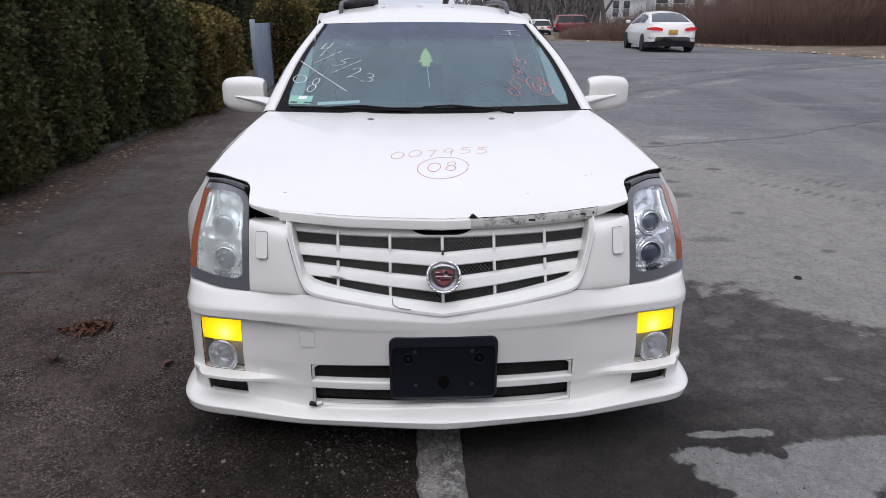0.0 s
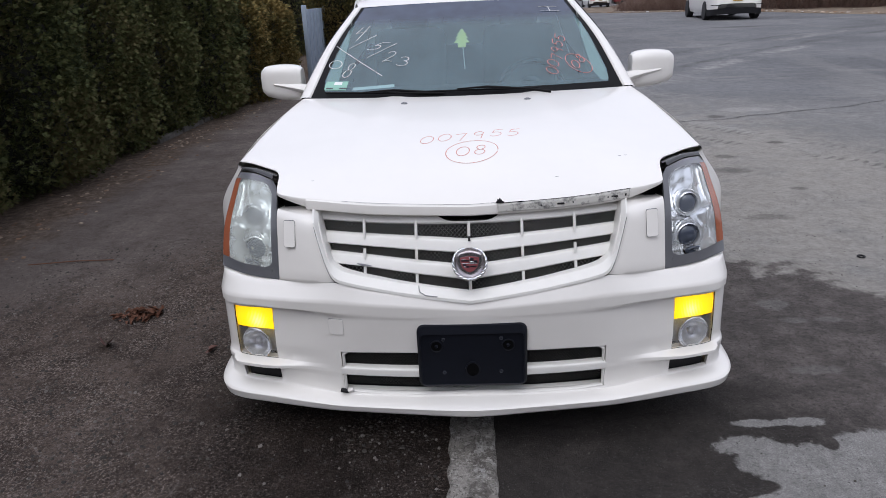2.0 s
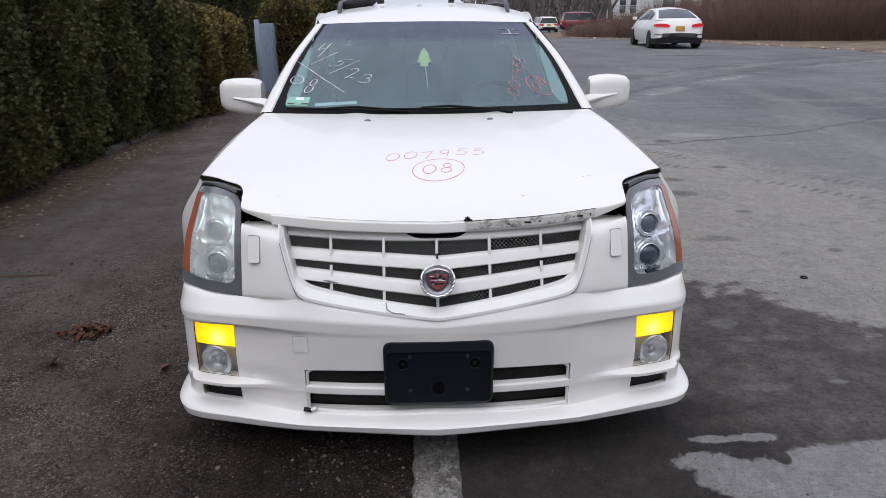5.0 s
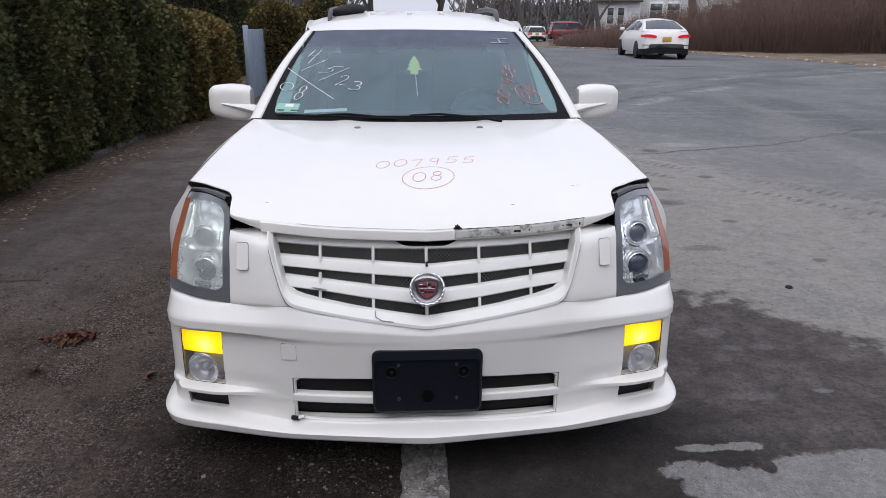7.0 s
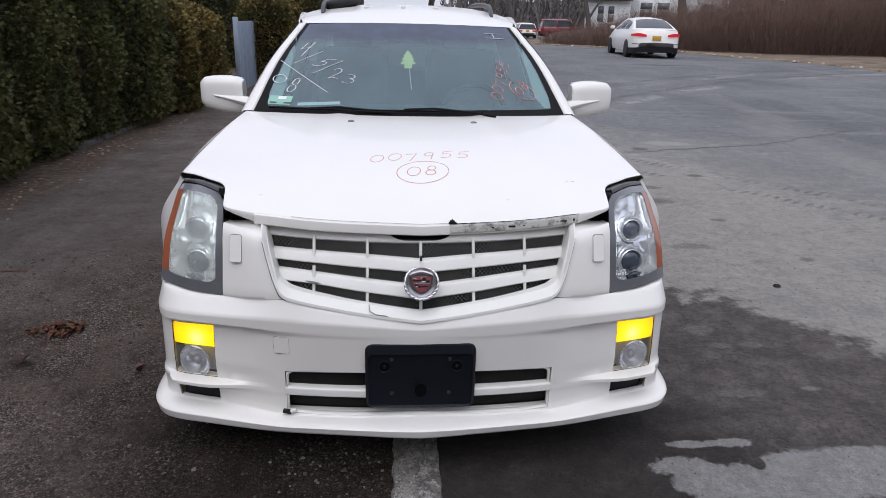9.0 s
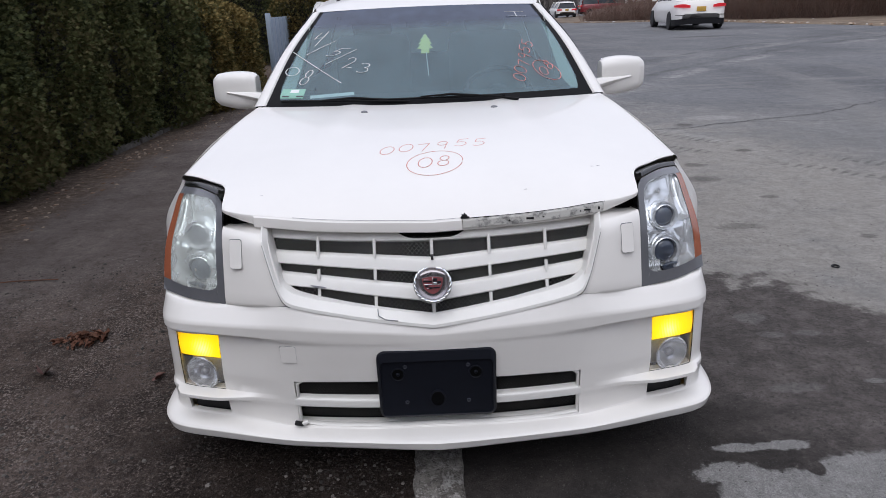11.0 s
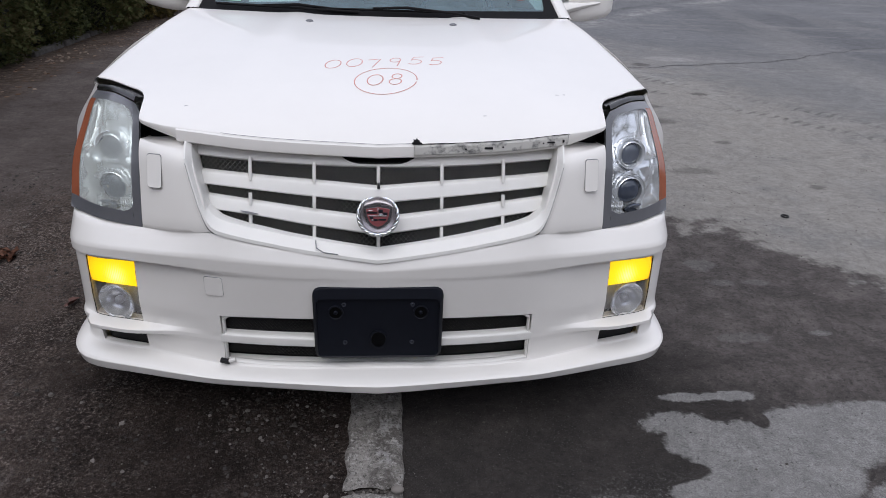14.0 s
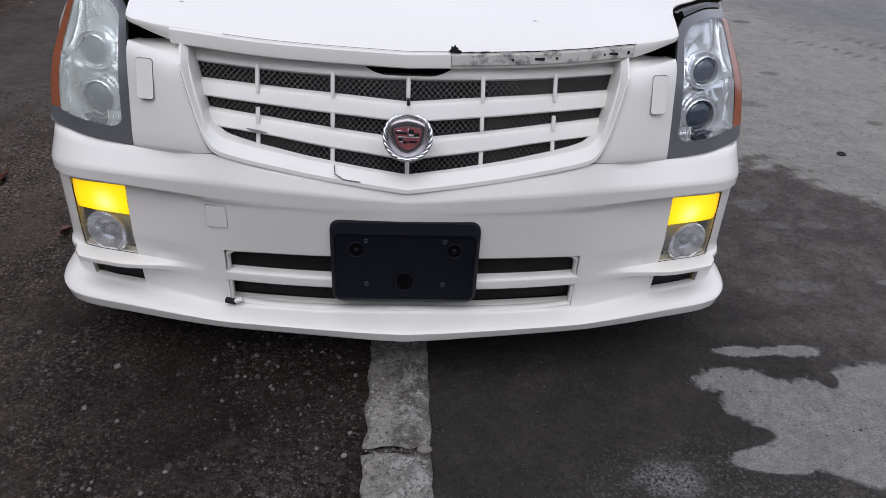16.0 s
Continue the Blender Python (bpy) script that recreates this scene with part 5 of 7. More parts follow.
def ground_material():
    mat = bpy.data.materials.new("asphalt_and_dirt")
    mat.use_nodes = True
    nt = mat.node_tree
    L = nt.links.new
    b = nt.nodes["Principled BSDF"]
    co = nt.nodes.new("ShaderNodeTexCoord")

    def noise_at(scale, detail=8, rough=0.6, stretch=None):
        n = nt.nodes.new("ShaderNodeTexNoise")
        n.inputs["Scale"].default_value, n.inputs["Detail"].default_value, n.inputs["Roughness"].default_value = scale, detail, rough
        if stretch:
            mp = nt.nodes.new("ShaderNodeMapping")
            mp.inputs["Scale"].default_value = stretch
            mp.inputs["Rotation"].default_value = (0, 0, radians(-24))
            L(co.outputs["Object"], mp.inputs[0])
            L(mp.outputs[0], n.inputs["Vector"])
        else:
            L(co.outputs["Object"], n.inputs["Vector"])
        return n.outputs["Fac"]

    def calc(op, a, c, clamp=False):
        m = nt.nodes.new("ShaderNodeMath")
        m.operation, m.use_clamp = op, clamp
        for k, v in enumerate((a, c)):
            if isinstance(v, (int, float)):
                m.inputs[k].default_value = v
            else:
                L(v, m.inputs[k])
        return m.outputs[0]

    def ramp(v, lo, hi, smooth=True):
        r = nt.nodes.new("ShaderNodeMapRange")
        r.interpolation_type = "SMOOTHSTEP" if smooth else "LINEAR"
        r.inputs[1].default_value, r.inputs[2].default_value = lo, hi
        L(v, r.inputs[0])
        return r.outputs[0]

    def blend(f, a, c):
        m = mixer(nt)
        for k, v in ((0, f), (6, a), (7, c)):
            if isinstance(v, tuple):
                m.inputs[k].default_value = (*v, 1)
            elif isinstance(v, (int, float)):
                m.inputs[k].default_value = v
            else:
                L(v, m.inputs[k])
        return m.outputs[2]

    sep = nt.nodes.new("ShaderNodeSeparateXYZ")
    L(co.outputs["Object"], sep.inputs[0])
    X, Y = sep.outputs[0], sep.outputs[1]
    edge = calc("SUBTRACT", noise_at(2.2, 6, 0.65), 0.5)
    fine_edge = calc("SUBTRACT", noise_at(9.0, 5, 0.6), 0.5)

    ragged = calc("SUBTRACT", noise_at(26.0, 5, 0.65), 0.5)

    def blob(cx, cy, rx, ry, soft, wob=0.5, fine=0.15, tiny=0.0):
        dx, dy = calc("DIVIDE", calc("SUBTRACT", X, cx), rx), calc("DIVIDE", calc("SUBTRACT", Y, cy), ry)
        d = calc("SQRT", calc("ADD", calc("MULTIPLY", dx, dx), calc("MULTIPLY", dy, dy)), 0)
        d = calc("ADD", calc("ADD", d, calc("MULTIPLY", edge, wob)), calc("MULTIPLY", fine_edge, fine))
        if tiny:
            d = calc("ADD", d, calc("MULTIPLY", ragged, tiny))
        return calc("SUBTRACT", 1.0, ramp(d, 1 - soft, 1 + soft))

    speck = noise_at(160, 4, 0.7)
    grit = noise_at(420, 3, 0.6)
    broad = noise_at(0.35, 6, 0.55)
    streak = noise_at(0.5, 6, 0.6, (1.0, 0.22, 1.0))
    # worn road
    road = blend(ramp(broad, 0.35, 0.68), (0.138, 0.140, 0.148), (0.186, 0.188, 0.195))
    road = blend(calc("MULTIPLY", ramp(streak, 0.5, 0.68), 0.55), road, (0.25, 0.245, 0.238))
    road = blend(calc("MULTIPLY", ramp(noise_at(1.3, 8, 0.7), 0.58, 0.72), 0.45), road, (0.095, 0.095, 0.10))
    arcs = noise_at(0.9, 7, 0.7, (0.30, 1.6, 1.0))
    road = blend(calc("MULTIPLY", ramp(arcs, 0.52, 0.66), 0.45), road, (0.26, 0.255, 0.248))
    road = blend(calc("MULTIPLY", ramp(noise_at(2.6, 9, 0.75), 0.55, 0.70), 0.40), road, (0.085, 0.084, 0.086))
    road = blend(calc("MULTIPLY", blob(4.0, 5.6, 2.6, 2.0, 0.5, 0.9, 0.4), 0.30), road, (0.30, 0.29, 0.27))
    # dusty curved tyre tracks
    for cx, cy, r, wide, tone in ((-1.75, 3.6, 5.2, 0.17, (0.33, 0.322, 0.305)), (-1.75, 3.6, 6.75, 0.15, (0.26, 0.254, 0.245)), (26.3, -8.8, 29.6, 0.18, (0.33, 0.322, 0.31)),
                                  (26.3, -8.8, 30.05, 0.10, (0.085, 0.084, 0.086)), (26.3, -8.8, 30.8, 0.20, (0.27, 0.264, 0.255)), (26.3, -8.8, 31.4, 0.10, (0.09, 0.089, 0.09))):
        dx, dy = calc("SUBTRACT", X, cx), calc("SUBTRACT", Y, cy)
        d = calc("ADD", calc("SQRT", calc("ADD", calc("MULTIPLY", dx, dx), calc("MULTIPLY", dy, dy)), 0), calc("MULTIPLY", edge, 0.4))
        track = calc("SUBTRACT", 1.0, ramp(calc("ABSOLUTE", calc("SUBTRACT", d, r), 0), wide * 0.4, wide * 1.5))
        road = blend(calc("MULTIPLY", calc("MULTIPLY", track, calc("MULTIPLY", ramp(noise_at(0.45, 5, 0.6), 0.40, 0.60), ramp(noise_at(4.0, 8, 0.75), 0.34, 0.62))), 0.8), road, tone)
    road = blend(calc("MULTIPLY", blob(2.9, 2.0, 2.0, 2.8, 0.6, 1.0, 0.6), 0.55), road, (0.245, 0.238, 0.225))
    road = blend(calc("MULTIPLY", calc("MULTIPLY", blob(2.7, 5.2, 1.3, 2.6, 0.6, 1.0, 0.8), ramp(noise_at(3.2, 8, 0.7), 0.38, 0.60)), 0.6), road, (0.27, 0.255, 0.235))
    # pale dust tracked in near the car, ending at a band of tread prints
    across = calc("ADD", calc("MULTIPLY", X, 0.79), calc("MULTIPLY", Y, 0.63))
    along = calc("SUBTRACT", calc("MULTIPLY", X, 0.63), calc("MULTIPLY", Y, 0.79))
    dusty = calc("SUBTRACT", 1.0, ramp(calc("ADD", across, calc("MULTIPLY", edge, 1.6)), 5.0, 6.5))
    road = blend(calc("MULTIPLY", calc("MULTIPLY", dusty, ramp(noise_at(1.7, 8, 0.7), 0.28, 0.54)), 0.76), road, (0.305, 0.287, 0.262))
    ribs = ramp(calc("SINE", calc("MULTIPLY", calc("ADD", along, calc("MULTIPLY", fine_edge, 0.10)), 62.0), 0), 0.1, 0.6)
    for where, wide in ((5.80, 0.10), (5.25, 0.08)):
        band = calc("SUBTRACT", 1.0, ramp(calc("ABSOLUTE", calc("SUBTRACT", calc("ADD", across, calc("MULTIPLY", edge, 0.35)), where), 0), wide * 0.5, wide * 1.4))
        band = calc("MULTIPLY", band, ramp(noise_at(1.4, 5, 0.6), 0.42, 0.58))
        road = blend(calc("MULTIPLY", calc("MULTIPLY", band, ribs), 0.55), road, (0.100, 0.096, 0.092))
    # oil drips and skid marks
    for cx, cy, rx, ry, k in ((2.32, 3.81, 0.16, 0.10, 0.5), (2.44, 4.34, 0.10, 0.07, 0.5), (2.61, 3.18, 0.07, 0.05, 0.5), (3.13, 4.87, 0.08, 0.06, 0.6), (3.07, 6.43, 0.10, 0.10, 0.6), (8.4, 20.5, 0.9, 0.3, 0.45), (2.1, 2.5, 0.16, 0.07, 0.4), (2.8, 2.2, 0.06, 0.04, 0.5)):
        road = blend(calc("MULTIPLY", blob(cx, cy, rx, ry, 0.4, 0.9, 1.2, 1.6), k), road, (0.060, 0.053, 0.053))
    road = blend(calc("MULTIPLY", blob(3.61, 6.87, 0.30, 0.16, 0.4, 0.8, 0.6), 0.6), road, (0.34, 0.33, 0.32))
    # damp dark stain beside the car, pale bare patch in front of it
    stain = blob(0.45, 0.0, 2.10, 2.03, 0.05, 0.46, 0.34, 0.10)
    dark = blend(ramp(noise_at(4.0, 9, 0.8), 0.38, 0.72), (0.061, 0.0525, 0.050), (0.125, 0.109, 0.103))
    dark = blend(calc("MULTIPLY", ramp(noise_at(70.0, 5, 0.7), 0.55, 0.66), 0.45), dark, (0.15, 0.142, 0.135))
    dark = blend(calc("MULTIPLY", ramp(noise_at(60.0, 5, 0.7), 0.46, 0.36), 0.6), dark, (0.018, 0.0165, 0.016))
    # shade under the front bumper, multiplied into the stain colour
    bumper_shade = blob(0.55, -0.15, 0.85, 0.62, 0.35, 0.8, 0.5)
    bumper_shade_mix = mixer(nt)
    bumper_shade_mix.blend_type = "MULTIPLY"
    bumper_shade_mix.inputs[7].default_value = (0.26, 0.245, 0.24, 1)
    L(bumper_shade, bumper_shade_mix.inputs[0])
    L(dark, bumper_shade_mix.inputs[6])
    dark = bumper_shade_mix.outputs[2]
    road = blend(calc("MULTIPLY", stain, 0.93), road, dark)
    pale = blob(1.22, -0.245, 0.26, 0.195, 0.07, 0.30, 0.40, 0.28)
    for cx, cy, rx, ry in ((1.72, -0.105, 0.52, 0.142), (1.42, -0.13, 0.22, 0.15), (0.985, -0.055, 0.105, 0.062), (1.06, -0.145, 0.16, 0.10), (0.965, -0.355, 0.125, 0.046), (1.70, -0.435, 0.31, 0.115), (1.15, -0.675, 0.21, 0.105), (0.89, -0.64, 0.075, 0.055), (0.74, -0.63, 0.06, 0.045)):
        pale = calc("MAXIMUM", pale, blob(cx, cy, rx, ry, 0.09, 0.22, 0.50, 0.42))
    for cx, cy, rx, ry in ((0.885, -0.268, 0.105, 0.036), (1.15, 0.012, 0.16, 0.052), (1.258, -0.040, 0.034, 0.048)):
        pale = calc("MULTIPLY", pale, calc("SUBTRACT", 1.0, blob(cx, cy, rx, ry, 0.12, 0.30, 0.55, 0.2)))
    worn = calc("MULTIPLY", blob(0.655, -0.415, 0.085, 0.055, 0.5, 0.5, 0.8, 1.2), ramp(noise_at(120, 4, 0.7), 0.40, 0.56))
    pale = calc("MAXIMUM", pale, calc("MULTIPLY", worn, 0.75))
    halo = calc("MULTIPLY", blob(0.80, -0.44, 0.36, 0.14, 0.5, 0.6, 0.5), ramp(noise_at(95, 4, 0.75), 0.50, 0.66))
    pale = calc("MAXIMUM", pale, calc("MULTIPLY", halo, 0.45))
    for cx, cy, rx, ry, k in ((1.06, 0.080, 0.085, 0.022, 1.0), (1.21, 0.083, 0.095, 0.026, 1.0), (1.14, 0.078, 0.08, 0.018, 1.0), (1.79, 0.48, 0.055, 0.020, 0.5), (1.54, 1.10, 0.07, 0.06, 0.30), (1.56, 0.91, 0.06, 0.03, 0.25), (1.73, 0.91, 0.07, 0.025, 0.25), (1.45, 0.45, 0.12, 0.035, 0.22), (0.97, -0.06, 0.10, 0.06, 0.9)):
        pale = calc("MAXIMUM", pale, calc("MULTIPLY", blob(cx, cy, rx, ry, 0.25, 0.5, 1.8, 1.7), k))
    road = blend(calc("MULTIPLY", pale, 0.9), road, blend(calc("MULTIPLY", ramp(noise_at(75, 4, 0.7), 0.40, 0.33), 0.8), blend(ramp(speck, 0.35, 0.7), (0.21, 0.206, 0.202), (0.33, 0.323, 0.312)), (0.075, 0.072, 0.070)))
    # dirt and gravel shoulder on the other side of the kerb
    dirt = blend(ramp(noise_at(3.0, 8, 0.7), 0.35, 0.7), (0.049, 0.039, 0.0335), (0.146, 0.123, 0.107))
    dirt = blend(calc("MULTIPLY", ramp(noise_at(11.0, 6, 0.7), 0.55, 0.75), 0.5), dirt, (0.21, 0.197, 0.186))
    dirt = blend(calc("MULTIPLY", ramp(noise_at(38.0, 5, 0.75), 0.52, 0.68), 0.6), dirt, (0.22, 0.208, 0.198))
    dirt = blend(calc("MULTIPLY", ramp(noise_at(55.0, 5, 0.75), 0.52, 0.66), 0.55), dirt, (0.019, 0.0165, 0.015))
    # damp dirt by the kerb, with the shade under the bumper painted in
    damp_shade = blob(-0.22, 0.20, 0.95, 0.90, 0.35, 0.7, 0.5)
    rubble = noise_at(90.0, 4, 0.7)
    loose = calc("ADD", 0.12, calc("MULTIPLY", ramp(noise_at(2.6, 7, 0.65), 0.40, 0.62), 0.88))
    dirt = blend(calc("MULTIPLY", calc("MULTIPLY", ramp(rubble, 0.53, 0.62), loose), 0.85), dirt, (0.29, 0.268, 0.248))
    dirt = blend(calc("MULTIPLY", calc("MULTIPLY", ramp(rubble, 0.47, 0.40), calc("ADD", 0.25, calc("MULTIPLY", loose, 0.75))), 0.8), dirt, (0.022, 0.0192, 0.0175))
    dirt = blend(calc("MULTIPLY", calc("MULTIPLY", blob(-0.27, -0.62, 0.24, 0.30, 0.5, 0.8, 0.6), ramp(noise_at(48, 5, 0.75), 0.47, 0.60)), 0.7), dirt, (0.31, 0.295, 0.278))
    damp_shade_mix = mixer(nt)
    damp_shade_mix.blend_type = "MULTIPLY"
    damp_shade_mix.inputs[7].default_value = (0.30, 0.285, 0.28, 1)
    L(damp_shade, damp_shade_mix.inputs[0])
    L(dirt, damp_shade_mix.inputs[6])
    dirt = damp_shade_mix.outputs[2]
    lane = blend(ramp(noise_at(1.1, 8, 0.65), 0.35, 0.7), (0.092, 0.083, 0.078), (0.160, 0.147, 0.138))
    far = calc("ADD", calc("MULTIPLY", Y, 0.75), calc("MULTIPLY", X, -0.85))
    lane_mask = ramp(calc("ADD", far, calc("MULTIPLY", edge, 1.4)), 2.7, 3.7)
    shoulder = blend(lane_mask, dirt, lane)
    shoulder = blend(calc("MULTIPLY", calc("MULTIPLY", ramp(rubble, 0.56, 0.66), loose), 0.45), shoulder, (0.22, 0.200, 0.184))
    shoulder = blend(calc("MULTIPLY", ramp(noise_at(6.0, 8, 0.75), 0.52, 0.66), 0.45), shoulder, (0.038, 0.032, 0.029))
    verge = calc("SUBTRACT", 1.0, ramp(calc("ADD", X, calc("MULTIPLY", edge, 0.9)), -3.45, -2.95))
    shoulder = blend(verge, shoulder, blend(ramp(noise_at(14, 6, 0.7), 0.4, 0.65), (0.075, 0.060, 0.048), (0.15, 0.125, 0.10)))
    earth = mixer(nt)
    earth.blend_type = "MULTIPLY"
    earth.inputs[0].default_value, earth.inputs[7].default_value = 1.0, (1.05, 0.975, 0.955, 1)
    L(shoulder, earth.inputs[6])
    shoulder = earth.outputs[2]
    left = calc("SUBTRACT", 1.0, ramp(calc("ADD", X, calc("MULTIPLY", fine_edge, 0.05)), -0.05, 0.03))
    col = blend(left, road, shoulder)
    # coarse mottle of worn aggregate
    for size, lo, hi, weak, strong in ((30.0, 0.40, 0.60, 0.87, 1.13), (8.0, 0.36, 0.64, 0.87, 1.13)):
        coarse = nt.nodes.new("ShaderNodeMapRange")
        coarse.inputs[1].default_value, coarse.inputs[2].default_value, coarse.inputs[3].default_value, coarse.inputs[4].default_value = lo, hi, weak, strong
        L(noise_at(size, 7, 0.75), coarse.inputs[0])
        spread, tint = nt.nodes.new("ShaderNodeCombineColor"), mixer(nt)
        for k in range(3):
            L(coarse.outputs[0], spread.inputs[k])
        tint.blend_type = "MULTIPLY"
        tint.inputs[0].default_value = 1.0
        L(col, tint.inputs[6])
        L(spread.outputs[0], tint.inputs[7])
        col = tint.outputs[2]
    # speckle of aggregate
    col2 = blend(calc("MULTIPLY", ramp(speck, 0.58, 0.70), 0.40), col, blend(left, (0.26, 0.255, 0.25), (0.235, 0.212, 0.194)))
    dim = mixer(nt)
    dim.blend_type = "MULTIPLY"
    dim.inputs[0].default_value = 0.85
    L(col2, dim.inputs[6])
    g = nt.nodes.new("ShaderNodeMapRange")
    g.inputs[1].default_value, g.inputs[2].default_value, g.inputs[3].default_value, g.inputs[4].default_value = 0.3, 0.7, 0.55, 1.35
    L(grit, g.inputs[0])
    cmb = nt.nodes.new("ShaderNodeCombineColor")
    for k in range(3):
        L(g.outputs[0], cmb.inputs[k])
    L(cmb.outputs[0], dim.inputs[7])
    L(dim.outputs[2], b.inputs["Base Color"])
    b.inputs["Specular IOR Level"].default_value = 0.12
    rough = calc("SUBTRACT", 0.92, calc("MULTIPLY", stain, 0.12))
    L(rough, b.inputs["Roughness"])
    h = calc("ADD", calc("MULTIPLY", speck, 0.7), calc("MULTIPLY", noise_at(45, 6, 0.7), calc("ADD", 0.5, calc("MULTIPLY", left, 1.6))))
    bp = nt.nodes.new("ShaderNodeBump")
    bp.inputs["Strength"].default_value, bp.inputs["Distance"].default_value = 0.8, 0.015
    L(h, bp.inputs["Height"])
    L(bp.outputs[0], b.inputs["Normal"])
    return mat


GROUND = ground_material()
xs = np.unique(np.r_[np.linspace(-400, -12, 8), np.linspace(-12, -4, 6), np.linspace(-4, -3.0, 8), np.linspace(-3.0, -0.15, 115), np.linspace(-0.15, 4, 48), np.linspace(4, 14, 12), np.linspace(14, 400, 10)])
ys = np.unique(np.r_[np.linspace(-400, -8, 8), np.linspace(-8, -1.6, 8), np.linspace(-1.6, -1.2, 4), np.linspace(-1.2, 2.6, 150), np.linspace(2.6, 5, 28), np.linspace(5, 26, 24), np.linspace(26, 50, 10), np.linspace(50, 500, 12)])


def ground_z(x, y):
    near = math.exp(-((x / 4.5) ** 4)) * math.exp(-(((y - 1.5) / 4) ** 4))
    rough = 0.013 if x < -0.1 else 0.003
    if -0.14 < x < 0.11:
        rough = 0.0
    z = near * (rough * noise.noise((x * 3, y * 3, 0)) + 0.4 * rough * noise.noise((x * 11, y * 11, 4)))
    if -3.3 < x < -0.14 and -1.4 < y < 3.2:
        z += near * min(1.0, (-0.14 - x) / 0.08) * (0.0060 * noise.noise((x * 17, y * 17, 2)) + 0.0045 * noise.noise((x * 38, y * 38, 6)))
    far = min(1.0, max(0.0, (y - 6) / 18))
    past = min(1.0, max(0.0, (y - 30) / 18))
    return z + 0.25 * far * far * (3 - 2 * far) * (1 - past * past * (3 - 2 * past))


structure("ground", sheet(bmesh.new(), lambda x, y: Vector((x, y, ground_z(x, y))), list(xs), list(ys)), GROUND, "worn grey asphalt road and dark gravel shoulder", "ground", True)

CRACK = material("dark_crack_fill", (0.085, 0.083, 0.082), 0.9, 0, 0.4, 5, spec=0.1)


def road_crack(x0, y0, x1, y1, wide, seed):
    """A meandering sunken crack drawn as a thin dark ribbon on the asphalt."""
    def pt(k, w):
        px, py = x0 + (x1 - x0) * k, y0 + (y1 - y0) * k
        d = Vector((y1 - y0, x0 - x1, 0)).normalized()
        off = 0.12 * math.sin(3.14159 * k) * noise.noise((k * 6, seed, 0)) + 0.04 * noise.noise((k * 31, seed, 0)) + w * wide * (0.5 + 0.7 * abs(noise.noise((k * 22, seed, 5))))
        q = Vector((px, py, 0)) + d * off
        return Vector((q.x, q.y, ground_z(q.x, q.y) + 0.006))
    tagged(part("road_crack", sheet(bmesh.new(), pt, np.linspace(0, 1, 90), (-1, 1)), CRACK, None), "dark meandering crack in the asphalt", "crack", "", "structure")


road_crack(1.8, 5.9, 4.9, 6.82, 0.012, 1)
road_crack(4.9, 6.82, 7.0, 8.1, 0.010, 2)
road_crack(7.0, 8.1, 10.5, 8.6, 0.009, 3)
road_crack(3.9, 6.45, 5.3, 6.25, 0.006, 4)

# ---- concrete kerb, nearly flush ----
CONCRETE = material("weathered_kerb_concrete", (0.225, 0.212, 0.195), 0.92, 0, scale=5.5, second=(0.085, 0.077, 0.069), patch=(0.40, 0.58), bump=1.0, bump_scale=70)
nt = CONCRETE.node_tree
b = nt.nodes["Principled BSDF"]
under = b.inputs["Base Color"].links[0].from_socket
tco = nt.nodes.new("ShaderNodeTexCoord")
for size, lo, hi, hue, share in ((42.0, 0.53, 0.63, (0.37, 0.355, 0.335, 1), 0.75), (60.0, 0.44, 0.36, (0.055, 0.05, 0.046, 1), 0.85), (150.0, 0.54, 0.68, (0.42, 0.41, 0.39, 1), 0.6), (13.0, 0.52, 0.64, (0.065, 0.058, 0.052, 1), 0.8), (9.0, 0.56, 0.63, (0.36, 0.355, 0.345, 1), 0.65), (75.0, 0.45, 0.38, (0.05, 0.046, 0.042, 1), 0.8)):
    grain, edge_, layer, amount = nt.nodes.new("ShaderNodeTexNoise"), nt.nodes.new("ShaderNodeMapRange"), nt.nodes.new("ShaderNodeMix"), nt.nodes.new("ShaderNodeMath")
    grain.inputs["Scale"].default_value, grain.inputs["Detail"].default_value, grain.inputs["Roughness"].default_value = size, 6, 0.7
    edge_.inputs[1].default_value, edge_.inputs[2].default_value = lo, hi
    amount.operation, amount.inputs[1].default_value = "MULTIPLY", share
    layer.data_type = "RGBA"
    layer.inputs[7].default_value = hue
    nt.links.new(tco.outputs["Object"], grain.inputs["Vector"])
    nt.links.new(grain.outputs["Fac"], edge_.inputs[0])
    nt.links.new(edge_.outputs[0], amount.inputs[0])
    nt.links.new(amount.outputs[0], layer.inputs[0])
    nt.links.new(under, layer.inputs[6])
    under = layer.outputs[2]
nt.links.new(under, b.inputs["Base Color"])
kerb = tagged(new("kerb"), "cracked grey concrete kerb strip set nearly flush", "kerb", "", "structure")


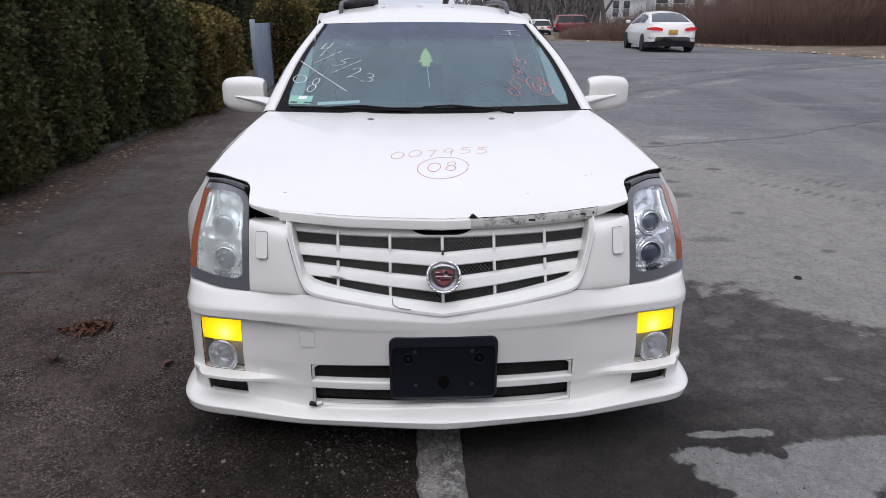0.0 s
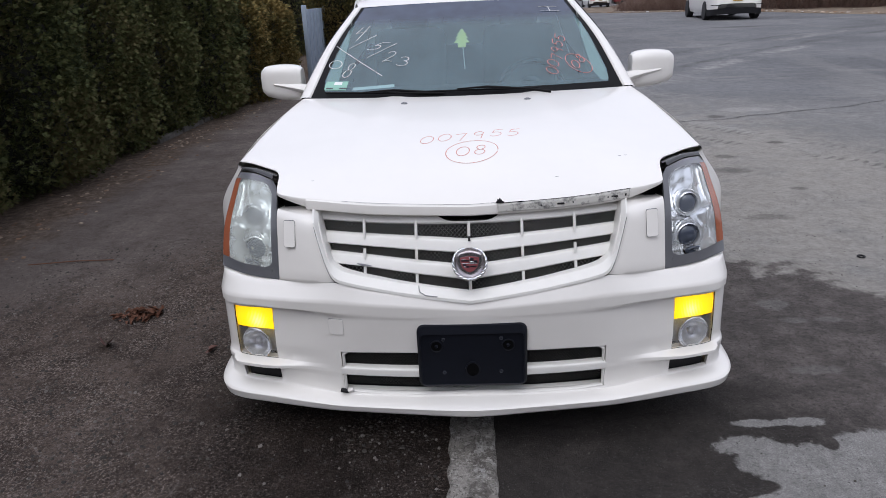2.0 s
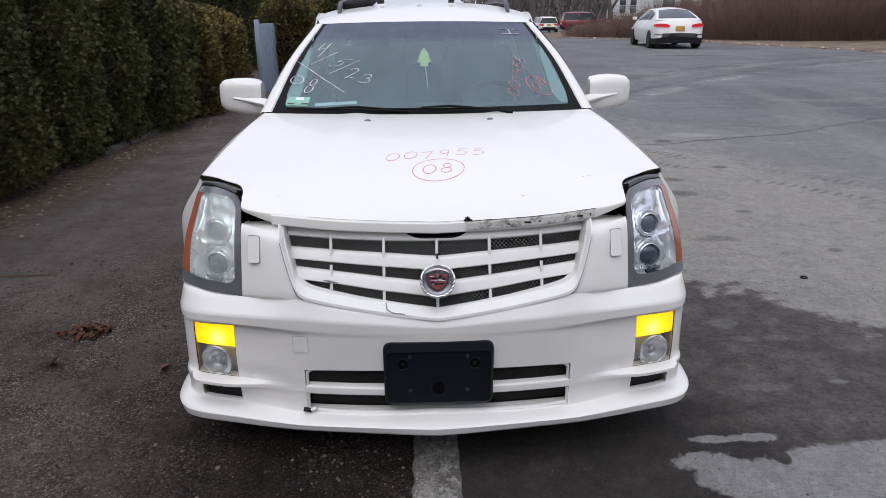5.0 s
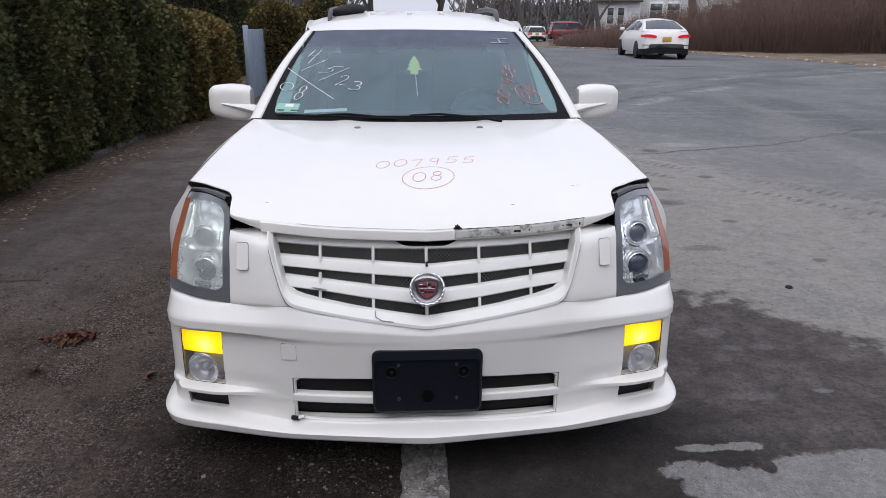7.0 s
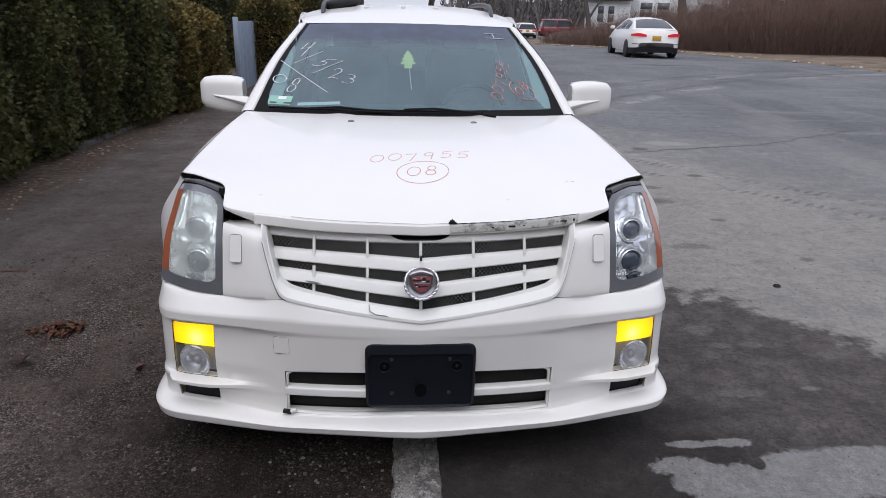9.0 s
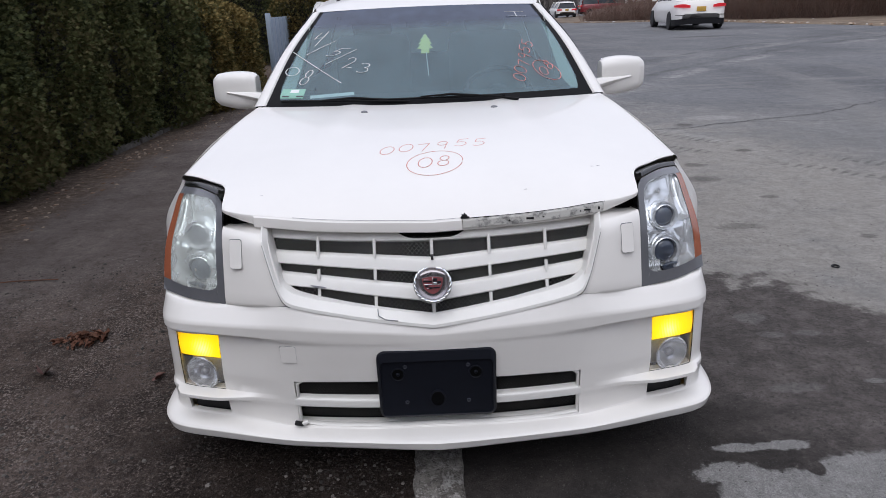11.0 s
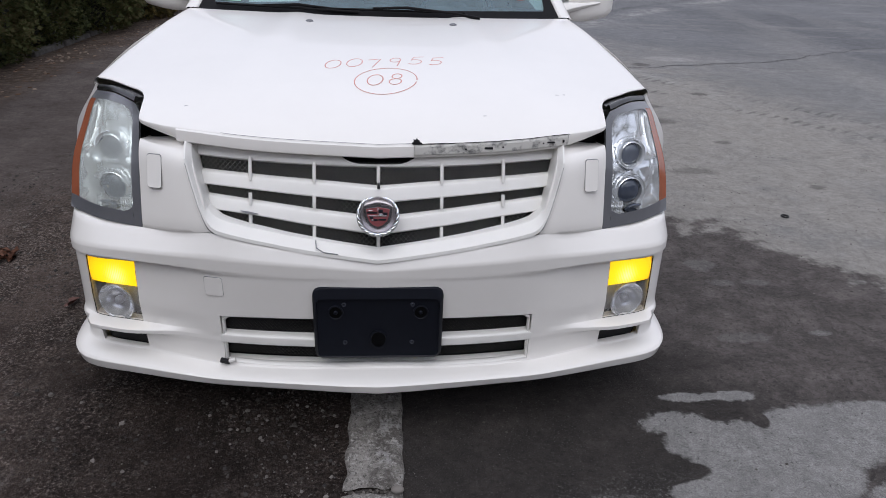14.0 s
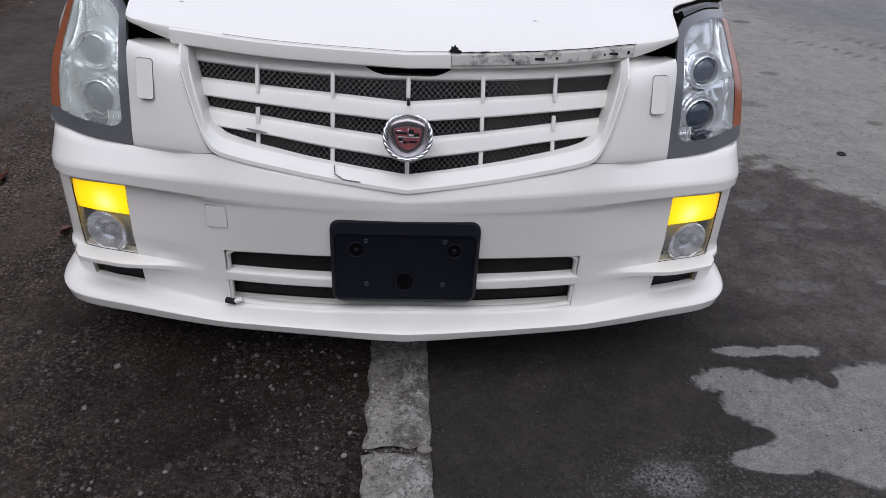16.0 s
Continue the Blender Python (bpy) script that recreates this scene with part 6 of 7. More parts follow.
def kerb_piece(y0, y1):
    def pt(u, v):
        y = y0 + (y1 - y0) * v
        ragged = 0.013 * noise.noise((y * 14, 3, 0)) + 0.012 * noise.noise((y * 4, 7, 0)) + 0.006 * noise.noise((y * 47, 9, 0))
        xs_, zs_ = (-0.100 + ragged, -0.094 + ragged, -0.086, -0.03, 0.03, 0.064, 0.073 + ragged * 0.4, 0.079 + ragged * 0.4), (-0.03, 0.006, 0.014, 0.017, 0.018, 0.015, 0.008, -0.03)
        x, z = float(np.interp(u, range(8), xs_)), float(np.interp(u, range(8), zs_))
        end = min(v, 1 - v) * abs(y1 - y0)
        jag = (0.022 * noise.noise((x * 13, 0.5, 2)) + 0.008 * noise.noise((x * 45, y0, 2))) * math.exp(-abs(y + 0.32) / 0.05)
        return Vector((x, y + jag, z + 0.005 * noise.noise((x * 25, y * 25, 0)) + 0.0035 * noise.noise((x * 70, y * 70, 3)) - (0.006 if end < 0.006 else 0)))
    bm = bmesh.new()
    sheet(bm, pt, np.linspace(0, 7, 36), np.r_[0, 0.004, np.linspace(0.01, 0.99, 260 if y0 > -1 else 150), 0.996, 1])
    part("kerb_stone", bm, CONCRETE, kerb)


kerb_piece(-0.312, 5.4)
kerb_piece(-2.6, -0.330)

# ---- loose stones, leaves ----
STONE = bpy.data.materials.new("gravel_stone")
STONE.use_nodes = True
nt = STONE.node_tree
geo, rmp = nt.nodes.new("ShaderNodeNewGeometry"), nt.nodes.new("ShaderNodeValToRGB")
rmp.color_ramp.elements[0].color, rmp.color_ramp.elements[1].color = (0.03, 0.027, 0.025, 1), (0.20, 0.183, 0.168, 1)
rmp.color_ramp.elements.new(0.72).color = (0.062, 0.054, 0.048, 1)
nt.links.new(geo.outputs["Random Per Island"], rmp.inputs[0])
nt.links.new(rmp.outputs[0], nt.nodes["Principled BSDF"].inputs["Base Color"])
nt.nodes["Principled BSDF"].inputs["Roughness"].default_value = 0.9

PALE_STONE = material("pale_gravel_stone", (0.14, 0.132, 0.122), 0.9, 0, 0.5, 60)


def scatter(name, label, count, spot, size, mat, flat=0.6):
    rng = random.Random(name + str(count))
    verts, faces = [], []
    for _ in range(count):
        x, y = spot(rng)
        r = size(rng)
        z = ground_z(x, y)
        base = len(verts)
        turn = rng.uniform(0, 6.28)
        n = 5
        for k in range(n):
            a = turn + 6.28318 * k / n
            q = r * rng.uniform(0.7, 1.2)
            verts.append((x + q * math.cos(a), y + q * math.sin(a), z - 0.2 * r))
        for k in range(n):
            a = turn + 6.28318 * (k + 0.5) / n
            q = r * rng.uniform(0.45, 0.8)
            verts.append((x + q * math.cos(a), y + q * math.sin(a), z + flat * r * rng.uniform(0.7, 1.1)))
        for k in range(n):
            faces.append((base + k, base + (k + 1) % n, base + n + k))
            faces.append((base + (k + 1) % n, base + n + (k + 1) % n, base + n + k))
        faces.append(tuple(base + n + k for k in range(n)))
    me = bpy.data.meshes.new(name)
    me.from_pydata(verts, [], faces)
    me.materials.append(mat)
    return tagged(new(name, me), label, "gravel", "", "stuff")


def left_spot(rng):
    while True:
        x, y = rng.uniform(-3.3, -0.12), rng.uniform(-1.1, 3.6)
        if 0.75 * y - 0.85 * x < 3.6 + rng.uniform(-0.8, 0.5) and rng.random() < 0.16 + 1.2 * max(0, noise.noise((x * 1.7, y * 1.7, 5)) + 0.10):
            return x, y


scatter("gravel", "loose dark and pale gravel on the dirt shoulder", 24000, left_spot, lambda r: 0.0016 + 0.0065 * r.random() ** 4, STONE)
scatter("gravel_large", "scattered larger pebbles on the shoulder", 1500, left_spot, lambda r: 0.004 + 0.009 * r.random() ** 3, STONE)
scatter("road_grit", "fine grit lying on the asphalt", 1800, lambda r: (r.uniform(0.1, 3.4), r.uniform(-0.9, 3.2)), lambda r: 0.0018 + 0.004 * r.random() ** 4, STONE)
scatter("crack_rubble", "small rubble in the kerb crack", 70, lambda r: (r.uniform(-0.10, 0.075), -0.321 + r.uniform(-0.008, 0.008)), lambda r: 0.003 + 0.006 * r.random() ** 2, STONE)
scatter("gravel_patch", "pale fine gravel gathered beside the kerb", 1000, lambda r: (min(-0.125, r.gauss(-0.27, 0.085)), r.gauss(-0.56, 0.15)), lambda r: 0.0012 + 0.0034 * r.random() ** 3, PALE_STONE)
pebble = part("kerb_pebble", bmesh.new(), STONE)
bm = bmesh.new()
bmesh.ops.create_icosphere(bm, subdivisions=2, radius=0.015, matrix=Matrix.Translation((0.055, -0.335, 0.022)) @ Matrix.Diagonal((1.3, 0.9, 0.7, 1)))
bm.to_mesh(pebble.data)
bm.free()
tagged(pebble, "pale pebble resting on the cracked kerb", "stone")
LEAF = material("dead_oak_leaf", (0.155, 0.064, 0.036), 0.8, 0, 0.5, 30, 0.2, 90)
LEAF_PINK = material("faded_maple_leaf", (0.17, 0.085, 0.07), 0.8, 0, 0.4, 40)


def leaf_mesh(bm, c, size, rng):
    curl = rng.uniform(0.3, 1.3)
    turn, tip, lean = rng.uniform(0, 6.28), rng.uniform(-0.6, 0.6), rng.uniform(-0.5, 0.5)
    m = Matrix.Translation(c) @ Euler((tip, lean, turn)).to_matrix().to_4x4()
    n = 14
    ringv = []
    for k in range(n):
        a = 6.28318 * k / n
        q = size * (0.55 + 0.45 * abs(math.cos(a * 2.5))) * (0.55 + 0.45 * abs(math.cos(a)))
        ringv.append(bm.verts.new(m @ Vector((q * math.cos(a) * 1.5, q * math.sin(a), 0.25 * q * math.sin(a * 2) + 0.1 * size + curl * q * abs(math.sin(a))))))
    mid = bm.verts.new(m @ Vector((0, 0, 0)))
    for k in range(n):
        bm.faces.new((mid, ringv[k], ringv[(k + 1) % n]))


rng = random.Random(4)
for k in range(110):
    bm = bmesh.new()
    a, q = rng.uniform(0, 6.28), rng.random() ** 0.7
    x, y = -1.79 + 0.135 * q * math.cos(a), 1.135 + 0.085 * q * math.sin(a) + 0.25 * 0.135 * q * math.cos(a)
    leaf_mesh(bm, (x, y, ground_z(x, y) + 0.006 + 0.04 * (1 - q) * rng.random()), rng.uniform(0.008, 0.020), rng)
    tagged(part("dead_leaf", bm, LEAF, None, "", False), "curled brown dead leaf lying in a pile on the shoulder", "leaf", "pile of dead leaves")
for x, y, sz in ((-1.80, 0.80, 0.050), (-1.24, 0.72, 0.03), (-1.30, 1.9, 0.03), (-2.2, 0.55, 0.026)):
    bm = bmesh.new()
    leaf_mesh(bm, (x, y, ground_z(x, y) + 0.012), sz, rng)
    tagged(part("fallen_leaf", bm, LEAF_PINK, None, "", False), "single faded reddish leaf on the gravel", "leaf")
bm = bmesh.new()
tube(bm, [(-2.9, 1.95, 0.012), (-2.6, 1.98, 0.018), (-2.35, 2.0, 0.012)], 0.004, 5)
tagged(part("twig", bm, LEAF, None), "thin dry twig on the ground", "twig")
bm = bmesh.new()
lathe(bm, [(0.016, 0.0), (0.022, 0.0), (0.024, 0.004), (0.020, 0.008), (0.015, 0.006), (0.014, 0.001), (0.016, 0.0)], 18, pose(2.30, 1.70, 0.003), caps=False)
tagged(part("bottle_cap_ring", bm, BLACK, None), "small dark ring lying on the asphalt", "debris")


# ---- hedge ----
def foliage(name, tones):
    mat = bpy.data.materials.new(name)
    mat.use_nodes = True
    nt = mat.node_tree
    geo, rmp = nt.nodes.new("ShaderNodeNewGeometry"), nt.nodes.new("ShaderNodeValToRGB")
    while len(rmp.color_ramp.elements) < len(tones):
        rmp.color_ramp.elements.new(0.5)
    for k, c in enumerate(tones):
        rmp.color_ramp.elements[k].position, rmp.color_ramp.elements[k].color = k / (len(tones) - 1), (*c, 1)
    b = nt.nodes["Principled BSDF"]
    pos, drift, add = nt.nodes.new("ShaderNodeTexNoise"), nt.nodes.new("ShaderNodeMapRange"), nt.nodes.new("ShaderNodeMath")
    pos.inputs["Scale"].default_value, pos.inputs["Detail"].default_value = 1.6, 3
    nt.links.new(geo.outputs["Position"], pos.inputs["Vector"])
    drift.inputs[1].default_value, drift.inputs[2].default_value, drift.inputs[3].default_value, drift.inputs[4].default_value = 0.3, 0.7, -0.4, 0.55
    nt.links.new(pos.outputs["Fac"], drift.inputs[0])
    nt.links.new(geo.outputs["Random Per Island"], add.inputs[0])
    nt.links.new(drift.outputs[0], add.inputs[1])
    nt.links.new(add.outputs[0], rmp.inputs[0])
    nt.links.new(rmp.outputs[0], b.inputs["Base Color"])
    b.inputs["Roughness"].default_value = 0.8
    b.inputs["Specular IOR Level"].default_value = 0.2
    return mat


HEDGE = foliage("dark_evergreen_foliage", ((0.034, 0.043, 0.019), (0.064, 0.075, 0.027), (0.092, 0.102, 0.038), (0.108, 0.092, 0.042)))
HEDGE_GOLD = foliage("browned_evergreen_foliage", ((0.045, 0.050, 0.018), (0.085, 0.080, 0.028), (0.145, 0.108, 0.036), (0.21, 0.150, 0.054)))
WOOD = material("grey_bark", (0.11, 0.095, 0.085), 0.9, 0, 0.4, 12, 0.5, 40)


def sprays(name, count, spot, size, mat, seed, parent):
    """Many small scale-leaf sprays: each a bent three-pronged frond."""
    rng = random.Random(seed)
    verts, faces = [], []
    for _ in range(count):
        c, out = spot(rng)
        r = size * rng.uniform(0.6, 1.4)
        d = Vector((out[0] + rng.uniform(-0.7, 0.7), out[1] + rng.uniform(-0.7, 0.7), rng.uniform(-0.3, 0.9))).normalized()
        side = d.cross(Vector((rng.uniform(-1, 1), rng.uniform(-1, 1), rng.uniform(-1, 1)))).normalized()
        for k in (-1, 0, 1):
            e = (d + 0.62 * k * side).normalized()
            w = e.cross(side.cross(d)).normalized() * r * 0.15
            p, q = Vector(c) + e * r * 0.1, Vector(c) + e * r * (1.15 - 0.16 * abs(k))
            droop = Vector((0, 0, -0.10 * r))
            i = len(verts)
            verts += [tuple(Vector(c)), tuple((p + q) / 2 + w), tuple(q + droop), tuple((p + q) / 2 - w)]
            faces.append((i, i + 1, i + 2, i + 3))
    me = bpy.data.meshes.new(name)
    me.from_pydata(verts, [], faces)
    me.materials.append(mat)
    ob = new(name, me)
    ob.parent = parent
    return ob


def hedge_bush(x, y, w, d, h, mat, seed, label, density=1.0, spray=0.054):
    """One evergreen: short trunk, dark core and a shaggy coat of sprays."""
    bush = thing("evergreen_bush", label, "hedge", "evergreen hedge", (x, y, 0))
    rng = random.Random(seed)
    part("trunk", tube(bmesh.new(), [(0, 0, 0), (0.03, 0.02, h * 0.4), (0, 0, h * 0.8)], [0.06, 0.045, 0.015], 7), WOOD, bush)
    lump = lambda a, t: 1 + 0.16 * noise.noise((math.cos(a) * 1.7 + seed, math.sin(a) * 1.7, t * 3.2)) + 0.10 * noise.noise((math.cos(a) * 5 + seed, math.sin(a) * 5, t * 9))
    prof = lambda t: pch((0, 0.06, 0.3, 0.75, 0.93, 1.0), (0.80, 0.95, 1.0, 0.92, 0.62, 0.12), t)
    # solid core whose near-black colour paints the shade inside the bush
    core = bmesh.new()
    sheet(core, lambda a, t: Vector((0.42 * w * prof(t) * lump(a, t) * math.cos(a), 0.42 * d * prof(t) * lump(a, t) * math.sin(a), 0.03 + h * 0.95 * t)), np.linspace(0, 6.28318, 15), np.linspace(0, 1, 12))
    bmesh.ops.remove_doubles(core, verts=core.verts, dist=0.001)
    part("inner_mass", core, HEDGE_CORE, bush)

    def spot(r):
        a, t = (r.uniform(-2.1, 1.2) if r.random() < 0.72 else r.uniform(1.2, 4.2)), r.random() ** 0.9
        k = r.uniform(0.82, 1.10) * prof(t) * lump(a, t) * 0.5
        return (w * k * math.cos(a), d * k * math.sin(a), 0.02 + h * t), (math.cos(a), math.sin(a))
    sprays("foliage", int(density * 6200 * (w * h) ** 0.9), spot, spray, mat, seed, bush)


HEDGE_CORE = material("painted_core_shade", (0.012, 0.012, 0.008), 0.95, 0, 0.4, 9)
for k, (x, y, w, d, h, m) in enumerate((
        (-4.55, -0.6, 1.9, 1.9, 2.9, HEDGE), (-4.55, 1.0, 1.9, 1.9, 3.0, HEDGE), (-4.60, 2.5, 2.0, 1.9, 3.0, HEDGE), (-4.60, 4.0, 2.0, 1.9, 2.9, HEDGE),
        (-4.62, 5.4, 2.0, 1.9, 2.75, HEDGE), (-4.60, 6.8, 2.0, 1.9, 2.5, HEDGE), (-4.40, 8.2, 1.9, 1.9, 2.15, HEDGE),
        (-4.10, 9.5, 1.7, 1.7, 1.80, HEDGE_GOLD), (-3.9, 10.7, 1.5, 1.5, 1.72, HEDGE_GOLD))):
    hedge_bush(x, y, w, d + 0.35, h, m, k + 1, "dark green evergreen hedge bush, dense and shaggy" if m is HEDGE else "browned yellowish evergreen hedge bush", 0.3 if k < 2 else 1.4 if k < 6 else 1.0, 0.041 if 1 < k < 6 else 0.050)
hedge_bush(-5.6, 17.5, 3.0, 3.0, 5.0, HEDGE, 31, "tall dark green conifer behind the hedge", 0.5)
hedge_bush(-2.95, 14.2, 1.3, 1.3, 1.95, HEDGE_GOLD, 21, "browned yellowish evergreen bush behind the fence", 0.8)
hedge_bush(-1.9, 15.0, 1.4, 1.4, 2.05, HEDGE_GOLD, 22, "browned yellowish evergreen bush behind the fence", 0.8)

# dead-leaf litter at the hedge foot
LITTER = foliage("leaf_litter", ((0.10, 0.06, 0.04), (0.20, 0.13, 0.09), (0.30, 0.24, 0.19)))
scatter("leaf_litter", "dry leaves and litter along the hedge foot", 500, lambda r: (r.uniform(-3.75, -3.15) + r.gauss(0, 0.1), r.uniform(1, 10.5)), lambda r: 0.008 + 0.02 * r.random() ** 2, LITTER, 0.3)

EDGE_STONE = material("damp_edging_stone", (0.105, 0.096, 0.088), 0.95, 0, scale=9, second=(0.045, 0.042, 0.036), patch=(0.4, 0.62), bump=0.8, bump_scale=40)
edging = tagged(new("edging"), "low grey stone edging along the hedge foot", "edging", "", "structure")
for k in range(9):
    bm = bmesh.new()
    y0 = 6.0 + 0.72 * k
    a, c = Vector((-3.80 + 0.030 * (y0 - 5.6), y0 + 0.02, 0)), Vector((-3.80 + 0.030 * (y0 - 4.9), y0 + 0.69, 0))
    block(bm, (a + c) / 2 + Vector((0, 0, 0.015)), (0.09, (c - a).length, 0.09), 0.015, pose(0, 0, 0, 0, 2.0 * math.sin(k * 3.1), -1.7 + math.sin(k * 2.3)))
    part("edging_stone", bm, EDGE_STONE, edging)

# ---- blue-grey fence panel at the end of the hedge ----
FENCE = material("blue_grey_fence_paint", (0.30, 0.36, 0.44), 0.5, 0.1, 0.15, 6, 0.1, 60)
fence = thing("fence", "blue-grey vertical board fence beyond the hedge", "fence", "", (-3.14, 12.0, 0))
for k in range(6):
    bm = bmesh.new()
    block(bm, (0.005 * k, 0.32 * k, 0.71), (0.03, 0.30, 1.38), 0.006)
    part("fence_board", bm, FENCE, fence)
for k in (0, 6):
    bm = bmesh.new()
    block(bm, (0.005 * k + 0.03, 0.32 * k - 0.16, 0.74), (0.09, 0.09, 1.48), 0.01)
    part("fence_post", bm, FENCE, fence)

# ---- far side of the road: brush bank, trees, house, vehicles ----
DRY = foliage("dry_brown_brush", ((0.13, 0.078, 0.063), (0.17, 0.108, 0.087), (0.225, 0.152, 0.122), (0.15, 0.106, 0.089)))
TAN = material("dead_grass_verge", (0.21, 0.162, 0.115), 0.95, 0, scale=1.2, second=(0.115, 0.085, 0.062), patch=(0.4, 0.6), bump=0.8, bump_scale=25)


EDGE_X, EDGE_Y = (6.0, 8.5, 11.0, 13.0, 13.8, 14.9, 15.3, 16.2, 17.0), (54.0, 44.0, 36.0, 30.2, 26.0, 22.5, 18.9, 8.0, -20.0)


def bank(k, o):
    """A place beside the road: k runs along its far edge, o metres out from it."""
    q = k * 8
    x, y = pch(range(9), EDGE_X, q), pch(range(9), EDGE_Y, q)
    return x + 0.88 * o, y + 0.47 * o


def bank_z(o, x, y):
    return ground_z(x, y) + 0.06 * min(1.0, o / 0.4) + 0.012 * o + 0.04 * noise.noise((x * 0.8, y * 0.8, 1))


def verge_point(k, o):
    x, y = bank(k, o)
    return Vector((x + 0.3 * noise.noise((x, y, 3)) * (o < 0.2), y, bank_z(o, x, y) - (0.12 if o < 0.01 else 0.0)))


structure("verge", sheet(bmesh.new(), verge_point, np.linspace(0, 1, 70), (0, 0.2, 0.5, 1, 1.6, 2.4, 3.4, 5, 7, 10, 14, 20, 30)), TAN, "bank of dead grass and litter beside the road", "verge", True)


def stems(name, label, count, spot, tall, mat, seed, wide=0.012, twigs=5):
    """A thicket: thin leaning stems with short twigs, as narrow blades."""
    rng = random.Random(seed)
    verts, faces = [], []

    def blade(p, q, w):
        s = (q - p).cross(Vector((rng.uniform(-1, 1), rng.uniform(-1, 1), 0.2))).normalized() * w
        i = len(verts)
        verts.extend([tuple(p - s), tuple(p + s), tuple(q + s * 0.35), tuple(q - s * 0.35)])
        faces.append((i, i + 1, i + 2, i + 3))
    for _ in range(count):
        x, y, z, *own = spot(rng)
        h = tall * rng.uniform(0.55, 1.15) * (own[0] if own else 1.0)
        p = Vector((x, y, z))
        q = p + Vector((rng.uniform(-0.55, 0.55) * h, rng.uniform(-0.55, 0.55) * h, h * rng.uniform(0.7, 1.0)))
        blade(p, q, wide)
        for _ in range(twigs):
            k = rng.uniform(0.25, 0.95)
            a = p + (q - p) * k
            blade(a, a + Vector((rng.uniform(-0.3, 0.3), rng.uniform(-0.3, 0.3), rng.uniform(0.1, 0.45))) * h * 0.4, wide * 0.7)
    me = bpy.data.meshes.new(name)
    me.from_pydata(verts, [], faces)
    me.materials.append(mat)
    return tagged(new(name, me), label, "brush", "", "stuff")


def brush_tall(k):
    return pch((0, 0.12, 0.20, 0.34, 0.45, 0.55, 0.7, 1.0), (0.7, 1.0, 1.6, 2.6, 3.1, 3.5, 4.0, 4.0), k)


def brush_from(k):
    return pch((0, 0.36, 0.48, 0.60, 0.75, 1.0), (0.9, 1.1, 3.0, 7.0, 8.0, 8.0), k)


def brush_spot(r):
    k, o = r.uniform(0.13, 0.93), r.random() ** 1.4 * 7
    x, y = bank(k, brush_from(k) + o)
    return x, y, bank_z(o, x, y) - 0.05, brush_tall(k) * (0.72 + 0.28 * min(1.0, o / 1.5))


def mass_point(k, a):
    o = brush_from(k) + 0.7 + 3.2 * (1 - math.cos(a))
    x, y = bank(k, o)
    return Vector((x, y, 0.2 + brush_tall(k) * 0.74 * math.sin(a) * (1 + 0.25 * noise.noise((x * 0.9, y * 0.9, a * 2)))))


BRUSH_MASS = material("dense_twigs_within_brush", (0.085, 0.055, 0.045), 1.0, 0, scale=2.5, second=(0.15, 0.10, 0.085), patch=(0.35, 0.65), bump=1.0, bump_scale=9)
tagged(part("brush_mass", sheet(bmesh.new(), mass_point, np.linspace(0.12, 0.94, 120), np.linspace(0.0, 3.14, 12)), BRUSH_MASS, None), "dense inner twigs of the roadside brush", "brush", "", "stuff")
stems("brush_thicket", "dense dry red-brown brush along the far roadside", 21000, brush_spot, 1.0, DRY, 11, 0.007, 10)
LITTER_PALE = foliage("pale_litter", ((0.62, 0.62, 0.60), (0.26, 0.17, 0.11), (0.20, 0.12, 0.08), (0.45, 0.36, 0.28)))


def verge_spot(r):
    k = r.uniform(0.12, 0.9)
    x, y = bank(k, r.random() ** 1.5 * (brush_from(k) + 0.5))
    return x, y


litter = scatter("roadside_litter", "pale scraps of litter and dead leaves along the verge", 900, verge_spot, lambda r: 0.02 + 0.08 * r.random() ** 3, LITTER_PALE, 0.35)
litter.location.z = 0.05

# house
SIDING = material("white_clapboard", (0.84, 0.85, 0.86), 0.7, 0, 0.1, 2, 0.05, 20)
SHINGLE = material("grey_shingles", (0.14, 0.135, 0.13), 0.9, 0, 0.3, 4, 0.3, 20)
PANE = material("dark_window_glass", (0.05, 0.06, 0.07), 0.1, 0, 0.2, 2)
HOUSE_PANE = material("grey_window_glass", (0.13, 0.14, 0.15), 0.15, 0, 0.2, 2)
house = thing("house", "white two-storey clapboard house with dark windows and grey shingle roofs", "house", "", (20.7, 54.0, 0.3), -20)


def house_block(x0, x1, y0, y1, h, name="wall"):
    bm = bmesh.new()
    block(bm, ((x0 + x1) / 2, (y0 + y1) / 2, h / 2), (x1 - x0, y1 - y0, h))
    wall = part(name, bm, SIDING, house)
    bm = bmesh.new()
    for k in range(int(h / 0.2) - 1):
        block(bm, ((x0 + x1) / 2, y0 - 0.012, 0.2 + 0.2 * k), (x1 - x0 + 0.02, 0.02, 0.014))
    part("clapboard", bm, CLAPBOARD, wall)


CLAPBOARD = material("clapboard_edge_paint", (0.62, 0.63, 0.65), 0.7)
house_block(-4.5, 2.2, 0.0, 6.0, 6.2)
house_block(-5.4, -2.0, -1.8, 0.0, 3.0)
house_block(2.2, 5.4, 0.6, 5.0, 3.4)
for outline, x0, x1 in (([(-0.5, 6.2), (6.5, 6.2), (3.0, 8.6)], -4.8, 2.5), ([(-2.2, 2.95), (0.02, 3.85), (0.02, 3.65), (-2.2, 2.8)], -5.6, -1.8), ([(0.2, 3.4), (5.4, 3.4), (2.8, 4.9)], 2.2, 5.8)):
    part("roof", prism(bmesh.new(), outline, x1 - x0, lambda a, b, d: Vector((x0 + d, a, b))), SHINGLE, house)
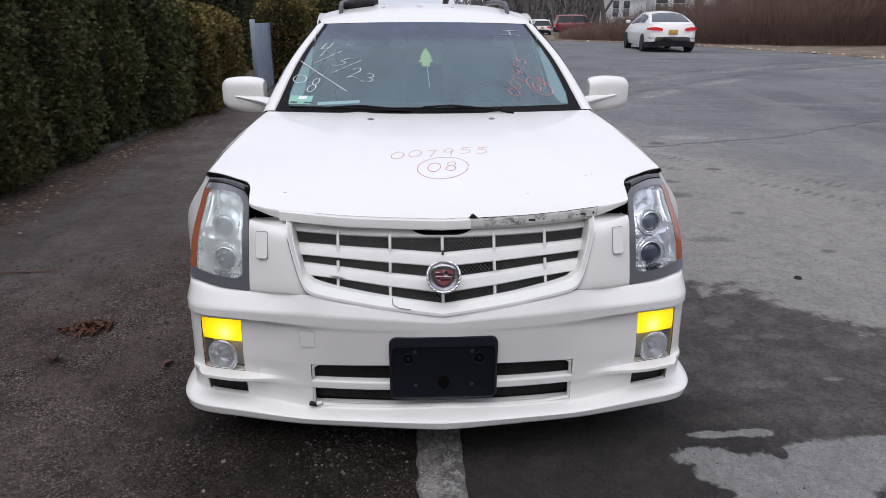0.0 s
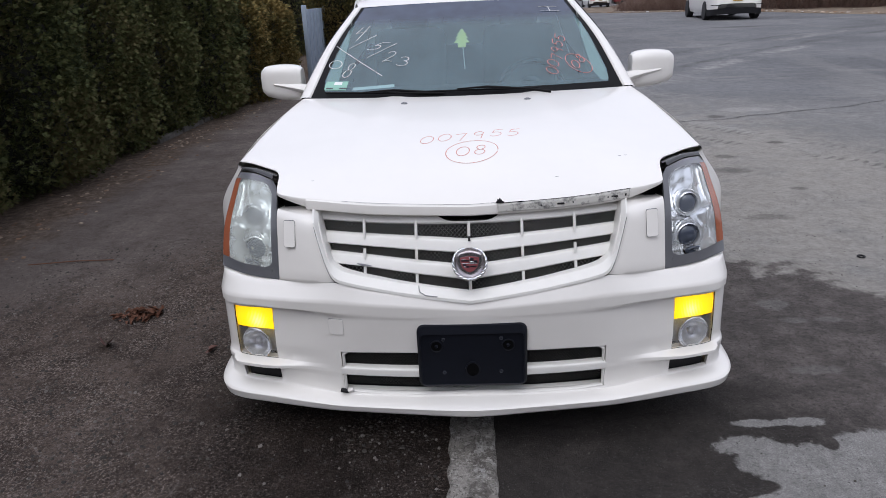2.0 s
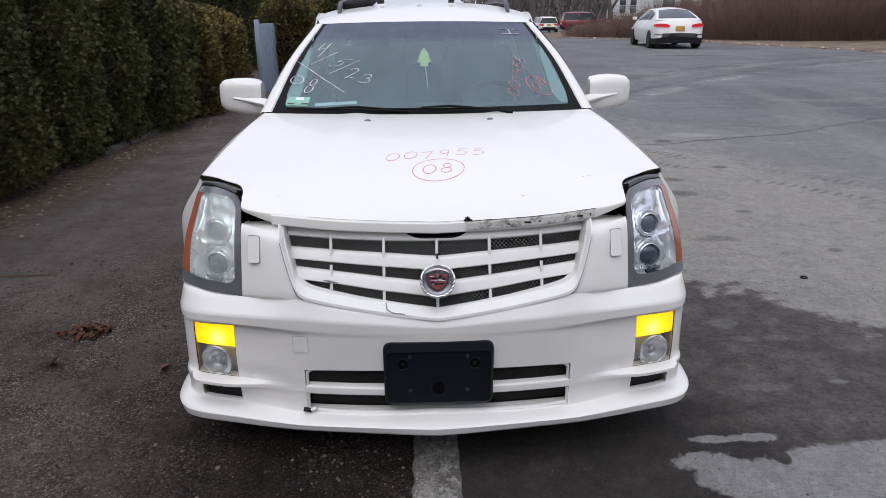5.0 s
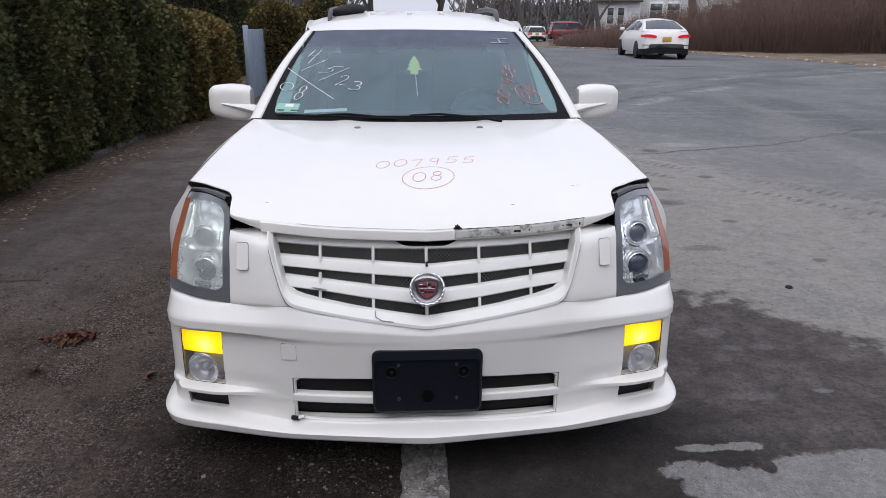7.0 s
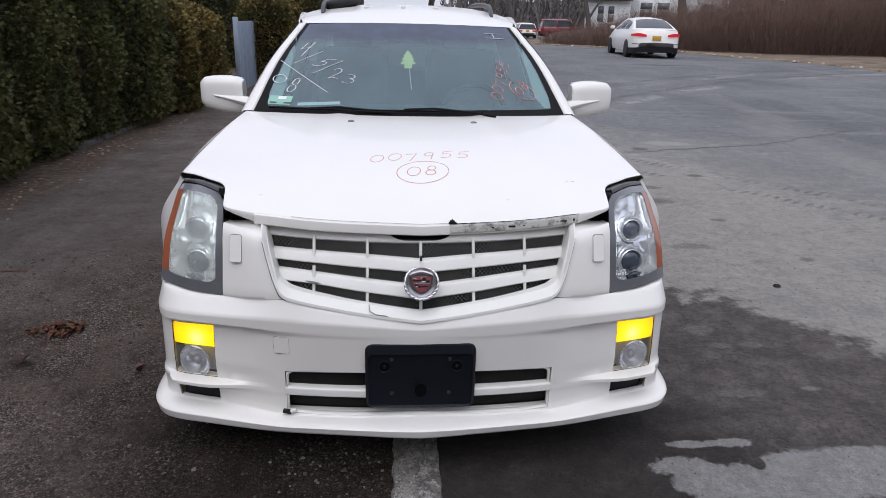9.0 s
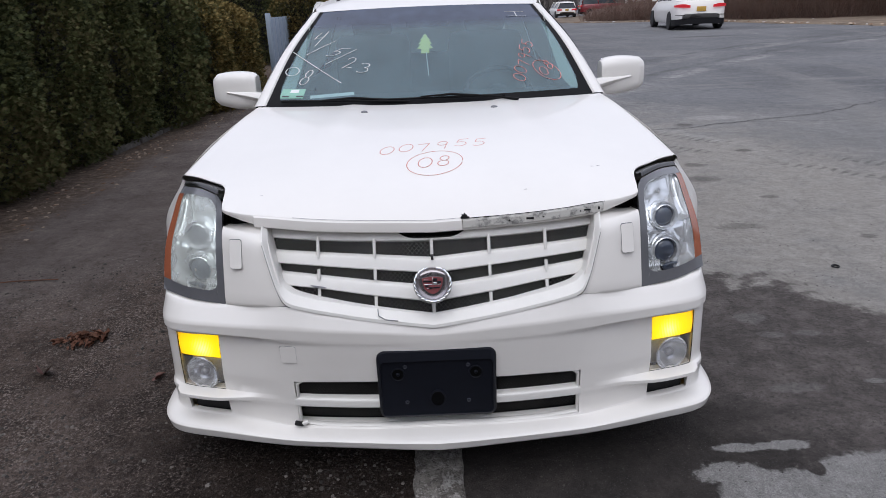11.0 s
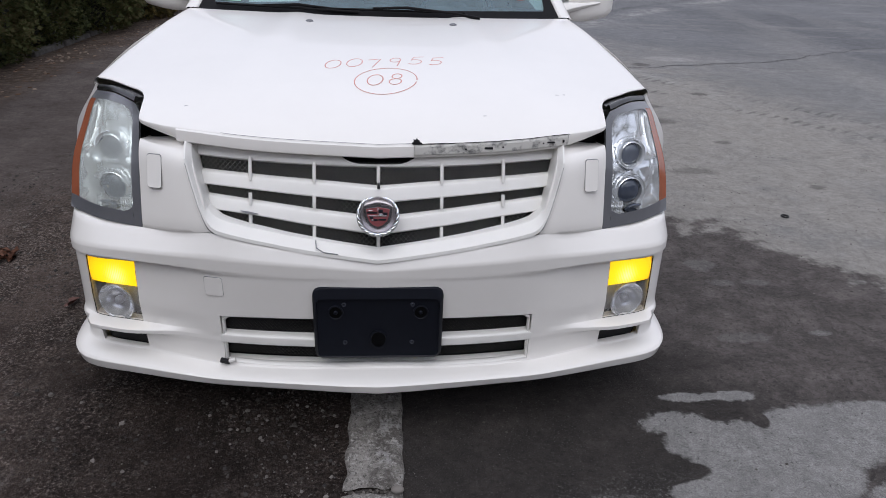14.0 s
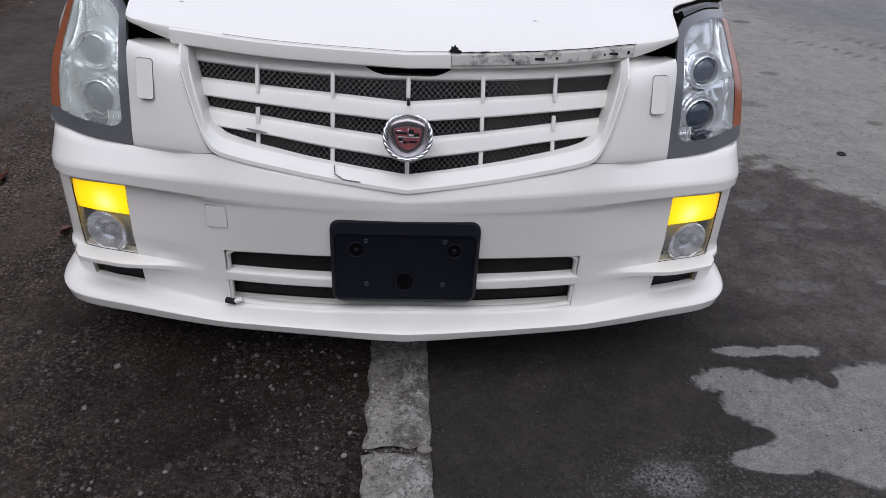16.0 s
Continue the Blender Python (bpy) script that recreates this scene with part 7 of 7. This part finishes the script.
for x, y, z, w, h in ((-3.9, 0, 4.6, 0.6, 1.05), (-2.9, 0, 4.6, 0.6, 1.05), (0.4, 0, 4.6, 0.6, 1.05), (-0.8, 0, 2.2, 0.9, 1.1), (0.5, 0, 2.2, 0.9, 1.1), (-3.4, -1.8, 1.8, 0.45, 1.2), (-4.2, -1.8, 1.8, 0.45, 1.2), (3.8, 0.6, 2.2, 0.9, 1.0)):
    bm = bmesh.new()
    block(bm, (x, y - 0.03, z), (w + 0.2, 0.10, h + 0.2), 0.02)
    w_ob = part("window", bm, SIDING, house)
    for dz in (0.25, -0.25):
        bm = bmesh.new()
        block(bm, (x, y - 0.09, z + dz * h), (w, 0.03, h * 0.46))
        part("pane", bm, HOUSE_PANE, w_ob)


# ---- trees without leaves ----
def bare_tree(x, y, h, seed, r0, label, depth=4):
    tree = thing("bare_tree", label, "tree", "bare trees", (x, y, 0))
    rng = random.Random(seed)
    trunk, crown = bmesh.new(), bmesh.new()

    def grow(p, d, length, r, level):
        pts, rad = [p], [r]
        for k in range(3):
            d = (d + Vector((rng.uniform(-0.18, 0.18), rng.uniform(-0.18, 0.18), rng.uniform(-0.05, 0.12)))).normalized()
            p = p + d * length / 3
            pts.append(p)
            rad.append(r * (1 - 0.15 * (k + 1)))
        tube(trunk if level == 0 else crown, pts, rad, 6 if level < 2 else 3)
        if level < depth:
            for _ in range(4 if level else 6):
                e = (d + Vector((rng.uniform(-0.9, 0.9), rng.uniform(-0.9, 0.9), rng.uniform(-0.1, 0.6)))).normalized()
                q = pts[rng.choice((1, 2, 3, 3))]
                grow(q, e, length * rng.uniform(0.5, 0.75), max(0.012, r * 0.5), level + 1)
    grow(Vector((0, 0, 0)), Vector((0, 0, 1)), h * 0.42, r0, 0)
    part("trunk", trunk, WOOD, tree)
    part("crown", crown, WOOD, tree, "bare branches and twigs")


for k, (x, y, h, r0) in enumerate(((-6.5, 30, 11, 0.2), (-2.0, 44, 14, 0.25), (1.5, 36, 12, 0.2), (4.5, 50, 15, 0.25), (8.0, 60, 14, 0.22), (18.4, 42.0, 13, 0.33), (20.9, 32.0, 12, 0.30), (15.0, 52.0, 12, 0.22), (26.5, 44.0, 12, 0.28), (12, 70, 15, 0.25), (-9, 50, 14, 0.25), (40, 40, 12, 0.25))):
    bare_tree(x, y, h, 50 + k, r0, "leafless grey deciduous tree with fine twigs")
HILL = material("distant_bare_woods", (0.16, 0.145, 0.14), 1.0, 0, scale=0.12, second=(0.075, 0.07, 0.068), patch=(0.4, 0.6))
far_woods = stems("far_woods", "distant bare grey woodland", 2600, lambda r: (lambda x: (x, r.uniform(88, 130), 0.0))(r.choice((r.uniform(-70, -9), r.uniform(9, 130)))), 9.0, foliage("bare_wood_tone", ((0.10, 0.088, 0.082), (0.17, 0.15, 0.145), (0.075, 0.068, 0.062))), 12, 0.16, 6)
structure("backdrop", sheet(bmesh.new(), lambda x, w: Vector((x, 150 - 0.002 * (x - 20) ** 2, w * ((6 + 1.6 * noise.noise((x * 0.05, 0, 0))) * (1 - 0.75 * math.exp(-((x - 1) / 16) ** 4)) + 0.9 * noise.noise((x * 0.3, 5, 0))))), np.linspace(-160, 220, 200), (0, 0.5, 1)), HILL, "low line of distant bare woods", "backdrop", True)


# ---- vehicles in the distance ----
def saloon_cabin(car, L2, belt, height, paint):
    """Arched roof of a four-door saloon with its side, rear and front glass."""
    ys = (-L2 + 0.38, -L2 + 0.75, -L2 + 1.40, -0.30, 0.15, 0.75, L2 - 1.02)
    zs = (belt + 0.01, belt + 0.18, height - 0.07, height, height - 0.01, height - 0.16, belt - 0.02)

    def shell(y, w, out=0.0):
        low = belt * pch((-L2, 0, L2 - 1.0), (0.99, 0.97, 0.93), y)
        h = max(0.004, pch(ys, zs, y) - low)
        edge = 0.82 - 0.26 * min(1.0, h / 0.48)
        if w < 0.6:
            k = w / 0.6
            return Vector((0.83 + (edge - 0.83) * k ** 1.25 + out, y, low + h * 0.88 * k ** 0.92))
        k = (w - 0.6) / 0.4
        return Vector((edge * (1 - k), y, low + h * (0.88 + 0.12 * math.sin(1.5708 * k)) + out))

    def mirrored(p, s):
        return Vector((s * p.x, p.y, p.z))
    bm = bmesh.new()
    for s in (1, -1):
        sheet(bm, lambda y, w: mirrored(shell(y, w), s), np.linspace(ys[0], ys[-1], 40), np.linspace(0, 1, 21))
    bmesh.ops.remove_doubles(bm, verts=bm.verts, dist=0.0005)
    part("roof", bm, paint, car)
    for s in (1, -1):
        for a, c, top in ((-1.32, -0.66, 0.50), (-0.58, 0.22, 0.53), (0.28, 1.02, 0.50)):
            def pane(q, w):
                y = a + (c - a) * q
                tall = max(0.0, min(1.0, (pch(ys, zs, y) - belt - 0.05) / 0.30))
                return mirrored(shell(y, 0.05 + (top - 0.05) * w * tall, 0.008), s)
            part("side_window", sheet(bmesh.new(), pane, np.linspace(0, 1, 9), (0, 0.33, 0.66, 1)), PANE, car)
    for name, a, c in (("rear_window", -L2 + 0.50, -L2 + 1.34), ("windscreen", 0.50, L2 - 1.16)):
        bm = bmesh.new()
        for s in (1, -1):
            sheet(bm, lambda y, w: mirrored(shell(y, w, 0.008), s), np.linspace(a, c, 9), np.linspace(0.64, 1, 7))
        bmesh.ops.remove_doubles(bm, verts=bm.verts, dist=0.0005)
        part(name, bm, PANE, car)


def simple_car(name, label, at, turn, length, width, height, paint, hatch, scale=1.0):
    """A parked or passing car built from its side outline: body, glass, wheels, lamps. Nose towards +y."""
    car = thing(name, label, "car", "", at, turn)
    car.scale = (scale,) * 3
    L2, W2 = length / 2, width / 2
    belt = height * (0.60 if hatch else 0.68)
    def body(u, t):
        y = -L2 + length * t
        top = pch((0, 0.02, 0.2, 0.7, 0.95, 1.0), (0.55 * belt, belt * 0.98, belt, belt * 0.98, belt * 0.72, belt * 0.5), t) if not hatch else pch((0, 0.02, 0.3, 0.70, 0.97, 1.0), (0.6 * belt, belt, belt, belt, belt * 0.88, 0.55 * belt), t)
        half = W2 * pch((0, 0.015, 0.10, 0.5, 0.92, 1), (0.70, 0.86, 0.985, 1.0, 0.95, 0.76), t)
        xs_, zs_ = (-0.93, -1.0, -0.99, -0.90, 0.0, 0.90, 0.99, 1.0, 0.93), (0.20, 0.42, 0.85, 1.0, 1.03, 1.0, 0.85, 0.42, 0.20)
        k = u * 8
        z = float(np.interp(k, range(9), zs_))
        return Vector((half * float(np.interp(k, range(9), xs_)), y, z * top if z > 0.3 else 0.22))
    bm = bmesh.new()
    sheet(bm, body, knots([k / 8 for k in range(9)], 2), np.r_[0, 0.01, 0.03, np.linspace(0.08, 0.92, 15), 0.97, 0.99, 1])
    bmesh.ops.holes_fill(bm, edges=[e for e in bm.edges if e.is_boundary])
    part("body", bm, paint, car)
    if not hatch:
        saloon_cabin(car, L2, belt, height, paint)
    y0, y1 = (-L2 + 0.10, L2 - 1.30) if hatch else (-L2 + 0.42, L2 - 1.20)
    r0, r1 = (y0 + 0.14, y1 - 0.50) if hatch else (y0 + 0.80, y1 - 0.95)
    def cabin(u, w, grow=0.0):
        ang = (u % 1.0) * 4
        cornersl = ((-1, 0), (1, 0), (1, 1), (-1, 1))
        i, f = int(ang) % 4, ang - int(ang)
        a, c = cornersl[i], cornersl[(i + 1) % 4]
        px, py = a[0] + (c[0] - a[0]) * f, a[1] + (c[1] - a[1]) * f
        half = (W2 - 0.09) * (1 - 0.26 * w) + grow
        lo, hi = y0 + (r0 - y0) * w - grow, y1 + (r1 - y1) * w + grow
        return Vector((px * half, lo + (hi - lo) * py, belt * 0.99 + (height - 0.12 - belt) * w))
    if hatch:
        part("glasshouse", sheet(bmesh.new(), cabin, np.linspace(0, 1, 33), np.linspace(0, 1, 5)), PANE, car, "dark window glass")
    bm = bmesh.new()
    half = (W2 - 0.09) * 0.74
    def dome(a, c):
        e = max(abs(a), abs(2 * c - 1))
        return Vector((a * (half + 0.035), r0 - 0.10 + (r1 - r0 + 0.20) * c, height - 0.135 + 0.135 * (1 - e ** 5)))
    sheet(bm, dome, np.r_[-1, -0.97, -0.9, np.linspace(-0.75, 0.75, 7), 0.9, 0.97, 1], np.r_[0, 0.015, 0.05, np.linspace(0.12, 0.88, 8), 0.95, 0.985, 1])
    if hatch:
        part("roof", bm, paint, car)
    for s in (1, -1):
        for a, c in () if not hatch else (((W2 - 0.10, y0 + 0.06), (half, r0 + 0.02)), ((W2 - 0.09, y1), (half, r1)), ((W2 - 0.09, (y0 + y1) / 2), (half, (r0 + r1) / 2))):
            bm = bmesh.new()
            tube(bm, [(s * a[0], a[1], belt * 0.98), (s * c[0], c[1], height - 0.05)], 0.05, 6)
            part("pillar", bm, paint, car)
        bm = bmesh.new()
        block(bm, (s * (W2 + 0.08), y1 - 0.35, belt + 0.06), (0.18, 0.09, 0.12), 0.03)
        part("door_mirror", bm, BLACK if hatch else paint, car)
        bm = bmesh.new()
        if hatch:
            block(bm, (s * (W2 * 0.72), -L2 + 0.07, belt * 0.84), (W2 * 0.46, 0.16, 0.13), 0.04)
        else:
            sheet(bm, lambda a, w: Vector((s * W2 * pch((0, 0.5, 0.85, 1.0), (0.42, 0.74, 0.93, 0.965), a), -L2 + pch((0, 0.5, 0.85, 1.0), (-0.035, 0.0, 0.11, 0.30), a), belt * (0.765 + 0.03 * a + (0.060 + 0.055 * math.sin(3.0 * min(1.0, a + 0.1))) * w))), np.linspace(0, 1, 13), (0, 0.5, 1))
            part("reflector_strip", sheet(bmesh.new(), lambda a, w: Vector((s * W2 * (0.60 + 0.34 * a), -L2 - 0.012 + 0.11 * a * a, belt * 0.50 + 0.022 * w)), np.linspace(0, 1, 6), (0, 1)), BLACK, car)
        part("tail_lamp", bm, TAIL, car, "red tail lamp")
        for yy in (-L2 + 0.85, L2 - 0.88):
            wh = new("wheel")
            wh.parent = car
            wh.matrix_basis = pose(s * (W2 - 0.10), yy, 0.325, 0, s * 90, 0)
            part("tyre", lathe(bmesh.new(), [(0.22, -0.11), (0.31, -0.11), (0.325, -0.08), (0.325, 0.08), (0.31, 0.115), (0.22, 0.115)], 24), TYRE, wh)
            part("rim", lathe(bmesh.new(), [(0.22, 0.05), (0.215, 0.105), (0.19, 0.09), (0.05, 0.10)], 24), RIM, wh)
    bm = bmesh.new()
    def valance(a, w):
        back = pch((0, 0.70, 0.86, 0.985), (0, 0, 0.072, 0.48), abs(a) * 0.985)
        return Vector((a * 0.985 * W2 * 1.012, -L2 + back * 0.95 - 0.022, 0.41 - 0.05 * abs(a) ** 3 - 0.20 * w))
    sheet(bm, valance, np.linspace(-1, 1, 33), (0, 0.5, 1))
    part("bumper_trim", bm, BLACK, car)
    bm = bmesh.new()
    block(bm, (0, -L2 - 0.0, belt * (0.82 if hatch else 0.72)), (0.32, 0.03, 0.16), 0.004)
    part("number_plate", bm, material("plate_yellow" + name, (0.55, 0.33, 0.06), 0.5), car, "plain orange number plate")
    return car


RED_PAINT = material("dark_red_car_paint", (0.22, 0.02, 0.028), 0.3, 0, 0.1, 3, coat=0.6)
simple_car("sedan", "white four-door sedan with red tail lamps on the road", (10.06, 26.66, 0.25), -6, 4.80, 1.85, 1.46, PAINT, False, 1.03)
simple_car("red_suv", "dark red SUV parked across the far verge", (14.0, 57.0, 0.12), -92, 4.5, 1.8, 1.75, RED_PAINT, True, 0.88)
simple_car("pickup", "white pickup truck parked beyond the road bend", (10.6, 57.0, 0.08), 0, 5.2, 1.9, 1.45, PAINT, True, 0.85)

# soft black cap lying on the roof
CAP = material("black_fabric", (0.014, 0.014, 0.016), 0.8, 0, 0.3, 30, 0.3, 200)
cap = thing("bag", "soft black fabric bag lying on the car roof", "bag", "", (-0.43, 2.72, 1.585))
cap.scale = (0.72, 0.72, 0.72)
bm = bmesh.new()
bmesh.ops.create_uvsphere(bm, u_segments=20, v_segments=12, radius=1.0)
for v in bm.verts:
    n = 1 + 0.10 * noise.noise(v.co * 2.0)
    v.co = Vector((v.co.x * 0.17 * n, v.co.y * 0.13 * n, (v.co.z * 0.055 + 0.02 * v.co.x) * n + 0.055))
part("pouch", bm, CAP, cap)
bm = bmesh.new()
sheet(bm, lambda a, q: Vector((-0.10 - 0.17 * q * math.cos(a), -0.02 + 0.10 * math.sin(a) * (0.6 + 0.4 * q), 0.035 + 0.012 * math.cos(a))), np.linspace(-1.4, 1.4, 11), (0.2, 0.6, 1.0))
part("flap", bm, CAP, cap)

# ---- unseen wall behind, added to close the place and cut horizon light ----
structure("horizon_light_block", sheet(bmesh.new(), lambda a, w: Vector((34 * math.sin(a), -2 - 30 * math.cos(a), w * (11.0 + 2.0 * noise.noise((a * 4, 0, 0)) + 1.2 * noise.noise((a * 15, 5, 0))))), np.linspace(-1.25, 1.25, 90), (0, 0.5, 1)), HILL, "unseen wall added behind to block light from the horizon", "backdrop", True)
